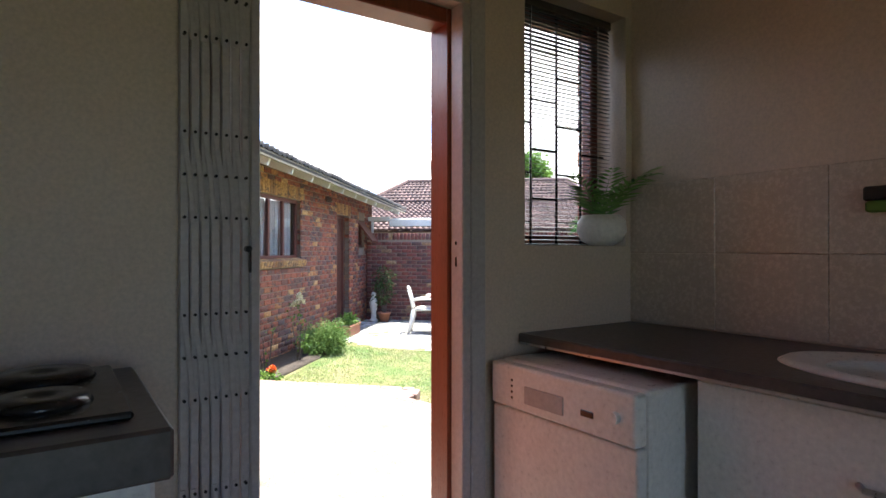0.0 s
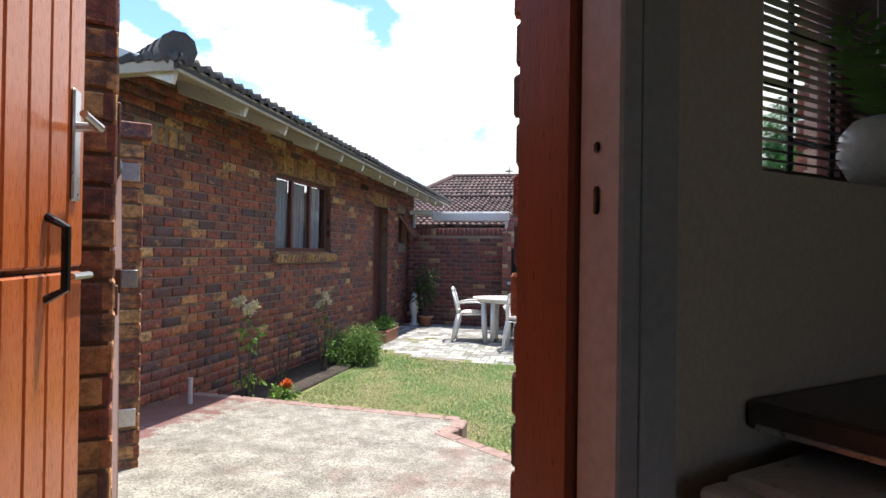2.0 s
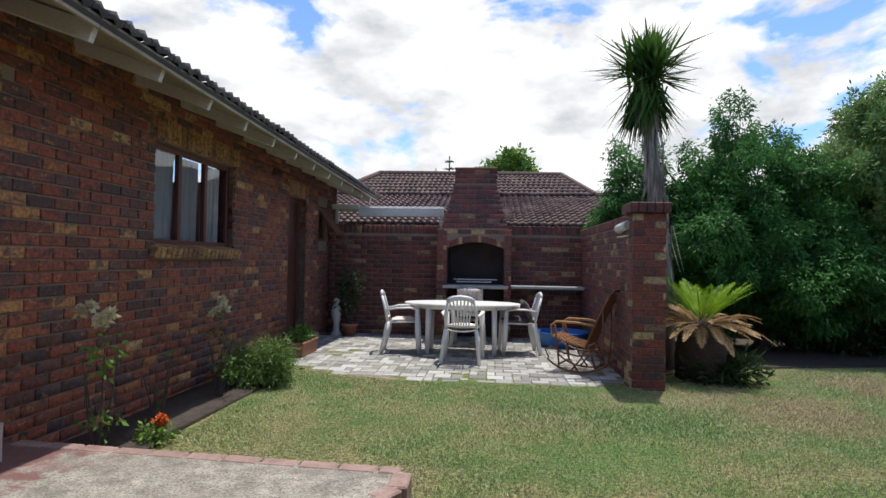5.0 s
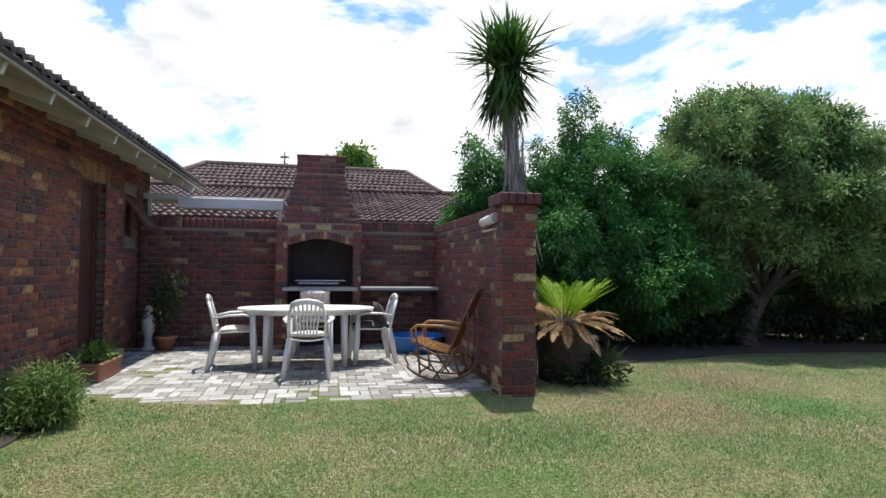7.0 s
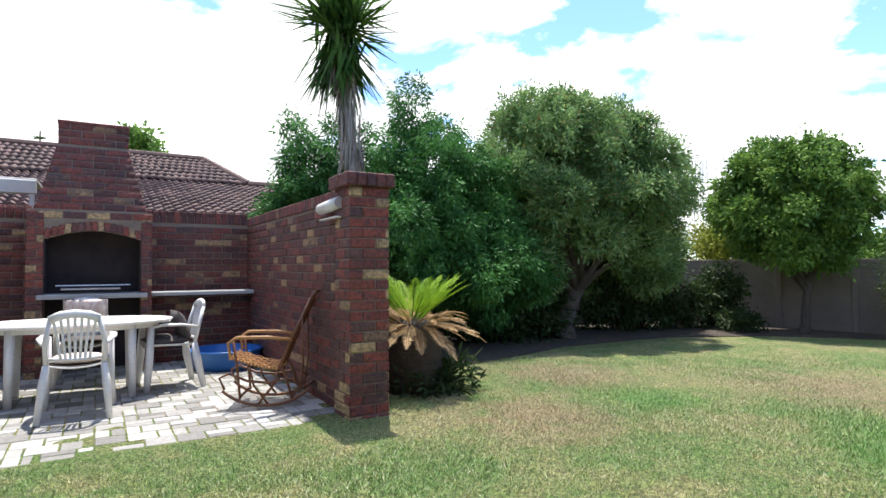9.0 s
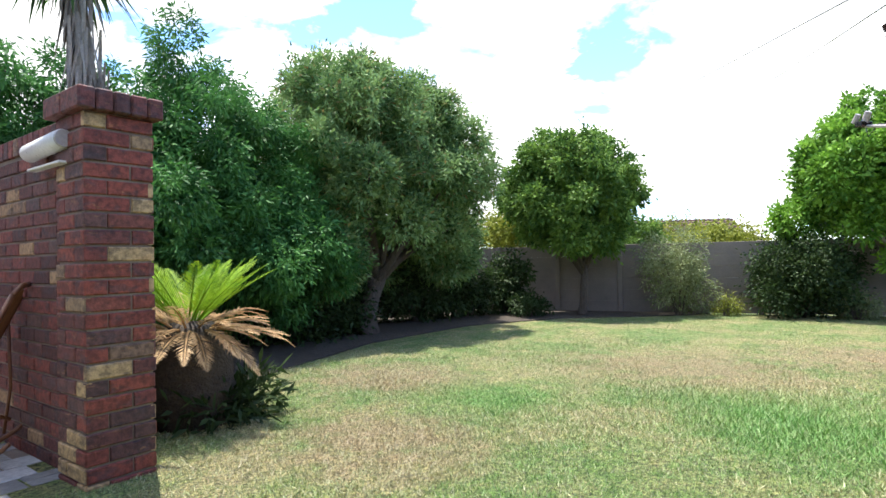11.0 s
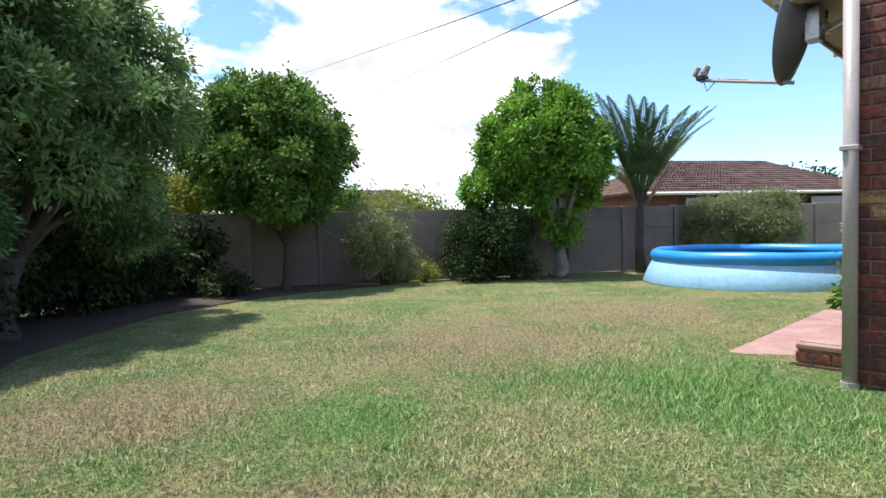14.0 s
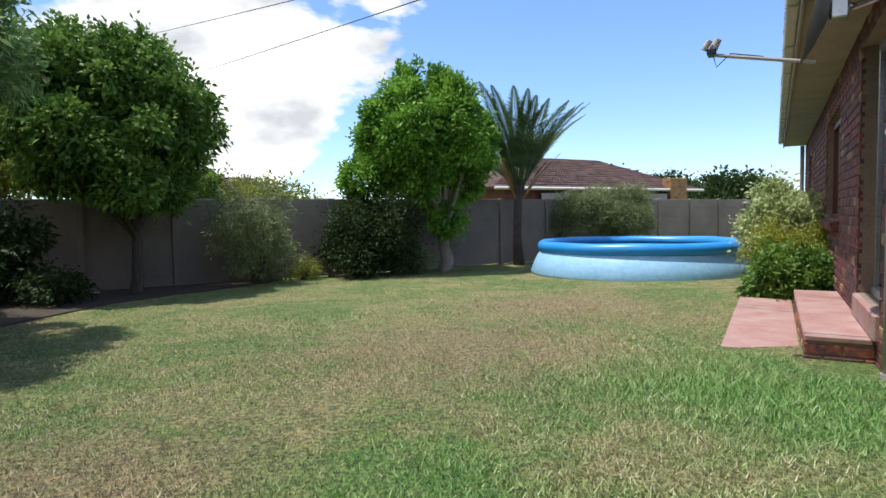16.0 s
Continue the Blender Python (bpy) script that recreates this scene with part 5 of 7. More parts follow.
for i in range(7):
    x = -0.21 + i * 0.07
    part("seat_cane", tube([(x, 0.38 - j * 0.055, 0.46 - 0.11 * math.sin(j / 9 * 1.5) + 0.008 * (-1) ** (i + j)) for j in range(10)], 0.009, 5), M_RATTAN, rk)
for i in range(9):
    x = -0.2 + i * 0.05
    part("back_cane", tube([(x, -0.12, 0.36), (x, -0.23, 0.62), (x, -0.43, 1.0)], 0.008, 5), M_RATTAN2, rk)
part("seat_back_rail", tube([(-0.25, -0.24, 0.62), (0.25, -0.24, 0.62)], 0.012, 8), M_RATTAN2, rk)

# ---- blue tub, planters, figure, pots ----
tub = thing("blue_tub", "round blue plastic tub beside the patio wall", "tub", Matrix.Translation((0.74, 11.58, PZ + 0.006)) @ Matrix.Diagonal((1.1, 1.1, 1.1, 1)))
part("tub_shell", lathe(bmesh.new(), [(0.33, 0), (0.36, 0.05), (0.37, 0.18), (0.395, 0.2), (0.39, 0.215), (0.355, 0.21), (0.34, 0.06), (0.0, 0.05)], 40), M_BLUE, tub, soft=True)
toy = thing("yellow_toy", "small yellow plastic toy lying in the tub", "toy", Matrix.Translation((0.84, 11.42, PZ + 0.075)))
part("toy_body", lathe(bmesh.new(), [(0.0, 0), (0.05, 0.01), (0.07, 0.05), (0.05, 0.09), (0.0, 0.12)], 14, (0, 0, 0), 1.3, 0.8), L_YELLOW, toy, soft=True)
tr = thing("planter_trough", "terracotta planter trough with low green plants", "planter", Matrix.Translation((-3.05, 10.05, PZ)))
bm = bmesh.new()
box(bm, -0.13, 0.13, -0.32, 0.32, 0.0, 0.2, 0.015)
part("trough", bm, M_TERRA, tr)
part("rim", boxed(-0.145, 0.145, -0.335, 0.335, 0.17, 0.205, 0.01), M_TERRA, tr)
part("soil", boxed(-0.12, 0.12, -0.31, 0.31, 0.2, 0.21), M_SOIL, tr)
fig = bmesh.new()
lathe(fig, [(0.0, 0), (0.1, 0), (0.1, 0.04), (0.06, 0.06), (0.05, 0.2), (0.085, 0.3), (0.095, 0.42), (0.07, 0.5), (0.04, 0.53), (0.055, 0.58), (0.045, 0.64), (0.0, 0.66)], 20)
figure = solid("garden_figure", fig, M_STONE, "small weathered white stone garden figure", "statue", kind="", m=Matrix.Translation((-3.1, 12.05, PZ + 0.006)), soft=True)
figure["category"] = "statue"
pt = thing("potted_ficus", "slender potted shrub in a terracotta pot by the wall", "potted plant", Matrix.Translation((-2.86, 12.05, PZ + 0.006)))
part("pot", lathe(bmesh.new(), [(0.09, 0), (0.13, 0.17), (0.15, 0.17), (0.15, 0.21), (0.125, 0.21), (0.115, 0.18), (0.0, 0.18)], 24), M_TERRA, pt, soft=True)
for k in range(4):
    part("stem", tube([(0.02 * k - 0.03, 0, 0.17), (0.05 * k - 0.09, 0.02 * k, 0.6), (0.1 * k - 0.16, 0.03, 1.05)], [0.012, 0.009, 0.004], 6), M_BARK, pt)
stub = thing("standpipe", "short grey pipe stub by the garage wall", "pipe", Matrix.Translation((-3.1, 5.1, 0.29)))
part("pipe", tube([(0, 0, 0), (0, 0, 0.2), (0.0, 0.0, 0.22)], [0.018, 0.018, 0.022], 10), M_FRAME, stub)

# ---- inflatable pool ----
pool = thing("inflatable_pool", "round inflatable pool, light blue wall and bright blue rim", "paddling pool", Matrix.Translation((12.0, 1.4, -0.13)))
part("pool_wall", lathe(bmesh.new(), [(2.12, 0.0), (2.14, 0.06), (2.05, 0.28), (1.93, 0.5), (1.9, 0.52), (1.9, 0.4), (1.95, 0.05)], 96), M_POOL, pool, soft=True)
bm = bmesh.new()
sweep(bm, [(1.88 * math.cos(2 * math.pi * i / 96), 1.88 * math.sin(2 * math.pi * i / 96), 0.55 + 0.006 * math.sin(i * 0.2) + 0.004 * math.sin(i * 0.53)) for i in range(96)], 0.118, 14, closed=True)
part("pool_rim", bm, M_POOLRIM, pool, "inflated bright blue vinyl ring", True)
part("water", lathe(bmesh.new(), [(0.0, 0.0), (1.9, 0.0)], 64, (0, 0, 0.4)), M_WATER, pool)
part("drain_valve", tube([(1.3, 1.7, 0.1), (1.34, 1.75, 0.09)], 0.03, 10), M_BLUE, pool)
solid("slab_by_pool", boxed(9.6, 10.3, -0.9, -0.3, -0.3, -0.07, 0.01), M_KERB, "small brick pad beside the pool", "paving", kind="")

# ---- precast boundary wall ----
FP, FD = Vector((14.0, 8.0, 0)), Vector((0.265, -0.964, 0)).normalized()


def fence(name, start, end, label):
    d = Vector(end) - Vector(start)
    L = d.length
    root = thing(name, label, "wall", Matrix.Translation(start) @ Matrix.Rotation(math.atan2(d.y, d.x), 4, "Z"), kind="structure")
    k = round(L / 1.5)
    w = L / k
    pan, post = None, None
    for i in range(k + 1):
        p = part("post", boxed(-0.06, 0.06, -0.07, 0.07, -0.4, 1.62, 0.012) if post is None else bmesh.new(), M_PRECAST, root)
        if post is None:
            post = p.data
        p.data = post
        p.location = (i * w, 0, 0)
    for i in range(k):
        for j in range(6):
            p = part("panel", boxed(-w / 2 + 0.06, w / 2 - 0.06, -0.025, 0.025, 0.0, 0.2655, 0.005) if pan is None else bmesh.new(), M_PRECAST, root)
            if pan is None:
                pan = p.data
            p.data = pan
            p.location = (w * (i + 0.5), 0.002 * ((i + j) % 2), 0.01 + 0.266 * j)
    return root


c0, c1, c2 = FP - FD * 6.7, FP + FD * 17.0, Vector((1.6, 13.9, 0))
fence("fence_east", (c0.x, c0.y, -0.14), (c1.x, c1.y, -0.14), "weathered grey precast concrete panel boundary wall")
fence("fence_north", (c2.x, c2.y, -0.1), (c0.x - 0.15, c0.y, -0.14), "weathered grey precast concrete panel boundary wall")
fence("fence_south", (c1.x - 9, c1.y - 2.0, -0.14), (c1.x - 0.15, c1.y, -0.14), "weathered grey precast concrete panel boundary wall")

# ---- neighbouring houses ----
tile_roof("neighbour_roof", "brown tiled roof of the neighbouring house, raised in the middle", [
    ((-14.0, 14.0, 2.2), (9.0, 14.0, 2.2), (9.0, 18.0, 3.23), (-14.0, 18.0, 3.23)),
    ((-4.9, 18.0, 3.27), (2.35, 18.0, 3.27), (1.68, 20.0, 4.1), (-3.97, 20.0, 4.13)),
    ((2.35, 18.0, 3.27), (2.35, 22.0, 3.27), (1.68, 20.0, 4.1), (1.68, 20.0, 4.1)),
    ((-4.9, 22.0, 3.27), (-4.9, 18.0, 3.27), (-3.97, 20.0, 4.13), (-3.97, 20.0, 4.13)),
    ((9.0, 22.0, 2.2), (-14.0, 22.0, 2.2), (-14.0, 18.0, 3.23), (9.0, 18.0, 3.23))], M_ROOFRED)
solid("neighbour_wall", boxed(-13, 8.6, 15.7, 15.95, -0.1, 2.35), M_PLASTER, "plastered wall of the neighbouring house", "wall")
cap = thing("neighbour_ridge", "mortared brown ridge tiles", "roof ridge", kind="structure")
part("ridge_tiles", tube([(-4.0, 20.0, 4.16), (1.7, 20.0, 4.13)], 0.08, 8), M_ROOFRED, cap)
part("hip_tiles", tube([(1.68, 20.0, 4.13), (2.37, 18.0, 3.3)], 0.08, 8), M_ROOFRED, cap)
part("hip_tiles", tube([(-3.97, 20.0, 4.16), (-4.92, 18.0, 3.3)], 0.08, 8), M_ROOFRED, cap)
part("ridge_tiles", tube([(2.35, 18.0, 3.28), (9.0, 18.0, 3.28)], 0.08, 8), M_ROOFRED, cap)
part("ridge_tiles", tube([(-14.0, 18.0, 3.28), (-4.9, 18.0, 3.28)], 0.08, 8), M_ROOFRED, cap)
cpt = thing("carport_beam", "white painted steel carport beam over the patio back wall", "beam", Matrix.Translation((0, 12.64, 0)))
part("beam", boxed(-2.87, -1.29, -0.09, 0.0, 2.235, 2.4, 0.008), M_FASCIA, cpt)
part("gutter_run", boxed(-3.45, -2.86, -0.06, 0.02, 2.36, 2.455, 0.01), M_FASCIA, cpt)
part("roof_sheet", boxed(-3.45, -1.29, 0.001, 0.9, 2.4, 2.43, 0.004), M_FASCIA, cpt)
for x in (-3.3, -1.36):
    part("bracket", boxed(x, x + 0.05, -0.07, -0.02, 1.95, 2.36 if x < -3 else 2.24, 0.003), M_FASCIA, cpt)

tile_roof("far_house_roof", "brown tiled roof of the house beyond the boundary wall", [
    ((20.6, 1.2, 2.05), (23.4, -9.6, 2.05), (27.2, -6.6, 3.65), (26.0, -2.2, 3.65)),
    ((31.0, 3.0, 2.05), (20.6, 1.2, 2.05), (26.0, -2.2, 3.65), (26.0, -2.2, 3.65)),
    ((23.4, -9.6, 2.05), (33.0, -8.0, 2.05), (27.2, -6.6, 3.65), (27.2, -6.6, 3.65))], M_ROOFRED)
fh = thing("far_house", "brown brick house beyond the boundary wall", "house")
bm = bmesh.new()
prism(bm, [(21.1, 0.6), (23.7, -9.1), (32, -7.2), (30, 2.4)], -0.2, 2.06)
part("wall", bm, M_REDS, fh)
part("fascia", tube([(20.55, 1.2, 2.02), (23.35, -9.65, 2.02)], 0.06, 4), M_FASCIA, fh)
part("chimney", boxed(22.7, 23.3, -8.3, -7.5, 0, 2.5, 0.02), M_BUFF, fh)
for k in range(3):
    y = -1.5 - 2.6 * k
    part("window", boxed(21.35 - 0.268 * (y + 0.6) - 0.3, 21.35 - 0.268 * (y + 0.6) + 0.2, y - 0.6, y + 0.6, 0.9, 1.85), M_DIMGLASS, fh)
tile_roof("back_house_roof", "distant brown tiled roof above the boundary wall", [((17.5, 11.8, 1.75), (19.5, 8.4, 1.75), (21.5, 9.2, 2.4), (20.0, 12.2, 2.4))], M_ROOFRED)
bh = thing("back_house", "pale outbuilding beyond the boundary wall", "house")
part("wall", boxed(17.9, 22, 8.3, 12.5, -0.2, 1.74), M_PRECAST, bh)

# radio mast far behind the trees
mast = thing("radio_mast", "distant grey steel lattice radio mast", "mast", Matrix.Translation((72.3, 54.9, 0)))
for sx, sy in ((-1, -1), (1, -1), (1, 1), (-1, 1)):
    part("leg", tube([(0.9 * sx, 0.9 * sy, 0), (0.5 * sx, 0.5 * sy, 16.2)], 0.06, 5), M_STEEL, mast)
for k in range(16):
    z, r0, r1 = k, 0.9 - 0.025 * k, 0.9 - 0.025 * (k + 1)
    for sx, sy, tx, ty in ((-1, -1, 1, -1), (1, -1, 1, 1), (1, 1, -1, 1), (-1, 1, -1, -1)):
        part("brace", tube([(r0 * sx, r0 * sy, z), (r1 * tx, r1 * ty, z + 1)], 0.04, 4), M_STEEL, mast)

# overhead wires
for far, end in (((39.6, 14.1, 9.6), (3.59, 3.16, 3.59)), ((38.5, 17.5, 11.1), (3.93, 3.06, 3.5))):
    w = thing("power_line", "thin black overhead power line to the house roof", "power line", group="power lines")
    far, end = Vector(far), Vector(end)
    far = end + (far - end) * 1.6
    part("wire", tube([end.lerp(far, i / 24) - Vector((0, 0, 0.15 * math.sin(math.pi * i / 24))) for i in range(25)], 0.012, 5), M_BLACK, w)
    part("roof_bracket", tube([end + Vector((0, 0, -0.25)), end + Vector((0, 0, 0.04))], 0.02, 8), M_STEEL, w)

# ---- plants ----


def leaf_cloud(name, blobs, count, length, width, material, parent, seed, droop=0.4, shell=0.55, clump=0.16, per=22, kind=""):
    """Leaves in clumps over several uneven lobes, each leaf a folded blade."""
    rng = np.random.default_rng(seed)
    vol = np.array([b[3] * b[4] * b[5] for b in blobs]) ** 0.75
    nc = max(1, count // per)
    pick = rng.choice(len(blobs), nc, p=vol / vol.sum())
    B = np.array(blobs)[pick]
    d = rng.normal(size=(nc, 3))
    d /= np.linalg.norm(d, axis=1)[:, None]
    r = shell + (1.08 - shell) * rng.random(nc) ** 0.6
    cen = B[:, :3] + d * B[:, 3:6] * r[:, None]
    idx = np.repeat(np.arange(nc), per)
    off = rng.normal(size=(len(idx), 3)) * clump
    pos = cen[idx] + off
    dirs = rng.normal(size=(len(idx), 3)) * 0.75 + d[idx] * 0.7 + off / clump * 0.3
    dirs[:, 2] -= droop
    dirs /= np.linalg.norm(dirs, axis=1)[:, None]
    side = np.cross(dirs, rng.normal(size=(len(idx), 3)))
    side /= np.linalg.norm(side, axis=1)[:, None] + 1e-9
    up = np.cross(side, dirs)
    ln = length * rng.uniform(0.6, 1.25, len(idx))[:, None]
    wd = width * rng.uniform(0.7, 1.2, len(idx))[:, None]
    midp = pos + dirs * ln * 0.45
    verts = np.stack([pos, midp + side * wd / 2 + up * wd * 0.18, pos + dirs * ln - np.array([0, 0, 1]) * ln * 0.12, midp - side * wd / 2 + up * wd * 0.18], 1).reshape(-1, 3)
    faces = np.arange(len(verts)).reshape(-1, 4)
    ob = new(name, arrays(name, verts, faces, material))
    ob.parent = parent
    if kind:
        ob["kind"] = kind
    return ob


def limbs(root, base, lean, height, r, targets, material, seed):
    random.seed(seed)
    b0 = Vector(base)
    top = b0 + Vector(lean) + Vector((0, 0, height))
    pts = [b0 + (top - b0) * f + Vector((random.uniform(-1, 1), random.uniform(-1, 1), 0)) * r * 0.35 * (0 < f < 1) for f in (0, 0.07, 0.2, 0.45, 0.75, 1)]
    part("trunk", tube(pts, [r * 1.7, r * 1.2, r, r * 0.92, r * 0.85, r * 0.7], 12), material, root, soft=True)
    for t in targets:
        t = Vector(t)
        s = pts[3].lerp(top, random.uniform(0.35, 1))
        mid_p = s.lerp(t, 0.5) + Vector((random.uniform(-0.15, 0.15), random.uniform(-0.15, 0.15), 0.15))
        part("limb", tube([s, s.lerp(mid_p, 0.5) + Vector((0, 0, 0.03)), mid_p, mid_p.lerp(t, 0.6), t], [r * 0.5, r * 0.42, r * 0.3, r * 0.18, r * 0.06], 7), material, root, soft=True)


def tree(label, base, lean, height, r, blobs, count, length, width, leaf, bark, seed, droop=0.4, clump=0.16, shell=0.62, name="tree", per=22):
    root = thing(name, label, "tree")
    random.seed(seed)
    limbs(root, base, lean, height, r, [(b[0] + random.uniform(-0.3, 0.3) * b[3], b[1] + random.uniform(-0.3, 0.3) * b[4], b[2] + 0.1 * b[5]) for b in blobs[:26]], bark, seed)
    leaf_cloud("crown", blobs, count, length, width, leaf, root, seed, droop, shell, clump, per)
    return root


def lobes(c, r, k, seed, size=0.5, flat=0.9):
    """k lobes over an ellipsoid, plus its heart."""
    random.seed(seed)
    out = [(*c, r[0] * 0.62, r[1] * 0.62, r[2] * 0.62)]
    for i in range(k):
        t, z = i * 2.39996, -0.75 + 1.65 * (i + 0.5) / k
        q = math.sqrt(max(0.02, 1 - z * z))
        s = size * random.uniform(0.55, 1.1)
        w = random.uniform(0.6, 0.95) - 0.35 * (s - size * 0.55)
        t += random.uniform(-0.4, 0.4)
        z += random.uniform(-0.12, 0.12)
        out.append((c[0] + r[0] * w * q * math.cos(t), c[1] + r[1] * w * q * math.sin(t), c[2] + r[2] * 0.88 * z, r[0] * s, r[1] * s, r[2] * s * flat))
    return out


def sprays(c, r, k, seed):
    """Small tufts standing out of an ellipsoid's upper half, for a ragged outline."""
    random.seed(seed)
    out = []
    for i in range(k):
        t, z = random.uniform(0, 6.28), random.uniform(-0.15, 1.0)
        q, w = math.sqrt(max(0.0, 1 - z * z)), random.uniform(0.92, 1.1)
        s = random.uniform(0.1, 0.22)
        out.append((c[0] + r[0] * w * q * math.cos(t), c[1] + r[1] * w * q * math.sin(t), c[2] + r[2] * w * z, s * 0.7, s * 0.7, s * 1.5))
    return out


tree("dark green leafy fruit tree behind the patio wall", (4.1, 12.2, 0.05), (0.1, 0, 0), 1.0, 0.11,
     [q for i, b in enumerate([(2.0, 12.2, 2.75, 0.5, 0.6, 0.72), (2.6, 12.2, 2.3, 0.65, 0.7, 0.6), (1.75, 12.4, 2.2, 0.4, 0.5, 0.5), (3.05, 12.0, 2.7, 0.5, 0.55, 0.62), (3.85, 12.0, 2.7, 0.72, 0.85, 1.2), (3.3, 11.7, 1.5, 1.1, 0.85, 0.85), (4.3, 11.6, 1.4, 1.0, 0.85, 0.9), (4.75, 12.1, 2.6, 0.6, 0.75, 0.8), (5.3, 12.3, 1.5, 0.8, 0.9, 0.9), (3.0, 12.2, 0.8, 0.9, 0.6, 0.7), (4.6, 12.0, 0.8, 1.1, 0.8, 0.65)]) for q in lobes(b[:3], tuple(v * 1.14 for v in b[3:]), 10, 200 + i, 0.36)],
     150000, 0.092, 0.028, L_PEACH, M_BARK, 11, 0.5, 0.06, per=40)
tree("broad grey-green bottlebrush tree with a dark leaning trunk", (6.75, 12.1, 0.0), (0.55, 0.1, 0), 1.15, 0.16,
     lobes((7.45, 12.5, 2.65), (2.5, 1.8, 1.95), 64, 3, 0.2) + sprays((7.45, 12.5, 2.65), (2.45, 1.8, 1.9), 130, 5) + [(5.7, 11.9, 1.3, 0.7, 0.6, 0.6), (9.0, 12.1, 1.35, 0.75, 0.6, 0.6), (9.9, 12.7, 1.7, 0.8, 0.6, 0.9), (7.3, 12.9, 1.2, 1.7, 0.5, 0.7)], 210000, 0.105, 0.034, L_BRUSH, M_BARK, 12, -0.15, 0.07, per=30)
tree("round mid-green tree against the boundary wall", (12.05, 10.55, -0.12), (0.1, 0, 0), 1.3, 0.09,
     lobes((12.2, 10.85, 2.45), (1.5, 1.5, 1.45), 40, 4, 0.25) + sprays((12.2, 10.85, 2.45), (1.4, 1.45, 1.4), 40, 6), 80000, 0.11, 0.058, L_BROAD, M_BARK, 13, 0.15, 0.075, per=30)
tree("bright green tree with a pale flared trunk", (14.25, 4.75, -0.14), (0.0, 0.1, 0), 1.1, 0.14,
     lobes((14.3, 5.2, 2.6), (1.25, 1.4, 1.5), 24, 8, 0.33) + sprays((14.3, 5.2, 2.6), (1.2, 1.35, 1.45), 45, 9) + [(14.1, 4.8, 1.0, 0.3, 0.35, 0.3), (14.1, 6.5, 1.9, 0.4, 0.5, 0.35)], 80000, 0.12, 0.06, L_BRIGHT, M_PALEBARK, 14, -0.1, 0.075, shell=0.75, per=30)
for name, label, c, r, n_, ln, wd, lf, sd in (
        ("bush", "dense dark round bush by the boundary wall", (13.75, 6.55, 0.65), (0.95, 0.95, 0.85), 16000, 0.08, 0.045, L_DARK, 21),
        ("bush", "loose grey-green shrub by the boundary wall", (13.0, 8.75, 0.75), (0.75, 0.7, 0.95), 9000, 0.1, 0.022, L_PALE, 22),
        # next four: made-up dark shrubs, standing in for deep shade at the wall's foot
        ("bush", "dark shrub added in place of tree shade along the boundary wall", (11.6, 12.2, 0.55), (0.8, 0.6, 0.75), 5000, 0.11, 0.05, L_DARK, 38),
        ("bush", "dark shrub added in place of tree shade along the boundary wall", (6.4, 12.7, 0.55), (0.9, 0.5, 0.7), 5000, 0.11, 0.05, L_DARK, 35),
        ("bush", "dark shrub added in place of tree shade along the boundary wall", (8.8, 12.7, 0.6), (0.9, 0.5, 0.75), 5000, 0.11, 0.05, L_DARK, 36),
        ("bush", "dark shrub added in place of tree shade along the boundary wall", (10.4, 12.5, 0.5), (0.8, 0.5, 0.65), 4500, 0.11, 0.05, L_DARK, 37),
        ("bush", "yellow-green shrub beyond the boundary wall between the trees", (13.6, 13.3, 1.85), (0.9, 0.9, 0.6), 9000, 0.1, 0.05, L_YELLOW, 23),
        ("bush", "wispy pale shrub on the wall behind the pool", (15.75, -0.1, 0.95), (0.5, 1.5, 0.85), 45000, 0.12, 0.016, L_PALE, 24),
        ("bush", "cream-variegated bush against the house wing", (8.75, 1.1, 0.88), (0.55, 0.6, 0.52), 14000, 0.07, 0.04, L_VARI, 25),
        ("bush", "clipped soft yellow-green bush by the house", (8.05, 1.75, 0.5), (0.5, 0.5, 0.42), 12000, 0.06, 0.014, L_YELLOW, 26),
        ("bush", "low leafy green bush beside the step", (7.5, 2.3, 0.2), (0.4, 0.4, 0.34), 8000, 0.09, 0.04, L_BROAD, 27),
        ("bush", "feathery pale green herb bush by the garage", (-2.82, 8.12, 0.24), (0.27, 0.32, 0.21), 8000, 0.075, 0.013, L_HERB, 28),
        ("bush", "dark creeping shrub under the trees", (5.6, 12.2, 0.3), (1.2, 0.6, 0.4), 5000, 0.1, 0.05, L_DARK, 29),
        ("bush", "small low shrub at the wall's foot", (11.1, 11.4, 0.15), (0.45, 0.4, 0.25), 1800, 0.08, 0.04, L_DARK, 30),
        ("bush", "small twiggy shrub at the wall's foot", (13.9, 5.6, 0.05), (0.35, 0.5, 0.25), 1500, 0.07, 0.03, L_PALE, 31),
        ("bush", "tuft of tall grass by the wall post", (13.5, 7.9, 0.05), (0.2, 0.25, 0.25), 900, 0.14, 0.012, L_YELLOW, 32),
        ("bush", "yellow-green treetops beyond the boundary wall", (16.8, 9.5, 1.55), (1.2, 2.2, 0.5), 9000, 0.12, 0.06, L_YELLOW, 33),
        ("bush", "dark shrub beyond the boundary wall", (14.6, 10.2, 1.5), (0.8, 0.8, 0.6), 5000, 0.12, 0.06, L_BROAD, 34)):
    root = thing(name, label, "bush")
    random.seed(sd)
    for k in range(7):
        t = k * 0.9
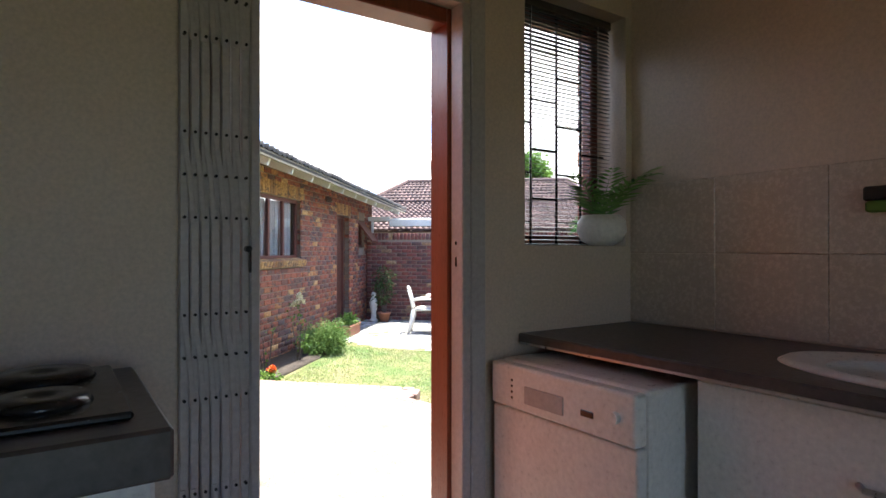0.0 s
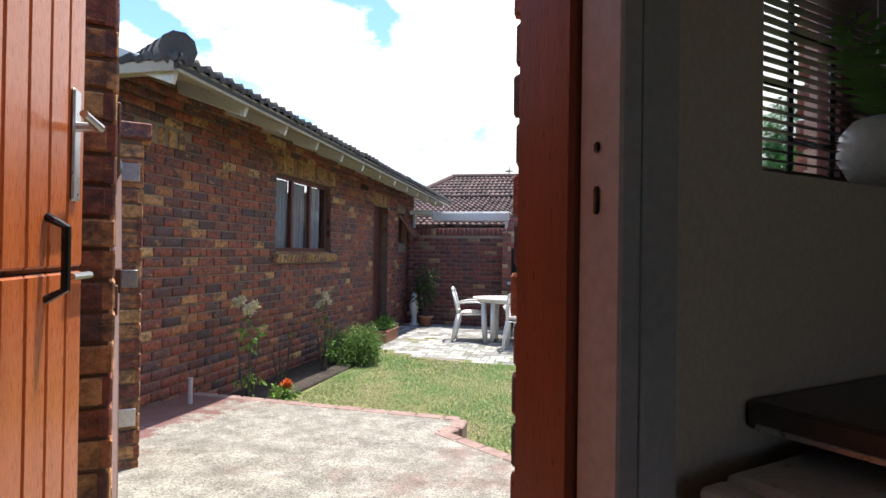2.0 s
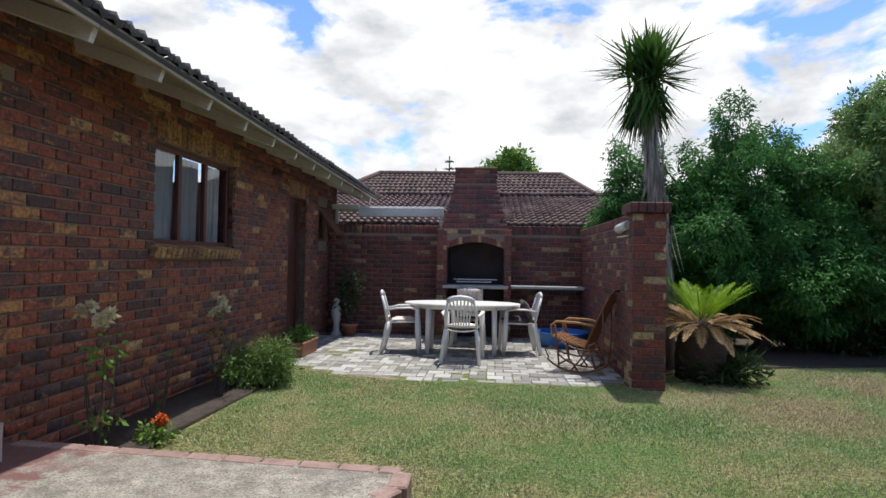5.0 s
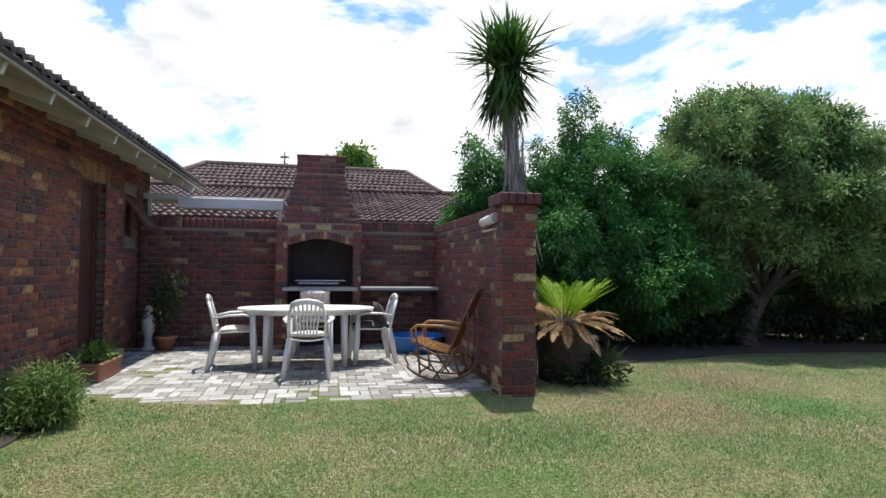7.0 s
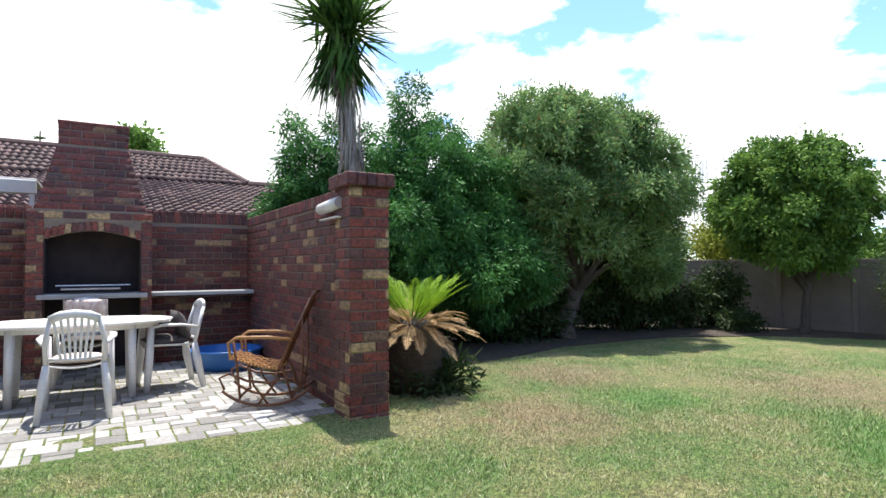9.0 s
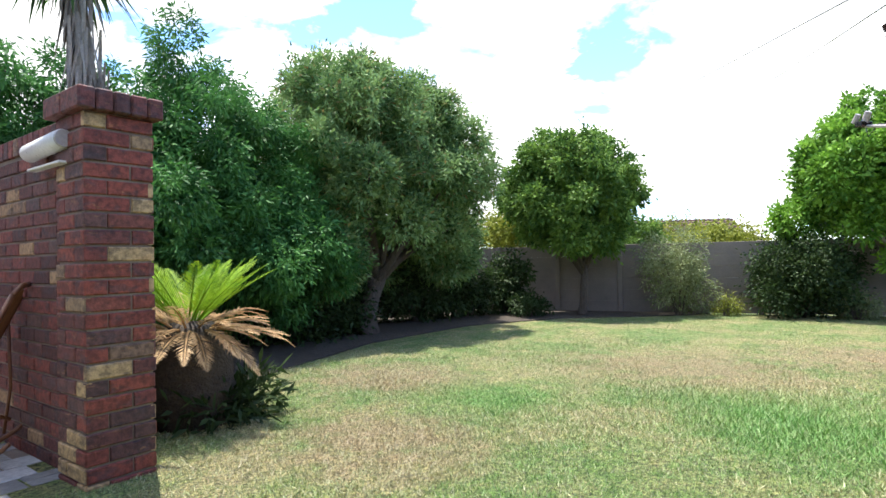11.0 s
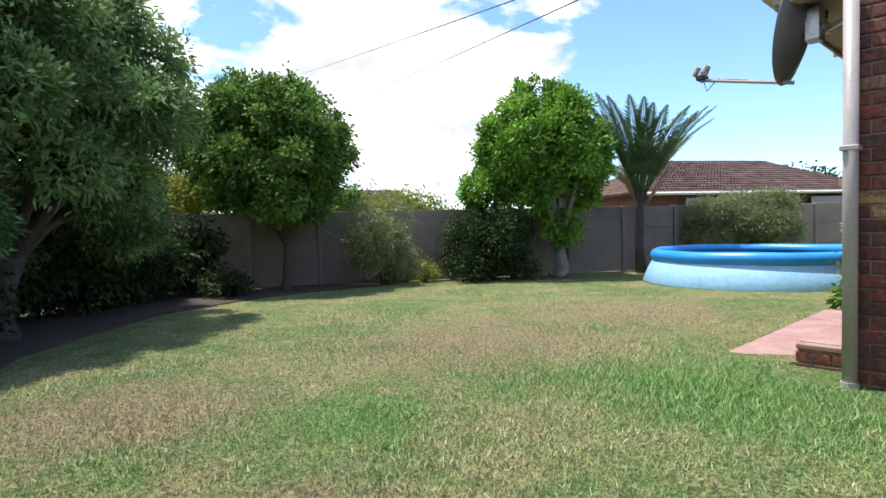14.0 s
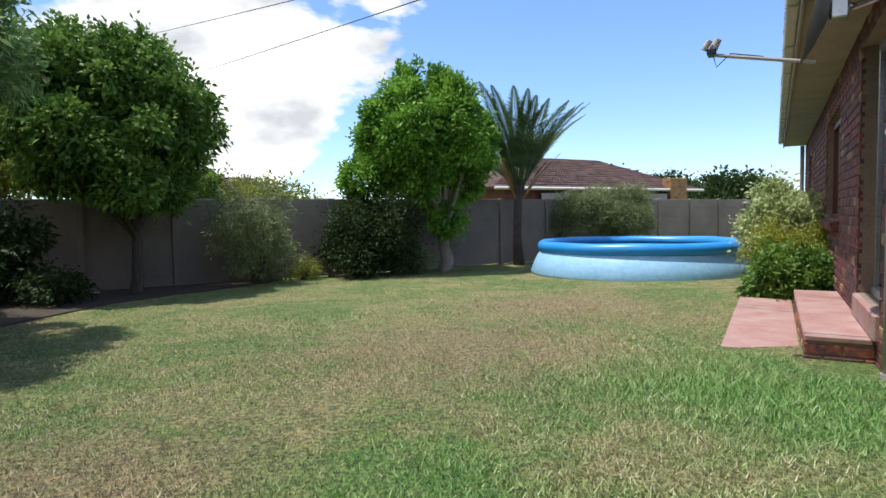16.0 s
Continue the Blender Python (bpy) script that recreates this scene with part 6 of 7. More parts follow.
        part("stem", tube([(c[0] + 0.05 * math.cos(t), c[1] + 0.05 * math.sin(t), gz(c[0], c[1]) - 0.05), (c[0] + 0.25 * r[0] * math.cos(t), c[1] + 0.25 * r[1] * math.sin(t), c[2] * 0.6), (c[0] + 0.6 * r[0] * math.cos(t), c[1] + 0.6 * r[1] * math.sin(t), c[2] + 0.4 * r[2])], [0.02, 0.014, 0.004], 5), M_BARK, root)
    leaf_cloud("foliage", lobes(c, r, 9, sd, 0.5), n_, ln, wd, lf, root, sd, 0.1, 0.35, 0.07 + 0.05 * (r[0] > 0.8))

# plants of the pots and trough
leaf_cloud("foliage", [(0, 0, 0.95, 0.22, 0.16, 0.25), (-0.05, 0, 0.6, 0.16, 0.12, 0.2)], 420, 0.09, 0.035, L_DARK, pt, 41, 0.5, 0.3, 0.05, 6)
leaf_cloud("foliage", [(0, -0.12, 0.28, 0.13, 0.16, 0.09), (0, 0.15, 0.27, 0.12, 0.14, 0.08)], 700, 0.06, 0.03, L_BROAD, tr, 42, 0.1, 0.2, 0.03, 6)


def rose(label, x, y, h, blooms, petal, seed):
    root = thing("rose_bush", label, "rose bush", Matrix.Translation((x, y, 0.1)), "roses along the garage")
    random.seed(seed)
    for k in range(5):
        t = k * 1.3 + seed
        e = (0.11 * math.cos(t), 0.11 * math.sin(t), h * random.uniform(0.55, 0.95))
        part("stem", tube([(0.02 * math.cos(t), 0.02 * math.sin(t), 0), (0.07 * math.cos(t), 0.07 * math.sin(t), h * 0.4), e], [0.009, 0.007, 0.004], 5), M_BARK, root)
    leaf_cloud("foliage", [(0, 0, h * 0.8, 0.09, 0.09, h * 0.17), (0.04, 0, h * 0.32, 0.1, 0.1, h * 0.12)], 110 if blooms else 14, 0.05, 0.03, L_BROAD, root, seed, 0.2, 0.2, 0.035, 5)
    for k in range(blooms):
        c = Vector((random.uniform(-0.1, 0.1), random.uniform(-0.1, 0.1), h * random.uniform(0.92, 1.12)))
        leaf_cloud("bloom", [(*c, 0.03, 0.03, 0.025)], 40, 0.045, 0.04, petal, root, seed * 10 + k, -0.4, 0.1, 0.008, 8)


rose("rose bush with pale cream blooms along the garage", -2.95, 5.7, 0.9, 5, L_ROSE, 3)
rose("rose bush with yellow-cream blooms along the garage", -2.95, 7.4, 0.86, 3, L_ROSE, 4)
rose("thin bare rose bush along the garage", -3.05, 6.55, 0.6, 0, L_ROSE, 6)
fl = thing("orange_flowers", "low orange flowers at the edge of the bed", "flowers", Matrix.Translation((-2.78, 6.1, 0.1)) @ Matrix.Diagonal((0.8, 0.8, 0.8, 1)))
leaf_cloud("foliage", [(0, 0, 0.08, 0.14, 0.14, 0.07)], 300, 0.06, 0.03, L_BROAD, fl, 51, 0.0, 0.2, 0.03, 6)
for k in range(5):
    leaf_cloud("bloom", [(random.uniform(-0.08, 0.08), random.uniform(-0.08, 0.08), random.uniform(0.16, 0.25), 0.03, 0.03, 0.02)], 40, 0.04, 0.035, L_ORANGE, fl, 60 + k, -0.3, 0.1, 0.008, 8)

# yucca behind the pillar
yu = thing("yucca_tree", "tall yucca with a spiky green head and shaggy dry skirt", "yucca")
YT = [(1.92, 9.85, 0.0), (1.88, 9.9, 1.2), (1.82, 9.98, 2.2), (1.7, 10.05, 3.2), (1.64, 10.1, 3.95)]
part("trunk", tube(YT, [0.1, 0.075, 0.06, 0.055, 0.05], 10), M_PALEBARK, yu, soft=True)


def blades(name, centre, count, length, width, lo, hi, material, parent, seed, sag=0.2, spread=0.06):
    rng = np.random.default_rng(seed)
    az = rng.uniform(0, 2 * np.pi, count)
    el = np.radians(rng.uniform(lo, hi, count))
    d = np.stack([np.cos(az) * np.cos(el), np.sin(az) * np.cos(el), np.sin(el)], 1)
    c = np.array(centre) + rng.normal(size=(count, 3)) * spread
    ln = length * rng.uniform(0.8, 1.12, count)[:, None]
    side = np.stack([-np.sin(az), np.cos(az), np.zeros(count)], 1) * width / 2
    up = np.cross(side, d)
    drop = np.array([0, 0, -1.0]) * ln * sag
    p1, p2 = c + d * ln * 0.5 + drop * 0.25, c + d * ln + drop
    v = np.stack([c - side * 0.6, c + side * 0.6, p1 + side + up * 0.3, p1 - side + up * 0.3, p2], 1).reshape(-1, 3)
    o = np.arange(count)[:, None] * 5
    f = np.concatenate([o + np.array([0, 1, 2]), o + np.array([0, 2, 3]), o + np.array([3, 2, 4])])
    ob = new(name, arrays(name, v, f, material))
    ob.parent = parent
    return ob


blades("green_leaves", (1.66, 10.1, 4.05), 260, 0.68, 0.05, -20, 88, L_YUCCA, yu, 71, 0.06, 0.1)
blades("hanging_leaves", (1.66, 10.1, 3.85), 170, 0.72, 0.045, -82, -35, L_YUCCA, yu, 72, 0.05, 0.08)
for k in range(12):
    t = k / 11
    q = Vector(YT[1]).lerp(Vector(YT[2]), min(1, t * 2)) if t < 0.5 else Vector(YT[2]).lerp(Vector(YT[4]), t * 2 - 1)
    blades("dry_skirt", q, 60, 0.55, 0.03, -87, -72, M_PALEBARK, yu, 80 + k, 0.05, 0.05)

# cycad beside the pillar
cy = thing("cycad", "cycad with fresh green fronds over drooping dry brown ones", "cycad", Matrix.Translation((2.12, 9.25, 0.06)))
# stem in soil colour: the fronds' shade is put into its tone
part("stem", lathe(bmesh.new(), [(0.0, 0), (0.3, 0), (0.31, 0.3), (0.27, 0.55), (0.18, 0.72), (0.0, 0.78)], 16), M_SOIL, cy, "scaly stem, coloured dark for the shade under the fronds", True)
random.seed(9)
for i in range(24):
    t = i * 2.4
    part("green_frond", frond(bmesh.new(), (0.06 * math.cos(t), 0.06 * math.sin(t), 0.74), (math.cos(t) * random.uniform(0.35, 1.3), math.sin(t) * random.uniform(0.35, 1.3), 1.0), random.uniform(0.55, 0.72), 0.3, 34, 0.006, 0.14, 1.1, 0.009), L_CYCAD, cy)
for i in range(44):
    t = i * 2.4 + 0.7
    part("dry_frond", frond(bmesh.new(), (0.12 * math.cos(t), 0.12 * math.sin(t), 0.68), (math.cos(t), math.sin(t), random.uniform(0.05, 0.9)), random.uniform(0.42, 0.76), random.uniform(0.5, 1.15), 34, 0.006, 0.12, 1.2, 0.01), L_DRY, cy)
# a few real leaves, filled out with dark ones in place of shade
sh = thing("bush", "leafy ground plants, partly standing in for dark shade under the cycad", "bush", Matrix.Translation((2.2, 9.0, 0.08)))
for k in range(4):
    part("stem", tube([(0.03 * k - 0.05, 0, -0.03), (0.1 * k - 0.15, 0.05 * (k % 2), 0.14)], [0.008, 0.003], 5), M_BARK, sh)
leaf_cloud("foliage", [(0, 0.05, 0.11, 0.3, 0.26, 0.12), (0.28, 0.1, 0.12, 0.22, 0.2, 0.14)], 1000, 0.15, 0.03, L_DARK, sh, 44, 0.0, 0.2, 0.06, 8)

# feather palm by the boundary wall
pm = thing("palm_tree", "feather palm with dusty green fronds by the boundary wall", "palm")
PB = Vector((14.9, 2.75, -0.15))
part("trunk", tube([PB, PB + Vector((0.02, 0.03, 0.7)), PB + Vector((-0.02, 0.02, 1.5)), PB + Vector((0, 0, 2.1))], [0.14, 0.1, 0.1, 0.13], 12), M_BARK, pm, soft=True)
for k in range(8):
    t = k * 0.8
    part("leaf_base", tube([PB + Vector((0.08 * math.cos(t), 0.08 * math.sin(t), 1.7)), PB + Vector((0.22 * math.cos(t), 0.22 * math.sin(t), 2.35))], [0.05, 0.02], 6), M_BARK, pm)
random.seed(4)
for i in range(26):
    t = i * 2.4 + 0.5
    e = 1.1 + 2.6 * ((i * 0.618) % 1)
    part("frond", frond(bmesh.new(), PB + Vector((0.12 * math.cos(t), 0.12 * math.sin(t), 1.9)), (math.cos(t), math.sin(t), e), random.uniform(1.8, 2.2) + 0.16 * e, 0.85, 80, 0.017, 0.42, 1.0, 0.024), L_PALM, pm)
for i in range(9):
    t = i * 2.1
    part("dry_frond", frond(bmesh.new(), PB + Vector((0.12 * math.cos(t), 0.12 * math.sin(t), 1.6)), (math.cos(t), math.sin(t), random.uniform(1.4, 2.4)), random.uniform(1.0, 1.4), 0.5, 26, 0.007, 0.22, 1.2, 0.024), L_DRY, pm, "dry brown frond")

# far trees
for label, c, r, n_, lf, sd in (("distant dark tree belt beyond the houses", (60, -32, 2.3), (4, 9, 3.0), 40000, L_DARK, 91), ("distant tree beyond the wing", (40, -27, 1.6), (3, 3, 1.7), 20000, L_DARK, 92), ("green treetop behind the neighbouring roof", (0.2, 27, 4.9), (1.05, 0.9, 1.0), 7000, L_BROAD, 93), ("distant dark tree belt beyond the houses", (62, -16, 1.4), (4, 9, 2.2), 34000, L_DARK, 94)):
    root = thing("tree", label, "tree")
    part("trunk", tube([(c[0], c[1], 0), (c[0], c[1], c[2])], [0.3, 0.15], 8), M_BARK, root)
    leaf_cloud("crown", lobes(c, r, 12, sd, 0.45), n_, *((0.42, 0.26) if r[0] > 2 else (0.22, 0.14)), lf, root, sd, 0.1, 0.5, 0.4 if r[0] > 2 else 0.14)
for x, y, h in ((-3.0, 36, 7.6), (-4.2, 40, 7.5)):
    pi = thing("norfolk_pine", "distant tiered conifer above the roofs", "tree")
    part("trunk", tube([(x, y, 0), (x, y, h)], [0.2, 0.03], 6), M_BARK, pi)
    for k in range(6):
        blades("tier", (x, y, h - 0.35 - 0.42 * k), 16, 0.35 + 0.13 * k, 0.16, -5, 12, L_DARK, pi, 100 + k, 0.0, 0.02)

# grass blades over the lawn
rng = np.random.default_rng(2)
N = 800000
gx = rng.uniform(-2.7, 13.5, N * 2)
gy = rng.uniform(3.0, 12.5, N * 2)
near = np.exp(-((gx - 2.0) ** 2 / 18 + (gy - 7.5) ** 2 / 12)) + 0.12 > rng.random(N * 2)
a_, b_ = gx * HOUSE[0][0] + gy * HOUSE[1][0], gx * HOUSE[0][1] + gy * HOUSE[1][1]
ok = near & ~((gx < 1.2) & (gy > np.interp(gx, (-3.3, -2.7, -2.1, -1.1, 0.1, 1.1), (9.06, 8.98, 8.72, 8.5, 8.5, 8.56)) - 0.02)) & ~((gx < -2.76) & (gy < 9)) & ~((gy < 5.25) & (gx < -0.9)) & ~((gy < 4.95 - 0.77 * (gx + 1.0)) & (gx < 1.8)) & ~((a_ < 7.6) & (b_ < 0.7) & (gx > 1.5) & (a_ < 7.0)) & ~((a_ > 6.5) & (a_ < 7.56) & (b_ < 0.2) & (b_ > -3.05)) & ~((gy > 10.2 + 0.1 * gx) & (gx > 2) & (gx < 9)) & (np.hypot(gx - 12.0, gy - 1.4) > 2.15)
gx, gy = gx[ok], gy[ok]
cnt = len(gx)
gzv = np.clip(0.1 - 0.02 * (gx - 1.5), -0.15, 0.1) - 0.008
h = rng.uniform(0.01, 0.034, cnt) * (1 + 1.1 * np.exp(-((gx - 4.6) ** 2 + (gy - 5.6) ** 2) / 0.8))
az = rng.uniform(0, 2 * np.pi, cnt)
w = rng.uniform(0.0016, 0.0044, cnt)
lean = rng.normal(size=(cnt, 2)) * 0.6 * h[:, None]
v = np.zeros((cnt, 3, 3))
v[:, 0] = np.stack([gx - w * np.cos(az), gy - w * np.sin(az), gzv], 1)
v[:, 1] = np.stack([gx + w * np.cos(az), gy + w * np.sin(az), gzv], 1)
v[:, 2] = np.stack([gx + lean[:, 0], gy + lean[:, 1], gzv + h], 1)
tagged(new("grass", arrays("grass", v.reshape(-1, 3), np.arange(cnt * 3).reshape(-1, 3), M_BLADE)), "short mown grass, half green and half straw-dry", "grass", "", "stuff")

# ---- bricks and pavers, last ----
BL, BH, BC = 0.222, 0.073, 0.085


def brick_block(l, h, d, e=0.006):
    """A face brick: front at y = 0, body to +y, worn chamfered front edges."""
    v = [(-l / 2, d, -h / 2), (l / 2, d, -h / 2), (l / 2, d, h / 2), (-l / 2, d, h / 2),
         (-l / 2, e, -h / 2), (l / 2, e, -h / 2), (l / 2, e, h / 2), (-l / 2, e, h / 2),
         (-l / 2 + e, 0, -h / 2 + e), (l / 2 - e, 0, -h / 2 + e), (l / 2 - e, 0, h / 2 - e), (-l / 2 + e, 0, h / 2 - e)]
    f = [(8, 9, 10, 11)]
    for i in range(4):
        j = (i + 1) % 4
        f += [(4 + i, 4 + j, 8 + j, 8 + i), (i, j, 4 + j, 4 + i)]
    return v, f


BV, BF = brick_block(BL, BH, 0.03)
_me = bpy.data.meshes.new("brick")
_me.from_pydata(BV, [], BF)
BRICK_MESH = {}
for _m in (M_BRICK, M_RED, M_CORNER, M_BUFF, M_PIER):
    k = _me.copy()
    k.materials.append(_m)
    BRICK_MESH[_m.name] = k


def lay(parent, frame_m, spots, single, joined, near):
    """spots: (u, z, length, height, tilt) on the face y = 0 of frame_m (world). Those in near become parts, the rest one mesh."""
    inv = parent.matrix_world.inverted()
    rv, rf = [], []
    made = 0
    for u, z, ln, ht, tilt in spots:
        m = frame_m @ Matrix.Translation((u, random.uniform(-0.003, 0.003), z)) @ Matrix.Rotation(tilt + random.uniform(-0.006, 0.006), 4, "Y") @ Matrix.Diagonal((ln / BL, 1, ht / BH, 1))
        if near(u, z) and made < 300:
            made += 1
            ob = new("brick", BRICK_MESH[single.name])
            ob.parent = parent
            ob.matrix_local = inv @ m
        else:
            o = len(rv)
            rv += [(inv @ m @ Vector(p))[:] for p in BV]
            rf += [tuple(o + i for i in f) for f in BF]
    if rv:
        ob = new("brickwork", arrays("brickwork", rv, rf, joined))
        ob.parent = parent
        ob["kind"] = "stuff"


def bond(L, z0, z1, holes=(), pad=0.005):
    """Running bond between u = 0 and L, cut at openings."""
    out, k = [], 0
    z = z0
    while z + BH <= z1 + 0.01:
        cuts = [(0.0, L)]
        for h in holes:
            if z + BH > h[2] + 0.01 and z < h[3] - 0.01:
                nxt = []
                for a, b in cuts:
                    if h[0] > a:
                        nxt.append((a, min(b, h[0])))
                    if h[1] < b:
                        nxt.append((max(a, h[1]), b))
                cuts = [c for c in nxt if c[1] - c[0] > 0.02]
        off = 0.0 if k % 2 else -BL / 2 - pad
        for a, b in cuts:
            u = off + math.floor((a - off) / (BL + 0.011)) * (BL + 0.011)
            while u < b:
                s, e = max(u, a), min(u + BL, b)
                if e - s > 0.025:
                    out.append(((s + e) / 2, z + BH / 2, e - s, BH, 0.0))
                u += BL + 0.011
        z += BC
        k += 1
    return out


random.seed(77)
# garage front: courses, soldier lintel and rowlock sill
holes = [(2.91, 4.49, 1.44, 2.7), (6.27, 7.1, 0.28, 2.61), (7.75, 8.25, 1.65, 2.46)]
spots = bond(8.85, 0.06, 2.97, [(-1, 0.362, -1, 4)] + holes)
soldiers = []
for u0, u1, z in ((2.83, 4.6, 2.6), (6.2, 7.17, 2.5)):
    k = round((u1 - u0) / 0.085)
    spots = [s for s in spots if not (u0 - 0.02 < s[0] < u1 + 0.02 and abs(s[1] - z) < 0.12)]
    soldiers += [(u0 + (i + 0.5) * (u1 - u0) / k, z, 0.215, 0.074, math.pi / 2) for i in range(k)]
for k in range(4):
    soldiers.append((0.882 + k * 0.125, 2.505, 0.15, 0.08, math.pi / 2))
FG = GARAGE @ Matrix.Translation((0, -0.012, 0))
spots = [q for q in spots if not (0.78 < q[0] < 1.34 and abs(q[1] - 2.505) < 0.1)]
lay(garage_wall, FG, spots, M_BRICK, M_BRICKS, lambda u, z: 1.3 < u < 4.6 and z > 0.9)
lay(garage_wall, FG, soldiers, M_BUFF, M_BUFFS, lambda u, z: True)
sill = thing("brick_sill", "sloping rowlock brick sill under the garage window", "window sill", GARAGE, kind="structure")
for i in range(19):
    part("sill_brick", boxed(-0.037, 0.037, -0.09, 0.1, -0.1, 0.0, 0.006, Matrix.Translation((2.88 + i * 0.0905, 0, 1.548)) @ Matrix.Rotation(radians(14), 4, "X")), M_BUFF, sill)
lay(garage_gable, GARAGE_END @ Matrix.Translation((0, -0.012, 0)), bond(5.0, 0.06, 2.97), M_BRICK, M_BRICKS, lambda u, z: u > 3.6 and z > 1.2)
# reveals of the openings
for u, s in ((4.49, 1), (7.1, 1)):
    rm = GARAGE @ Matrix.Translation((u + 0.002, 0.1, 0)) @ Matrix.Rotation(math.pi / 2 * s, 4, "Z") @ Matrix.Translation((-0.1, 0, 0))
    z0, z1 = (1.6, 2.46) if u < 5 else (0.32, 2.39)
    lay(garage_wall, rm, [(0.05, z0 + BC * (i + 0.5), 0.1, BH, 0) for i in range(int((z1 - z0) / BC))], M_BRICK, M_BRICKS, lambda u, z: False)

# patio walls
FB = Matrix.Translation((-3.36, PW, 0))
lay(bpy.data.objects["patio_back_wall"], FB, bond(4.53, 0.1, 1.93) + [(0.05 + i * 0.085, 2.0, 0.15, 0.074, math.pi / 2) for i in range(53)], M_RED, M_REDS, lambda u, z: u > 3.1)
FS = Matrix.Translation((1.158, 12.4, 0)) @ Matrix.Rotation(-math.pi / 2, 4, "Z")
side_wall = bpy.data.objects["patio_side_wall"]
lay(side_wall, FS, bond(3.68, 0.1, 1.87), M_RED, M_REDS, lambda u, z: u > 0.7)
cope = thing("wall_coping", "brick-on-edge coping of the patio side wall", "coping", kind="structure")
for i in range(42):
    part("coping_brick", boxed(1.15, 1.39, 0, 0.074, 1.9, 2.012, 0.006, Matrix.Translation((0, 8.8 + i * 0.0855, 0))), M_RED, cope)
pillar = solid("patio_pillar", boxed(1.122, 1.448, 8.442, 8.768, -0.1, 2.0), M_MORTAR, "square dark red brick pillar with buff bricks at the patio corner", "pillar")
PF = [Matrix.Translation((1.11, 8.43, 0)), Matrix.Translation((1.46, 8.43, 0)) @ Matrix.Rotation(math.pi / 2, 4, "Z"), Matrix.Translation((1.46, 8.78, 0)) @ Matrix.Rotation(math.pi, 4, "Z"), Matrix.Translation((1.11, 8.78, 0)) @ Matrix.Rotation(-math.pi / 2, 4, "Z")]
for k, m in enumerate(PF):
    spots = []
    for c in range(23):
        z = 0.05 + c * BC + BH / 2
        if (c + k) % 2:
            spots += [(0.113, z, 0.222, BH, 0), (0.29, z, 0.112, BH, 0)]
        else:
            spots += [(0.055, z, 0.106, BH, 0), (0.23, z, 0.232, BH, 0)]
    lay(pillar, m, spots, M_CORNER, M_REDS, lambda u, z: True)
for i in range(5):
    part("cap_brick", boxed(1.07 + i * 0.086, 1.07 + i * 0.086 + 0.08, 8.38, 8.6, 2.0, 2.11, 0.008), M_RED, pillar)
    part("cap_brick", boxed(1.07 + i * 0.086, 1.07 + i * 0.086 + 0.08, 8.606, 8.83, 2.0, 2.11, 0.008), M_RED, pillar)

# braai front, arch and chimney
FBR = Matrix.Translation((0, BY, 0))
spots = []
for c in range(22):
    z = 0.1 + c * BC + BH / 2
    for x0, x1 in ((BX0, -1.16), (-0.19, BX1)):
        w_ = x1 - x0
        spots += [((x0 + x1) / 2, z, w_ - 0.004, BH, 0)] if c % 2 else [(x0 + w_ * 0.3, z, w_ * 0.56, BH, 0), (x0 + w_ * 0.81, z, w_ * 0.34, BH, 0)]
for i in range(15):
    f = (i + 0.5) / 15
    x = -1.16 + 0.97 * f
    spots.append((x, 1.72 + 0.1 * math.sin(math.pi * f), 0.105, 0.058, math.pi / 2 - 0.35 * (0.5 - f) * -2 * 0.6))
spots += [(x, z, ln, h_, t_) for x, z, ln, h_, t_ in [(BX0 + u, zz, l_, h2, t2) for u, zz, l_, h2, t2 in bond(BX1 - BX0, 1.905, 2.0)]]
lay(braai, FBR, spots, M_CORNER, M_REDS, lambda u, z: True)
tilt = math.atan2(0.14, 0.78)
spots = []
for c in range(9):
    z = 0.01 + c * BC
    f = z / 0.8
    half = 0.555 - 0.205 * f
    k = max(3, round(2 * half / 0.233))
    for i in range(k + (c % 2)):
        s_, e_ = -half + (i - 0.5 * (c % 2)) * 2 * half / k, -half + (i + 1 - 0.5 * (c % 2)) * 2 * half / k
        s_, e_ = max(s_, -half), min(e_, half)
        if e_ - s_ > 0.03:
            spots.append(((s_ + e_) / 2, z + BH / 2, e_ - s_ - 0.01, BH, 0))
lay(braai, Matrix.Translation((-0.695, BY + 0.008, 2.0)) @ Matrix.Rotation(-tilt, 4, "X"), spots, M_RED, M_REDS, lambda u, z: False)
for s in (-1, 1):
    side_t = math.atan2(0.205, 0.78)
    m = Matrix.Translation((-0.695 + s * 0.565, 0, 2.0)) @ Matrix.Rotation(-s * side_t, 4, "Y") @ Matrix.Rotation(s * math.pi / 2, 4, "Z")
    spots = [(s * (BY + 0.06 + 0.16 * (c / 9) + 0.12 + 0.24 * i), 0.01 + c * BC + BH / 2, 0.225, BH, 0) for c in range(9) for i in range(3) if BY + 0.18 + 0.16 * c / 9 + 0.24 * i < PW + 0.15]
    lay(braai, m, spots, M_RED, M_REDS, lambda u, z: False)
lay(braai, Matrix.Translation((-1.045, BY + 0.15, 2.785)), bond(0.71, 0.0, 0.25), M_RED, M_REDS, lambda u, z: False)
for s, x in ((-1, -1.05), (1, -0.33)):
    m = Matrix.Translation((x, BY + 0.15 if s > 0 else PW + 0.21, 2.785)) @ Matrix.Rotation(s * math.pi / 2, 4, "Z")
    lay(braai, m, bond(0.57, 0.0, 0.25), M_RED, M_REDS, lambda u, z: False)
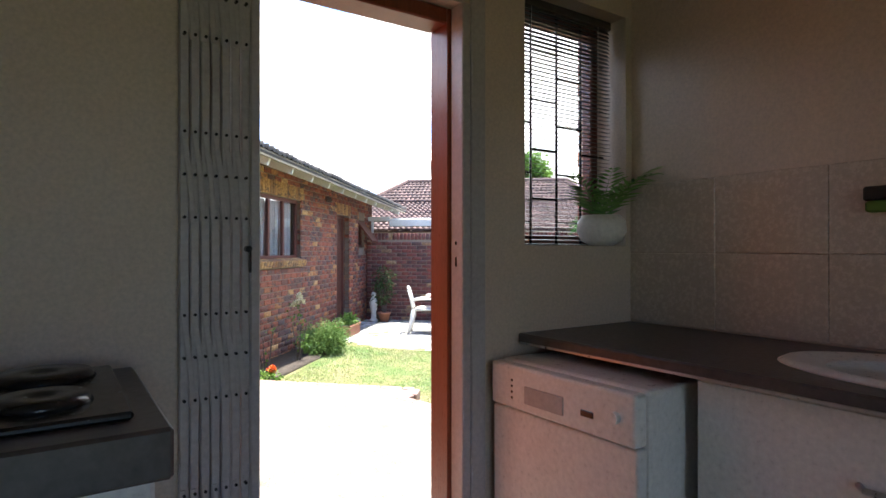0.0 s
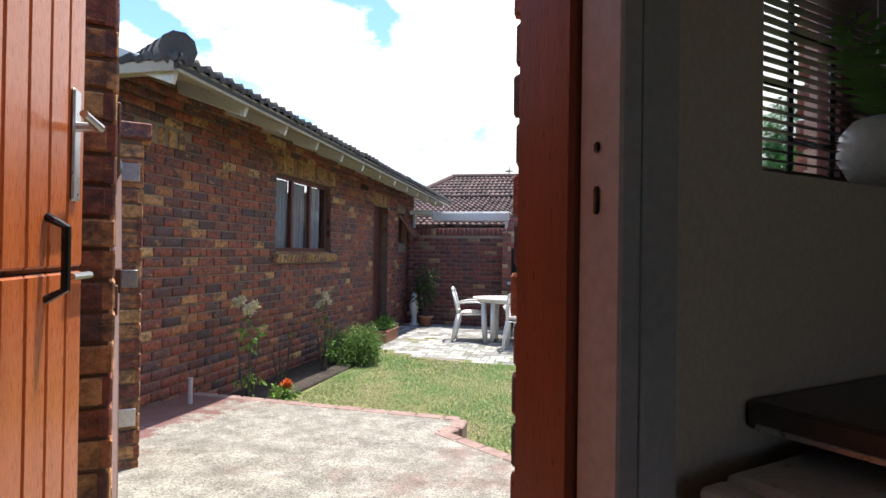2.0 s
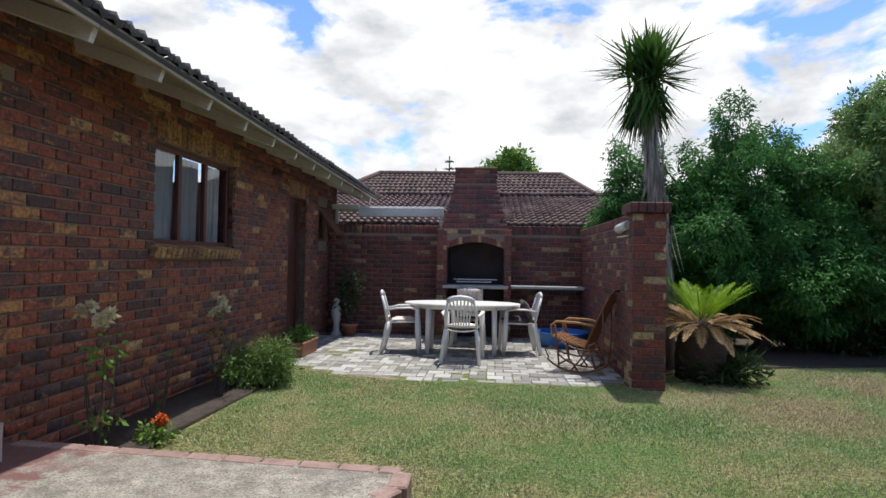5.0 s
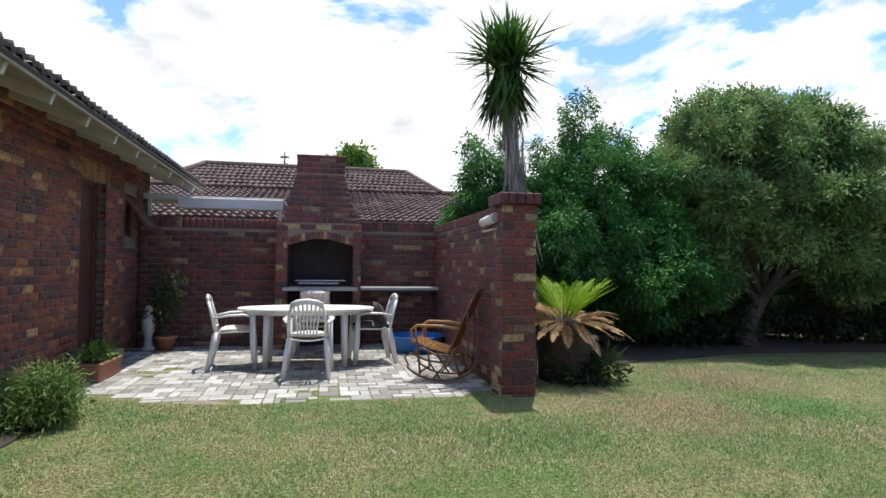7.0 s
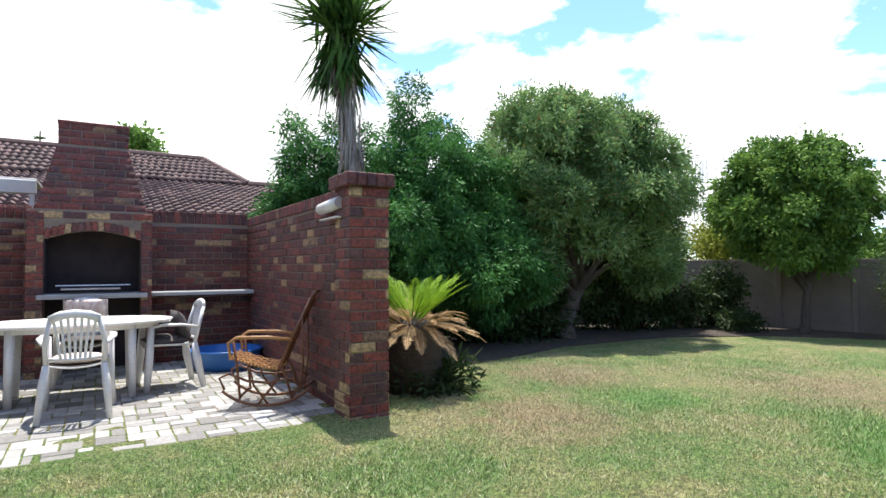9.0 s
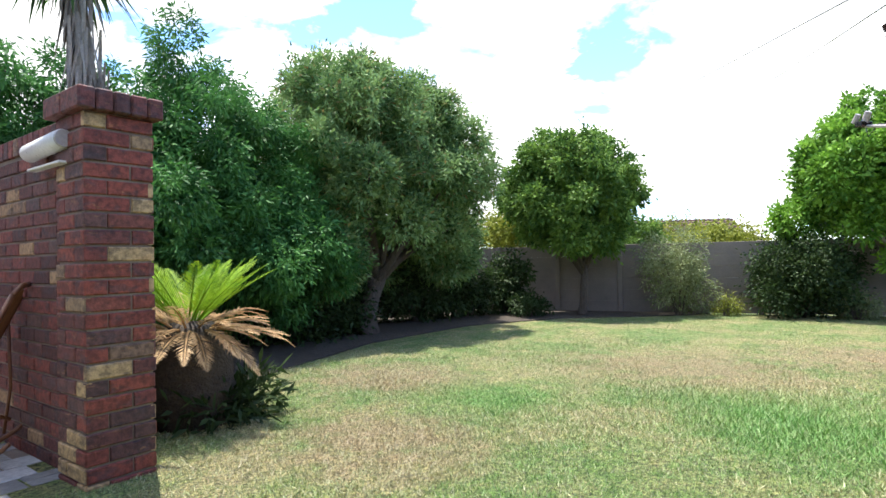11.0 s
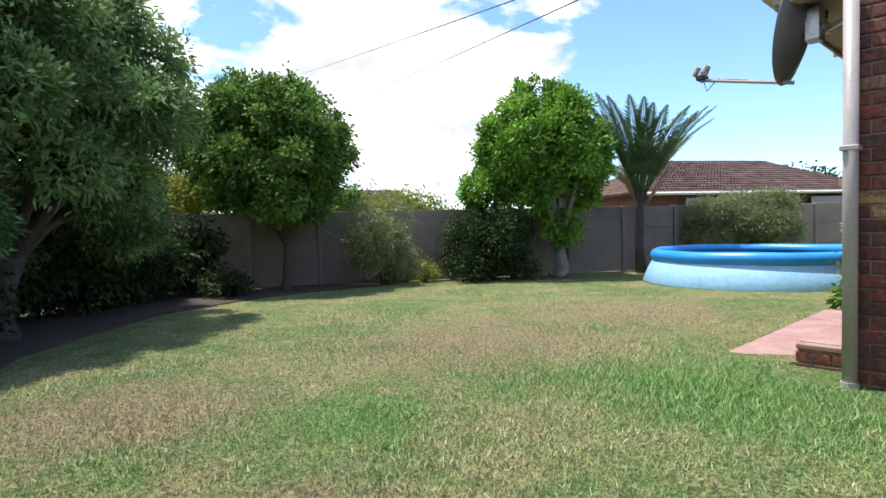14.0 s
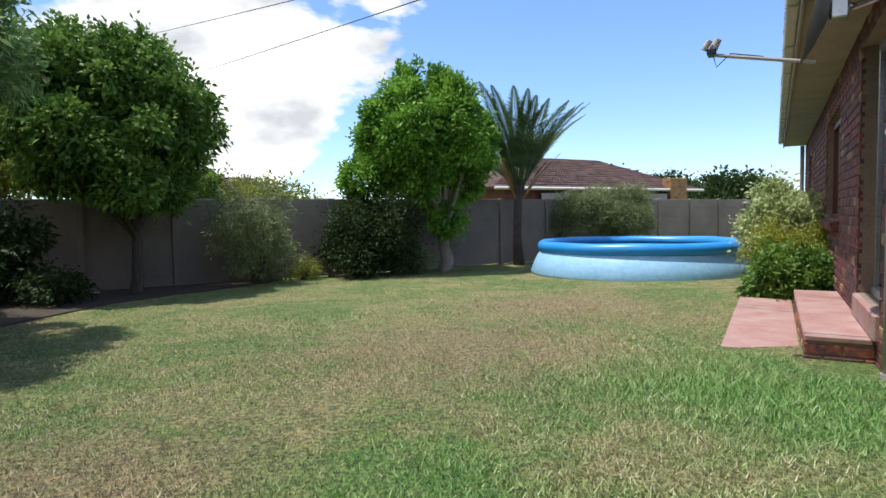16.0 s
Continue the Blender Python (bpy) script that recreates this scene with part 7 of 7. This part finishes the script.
part("chimney_cap", boxed(-1.06, -0.32, BY + 0.14, PW + 0.22, 3.02, 3.06, 0.008), M_RED, braai)

# house: reveal of the kitchen door, wing walls, step face
for a0, a1, zt in ((-2.5, D0 - 0.05, 2.9), (D1 + 0.085, 3.0, 2.9)):
    m = HOUSE @ Matrix.Translation((a1, BO, 0)) @ Matrix.Rotation(math.pi, 4, "Z")
    hol = [(a1 - W1, a1 - W0, WS, WT)] if a0 > 0 else []
    lay(kwall, m, bond(a1 - a0, 0.3, zt, hol), M_BRICK, M_BRICKS, lambda u, z: a0 > 0 and u < 0.5 or a0 < 0 and u < 0.3)
for a, s in ((D1 + 0.085, -1), (D0 - 0.05, 1)):
    m = HOUSE @ Matrix.Translation((a + s * 0.012, BO - 0.052, 0)) @ Matrix.Rotation(s * math.pi / 2, 4, "Z")
    lay(kwall, m, [(s * 0.0, 0.36 + BC * i + BH / 2, 0.1 if i % 2 else 0.085, BH, 0) for i in range(26)], M_BRICK, M_BRICKS, lambda u, z: True)
lay(wing_end, WF @ Matrix.Translation((CA, CB, 0)) @ Matrix.Rotation(math.pi, 4, "Z"), bond(3.4, -0.1, 2.5), M_RED, M_REDS, lambda u, z: u < 1.6)
lay(wing, WF @ Matrix.Translation((CA, CB - WL, 0)) @ Matrix.Rotation(math.pi / 2, 4, "Z"), bond(WL - 0.01, -0.1, 2.53, [(h[0], h[1], h[2] - 0.07 * (h[2] > 0.5), h[3]) for h in WING_HOLES]), M_RED, M_REDS, lambda u, z: WL - 3.2 < u)
for h in WING_HOLES[1:]:
    m = WING @ Matrix.Translation((h[0] - 0.003, 0.1, 0)) @ Matrix.Rotation(math.pi / 2, 4, "Z") @ Matrix.Translation((-0.02, 0, 0))
    lay(wing, m, [(0.0, h[2] + BC * (i + 0.5), 0.19 if i % 2 else 0.17, BH, 0) for i in range(int((h[3] - h[2]) / BC))], M_RED, M_REDS, lambda u, z: True)
sf = bpy.data.objects["step_block_core"]
lay(sf, WF @ Matrix.Translation((CA + 0.4, 0.18, 0)) @ Matrix.Rotation(math.pi, 4, "Z"), bond(0.4, -0.02, 0.15), M_BRICK, M_BRICKS, lambda u, z: True)
lay(sf, WF @ Matrix.Translation((CA + 0.398, -2.44, 0)) @ Matrix.Rotation(math.pi / 2, 4, "Z"), bond(2.6, -0.02, 0.15), M_BRICK, M_BRICKS, lambda u, z: True)


def pier(name, a0, a1, b0, b1, top, label):
    root = solid(name, boxed(a0 + 0.012, a1 - 0.012, b0 + 0.012, b1 - 0.012, 0.1, top - 0.09), M_MORTAR, label, "pillar", m=HOUSE)
    for m, L in ((HOUSE @ Matrix.Translation((a0, b0, 0)), a1 - a0), (HOUSE @ Matrix.Translation((a1, b0, 0)) @ Matrix.Rotation(math.pi / 2, 4, "Z"), b1 - b0), (HOUSE @ Matrix.Translation((a1, b1, 0)) @ Matrix.Rotation(math.pi, 4, "Z"), a1 - a0)):
        lay(root, m, bond(L, 0.3, top - 0.09), M_PIER, M_PIERS, lambda u, z: True)
    k = max(2, round((b1 - b0 + 0.08) / 0.085))
    for i in range(k):
        y = b0 - 0.04 + i * (b1 - b0 + 0.08) / k
        part("cap_brick", boxed(a0 - 0.03, a1 + 0.04, y, y + (b1 - b0 + 0.08) / k - 0.008, top - 0.09, top, 0.008), M_PIER, root)
    return root


pier("gate_pier_1", 0.2, 0.56, 2.5, 2.86, 2.62, "tall brick gate pier beside the open kitchen door")
pier("gate_pier_2", 0.33, 0.69, 4.4, 4.75, 2.28, "brick gate pier at the garage corner with gate hinges")
solid("pier_link_wall", boxed(-0.2, 0.1, BO, 2.6, 0.1, 2.4), M_MORTAR, "brick screen wall beside the kitchen door", "wall", m=HOUSE)
lay(bpy.data.objects["pier_link_wall"], HOUSE @ Matrix.Translation((0.112, BO, 0)) @ Matrix.Rotation(math.pi / 2, 4, "Z"), bond(1.1, 0.3, 2.4), M_BRICK, M_BRICKS, lambda u, z: True)

# patio pavers
random.seed(31)
patio = bpy.data.objects["patio_base"]
PM = {}
for l_, w_ in ((0.2, 0.2), (0.2, 0.1), (0.1, 0.2)):
    me = mesh_of(boxed(-l_ / 2 + 0.003, l_ / 2 - 0.003, -w_ / 2 + 0.003, w_ / 2 - 0.003, -0.03, 0.0, 0.006), "paver")
    me.materials.append(M_PAVER)
    PM[(l_, w_)] = me
for j in range(20):
    for i in range(23):
        x, y = -3.28 + i * 0.203 + 0.1 * (j % 2), 12.3 - j * 0.203
        edge_y = float(np.interp(x, (-3.3, -2.7, -2.1, -1.1, 0.1, 1.1), (9.06, 8.98, 8.72, 8.5, 8.5, 8.56)))
        if y - 0.1 < edge_y or x > 1.1:
            continue
        kind = random.random()
        pieces = [(0, 0, 0.2, 0.2)] if kind < 0.5 else [(-0.05, 0, 0.1, 0.2), (0.05, 0, 0.1, 0.2)] if kind < 0.72 else [(0, -0.05, 0.2, 0.1), (0, 0.05, 0.2, 0.1)]
        for dx, dy, l_, w_ in pieces:
            ob = new("paver", PM[(l_, w_)])
            ob.parent = patio
            ob.matrix_local = Matrix.Translation((x + dx, y + dy, 0.105 + random.uniform(-0.004, 0.004))) @ Matrix.Rotation(random.uniform(-0.02, 0.02), 4, "Z")
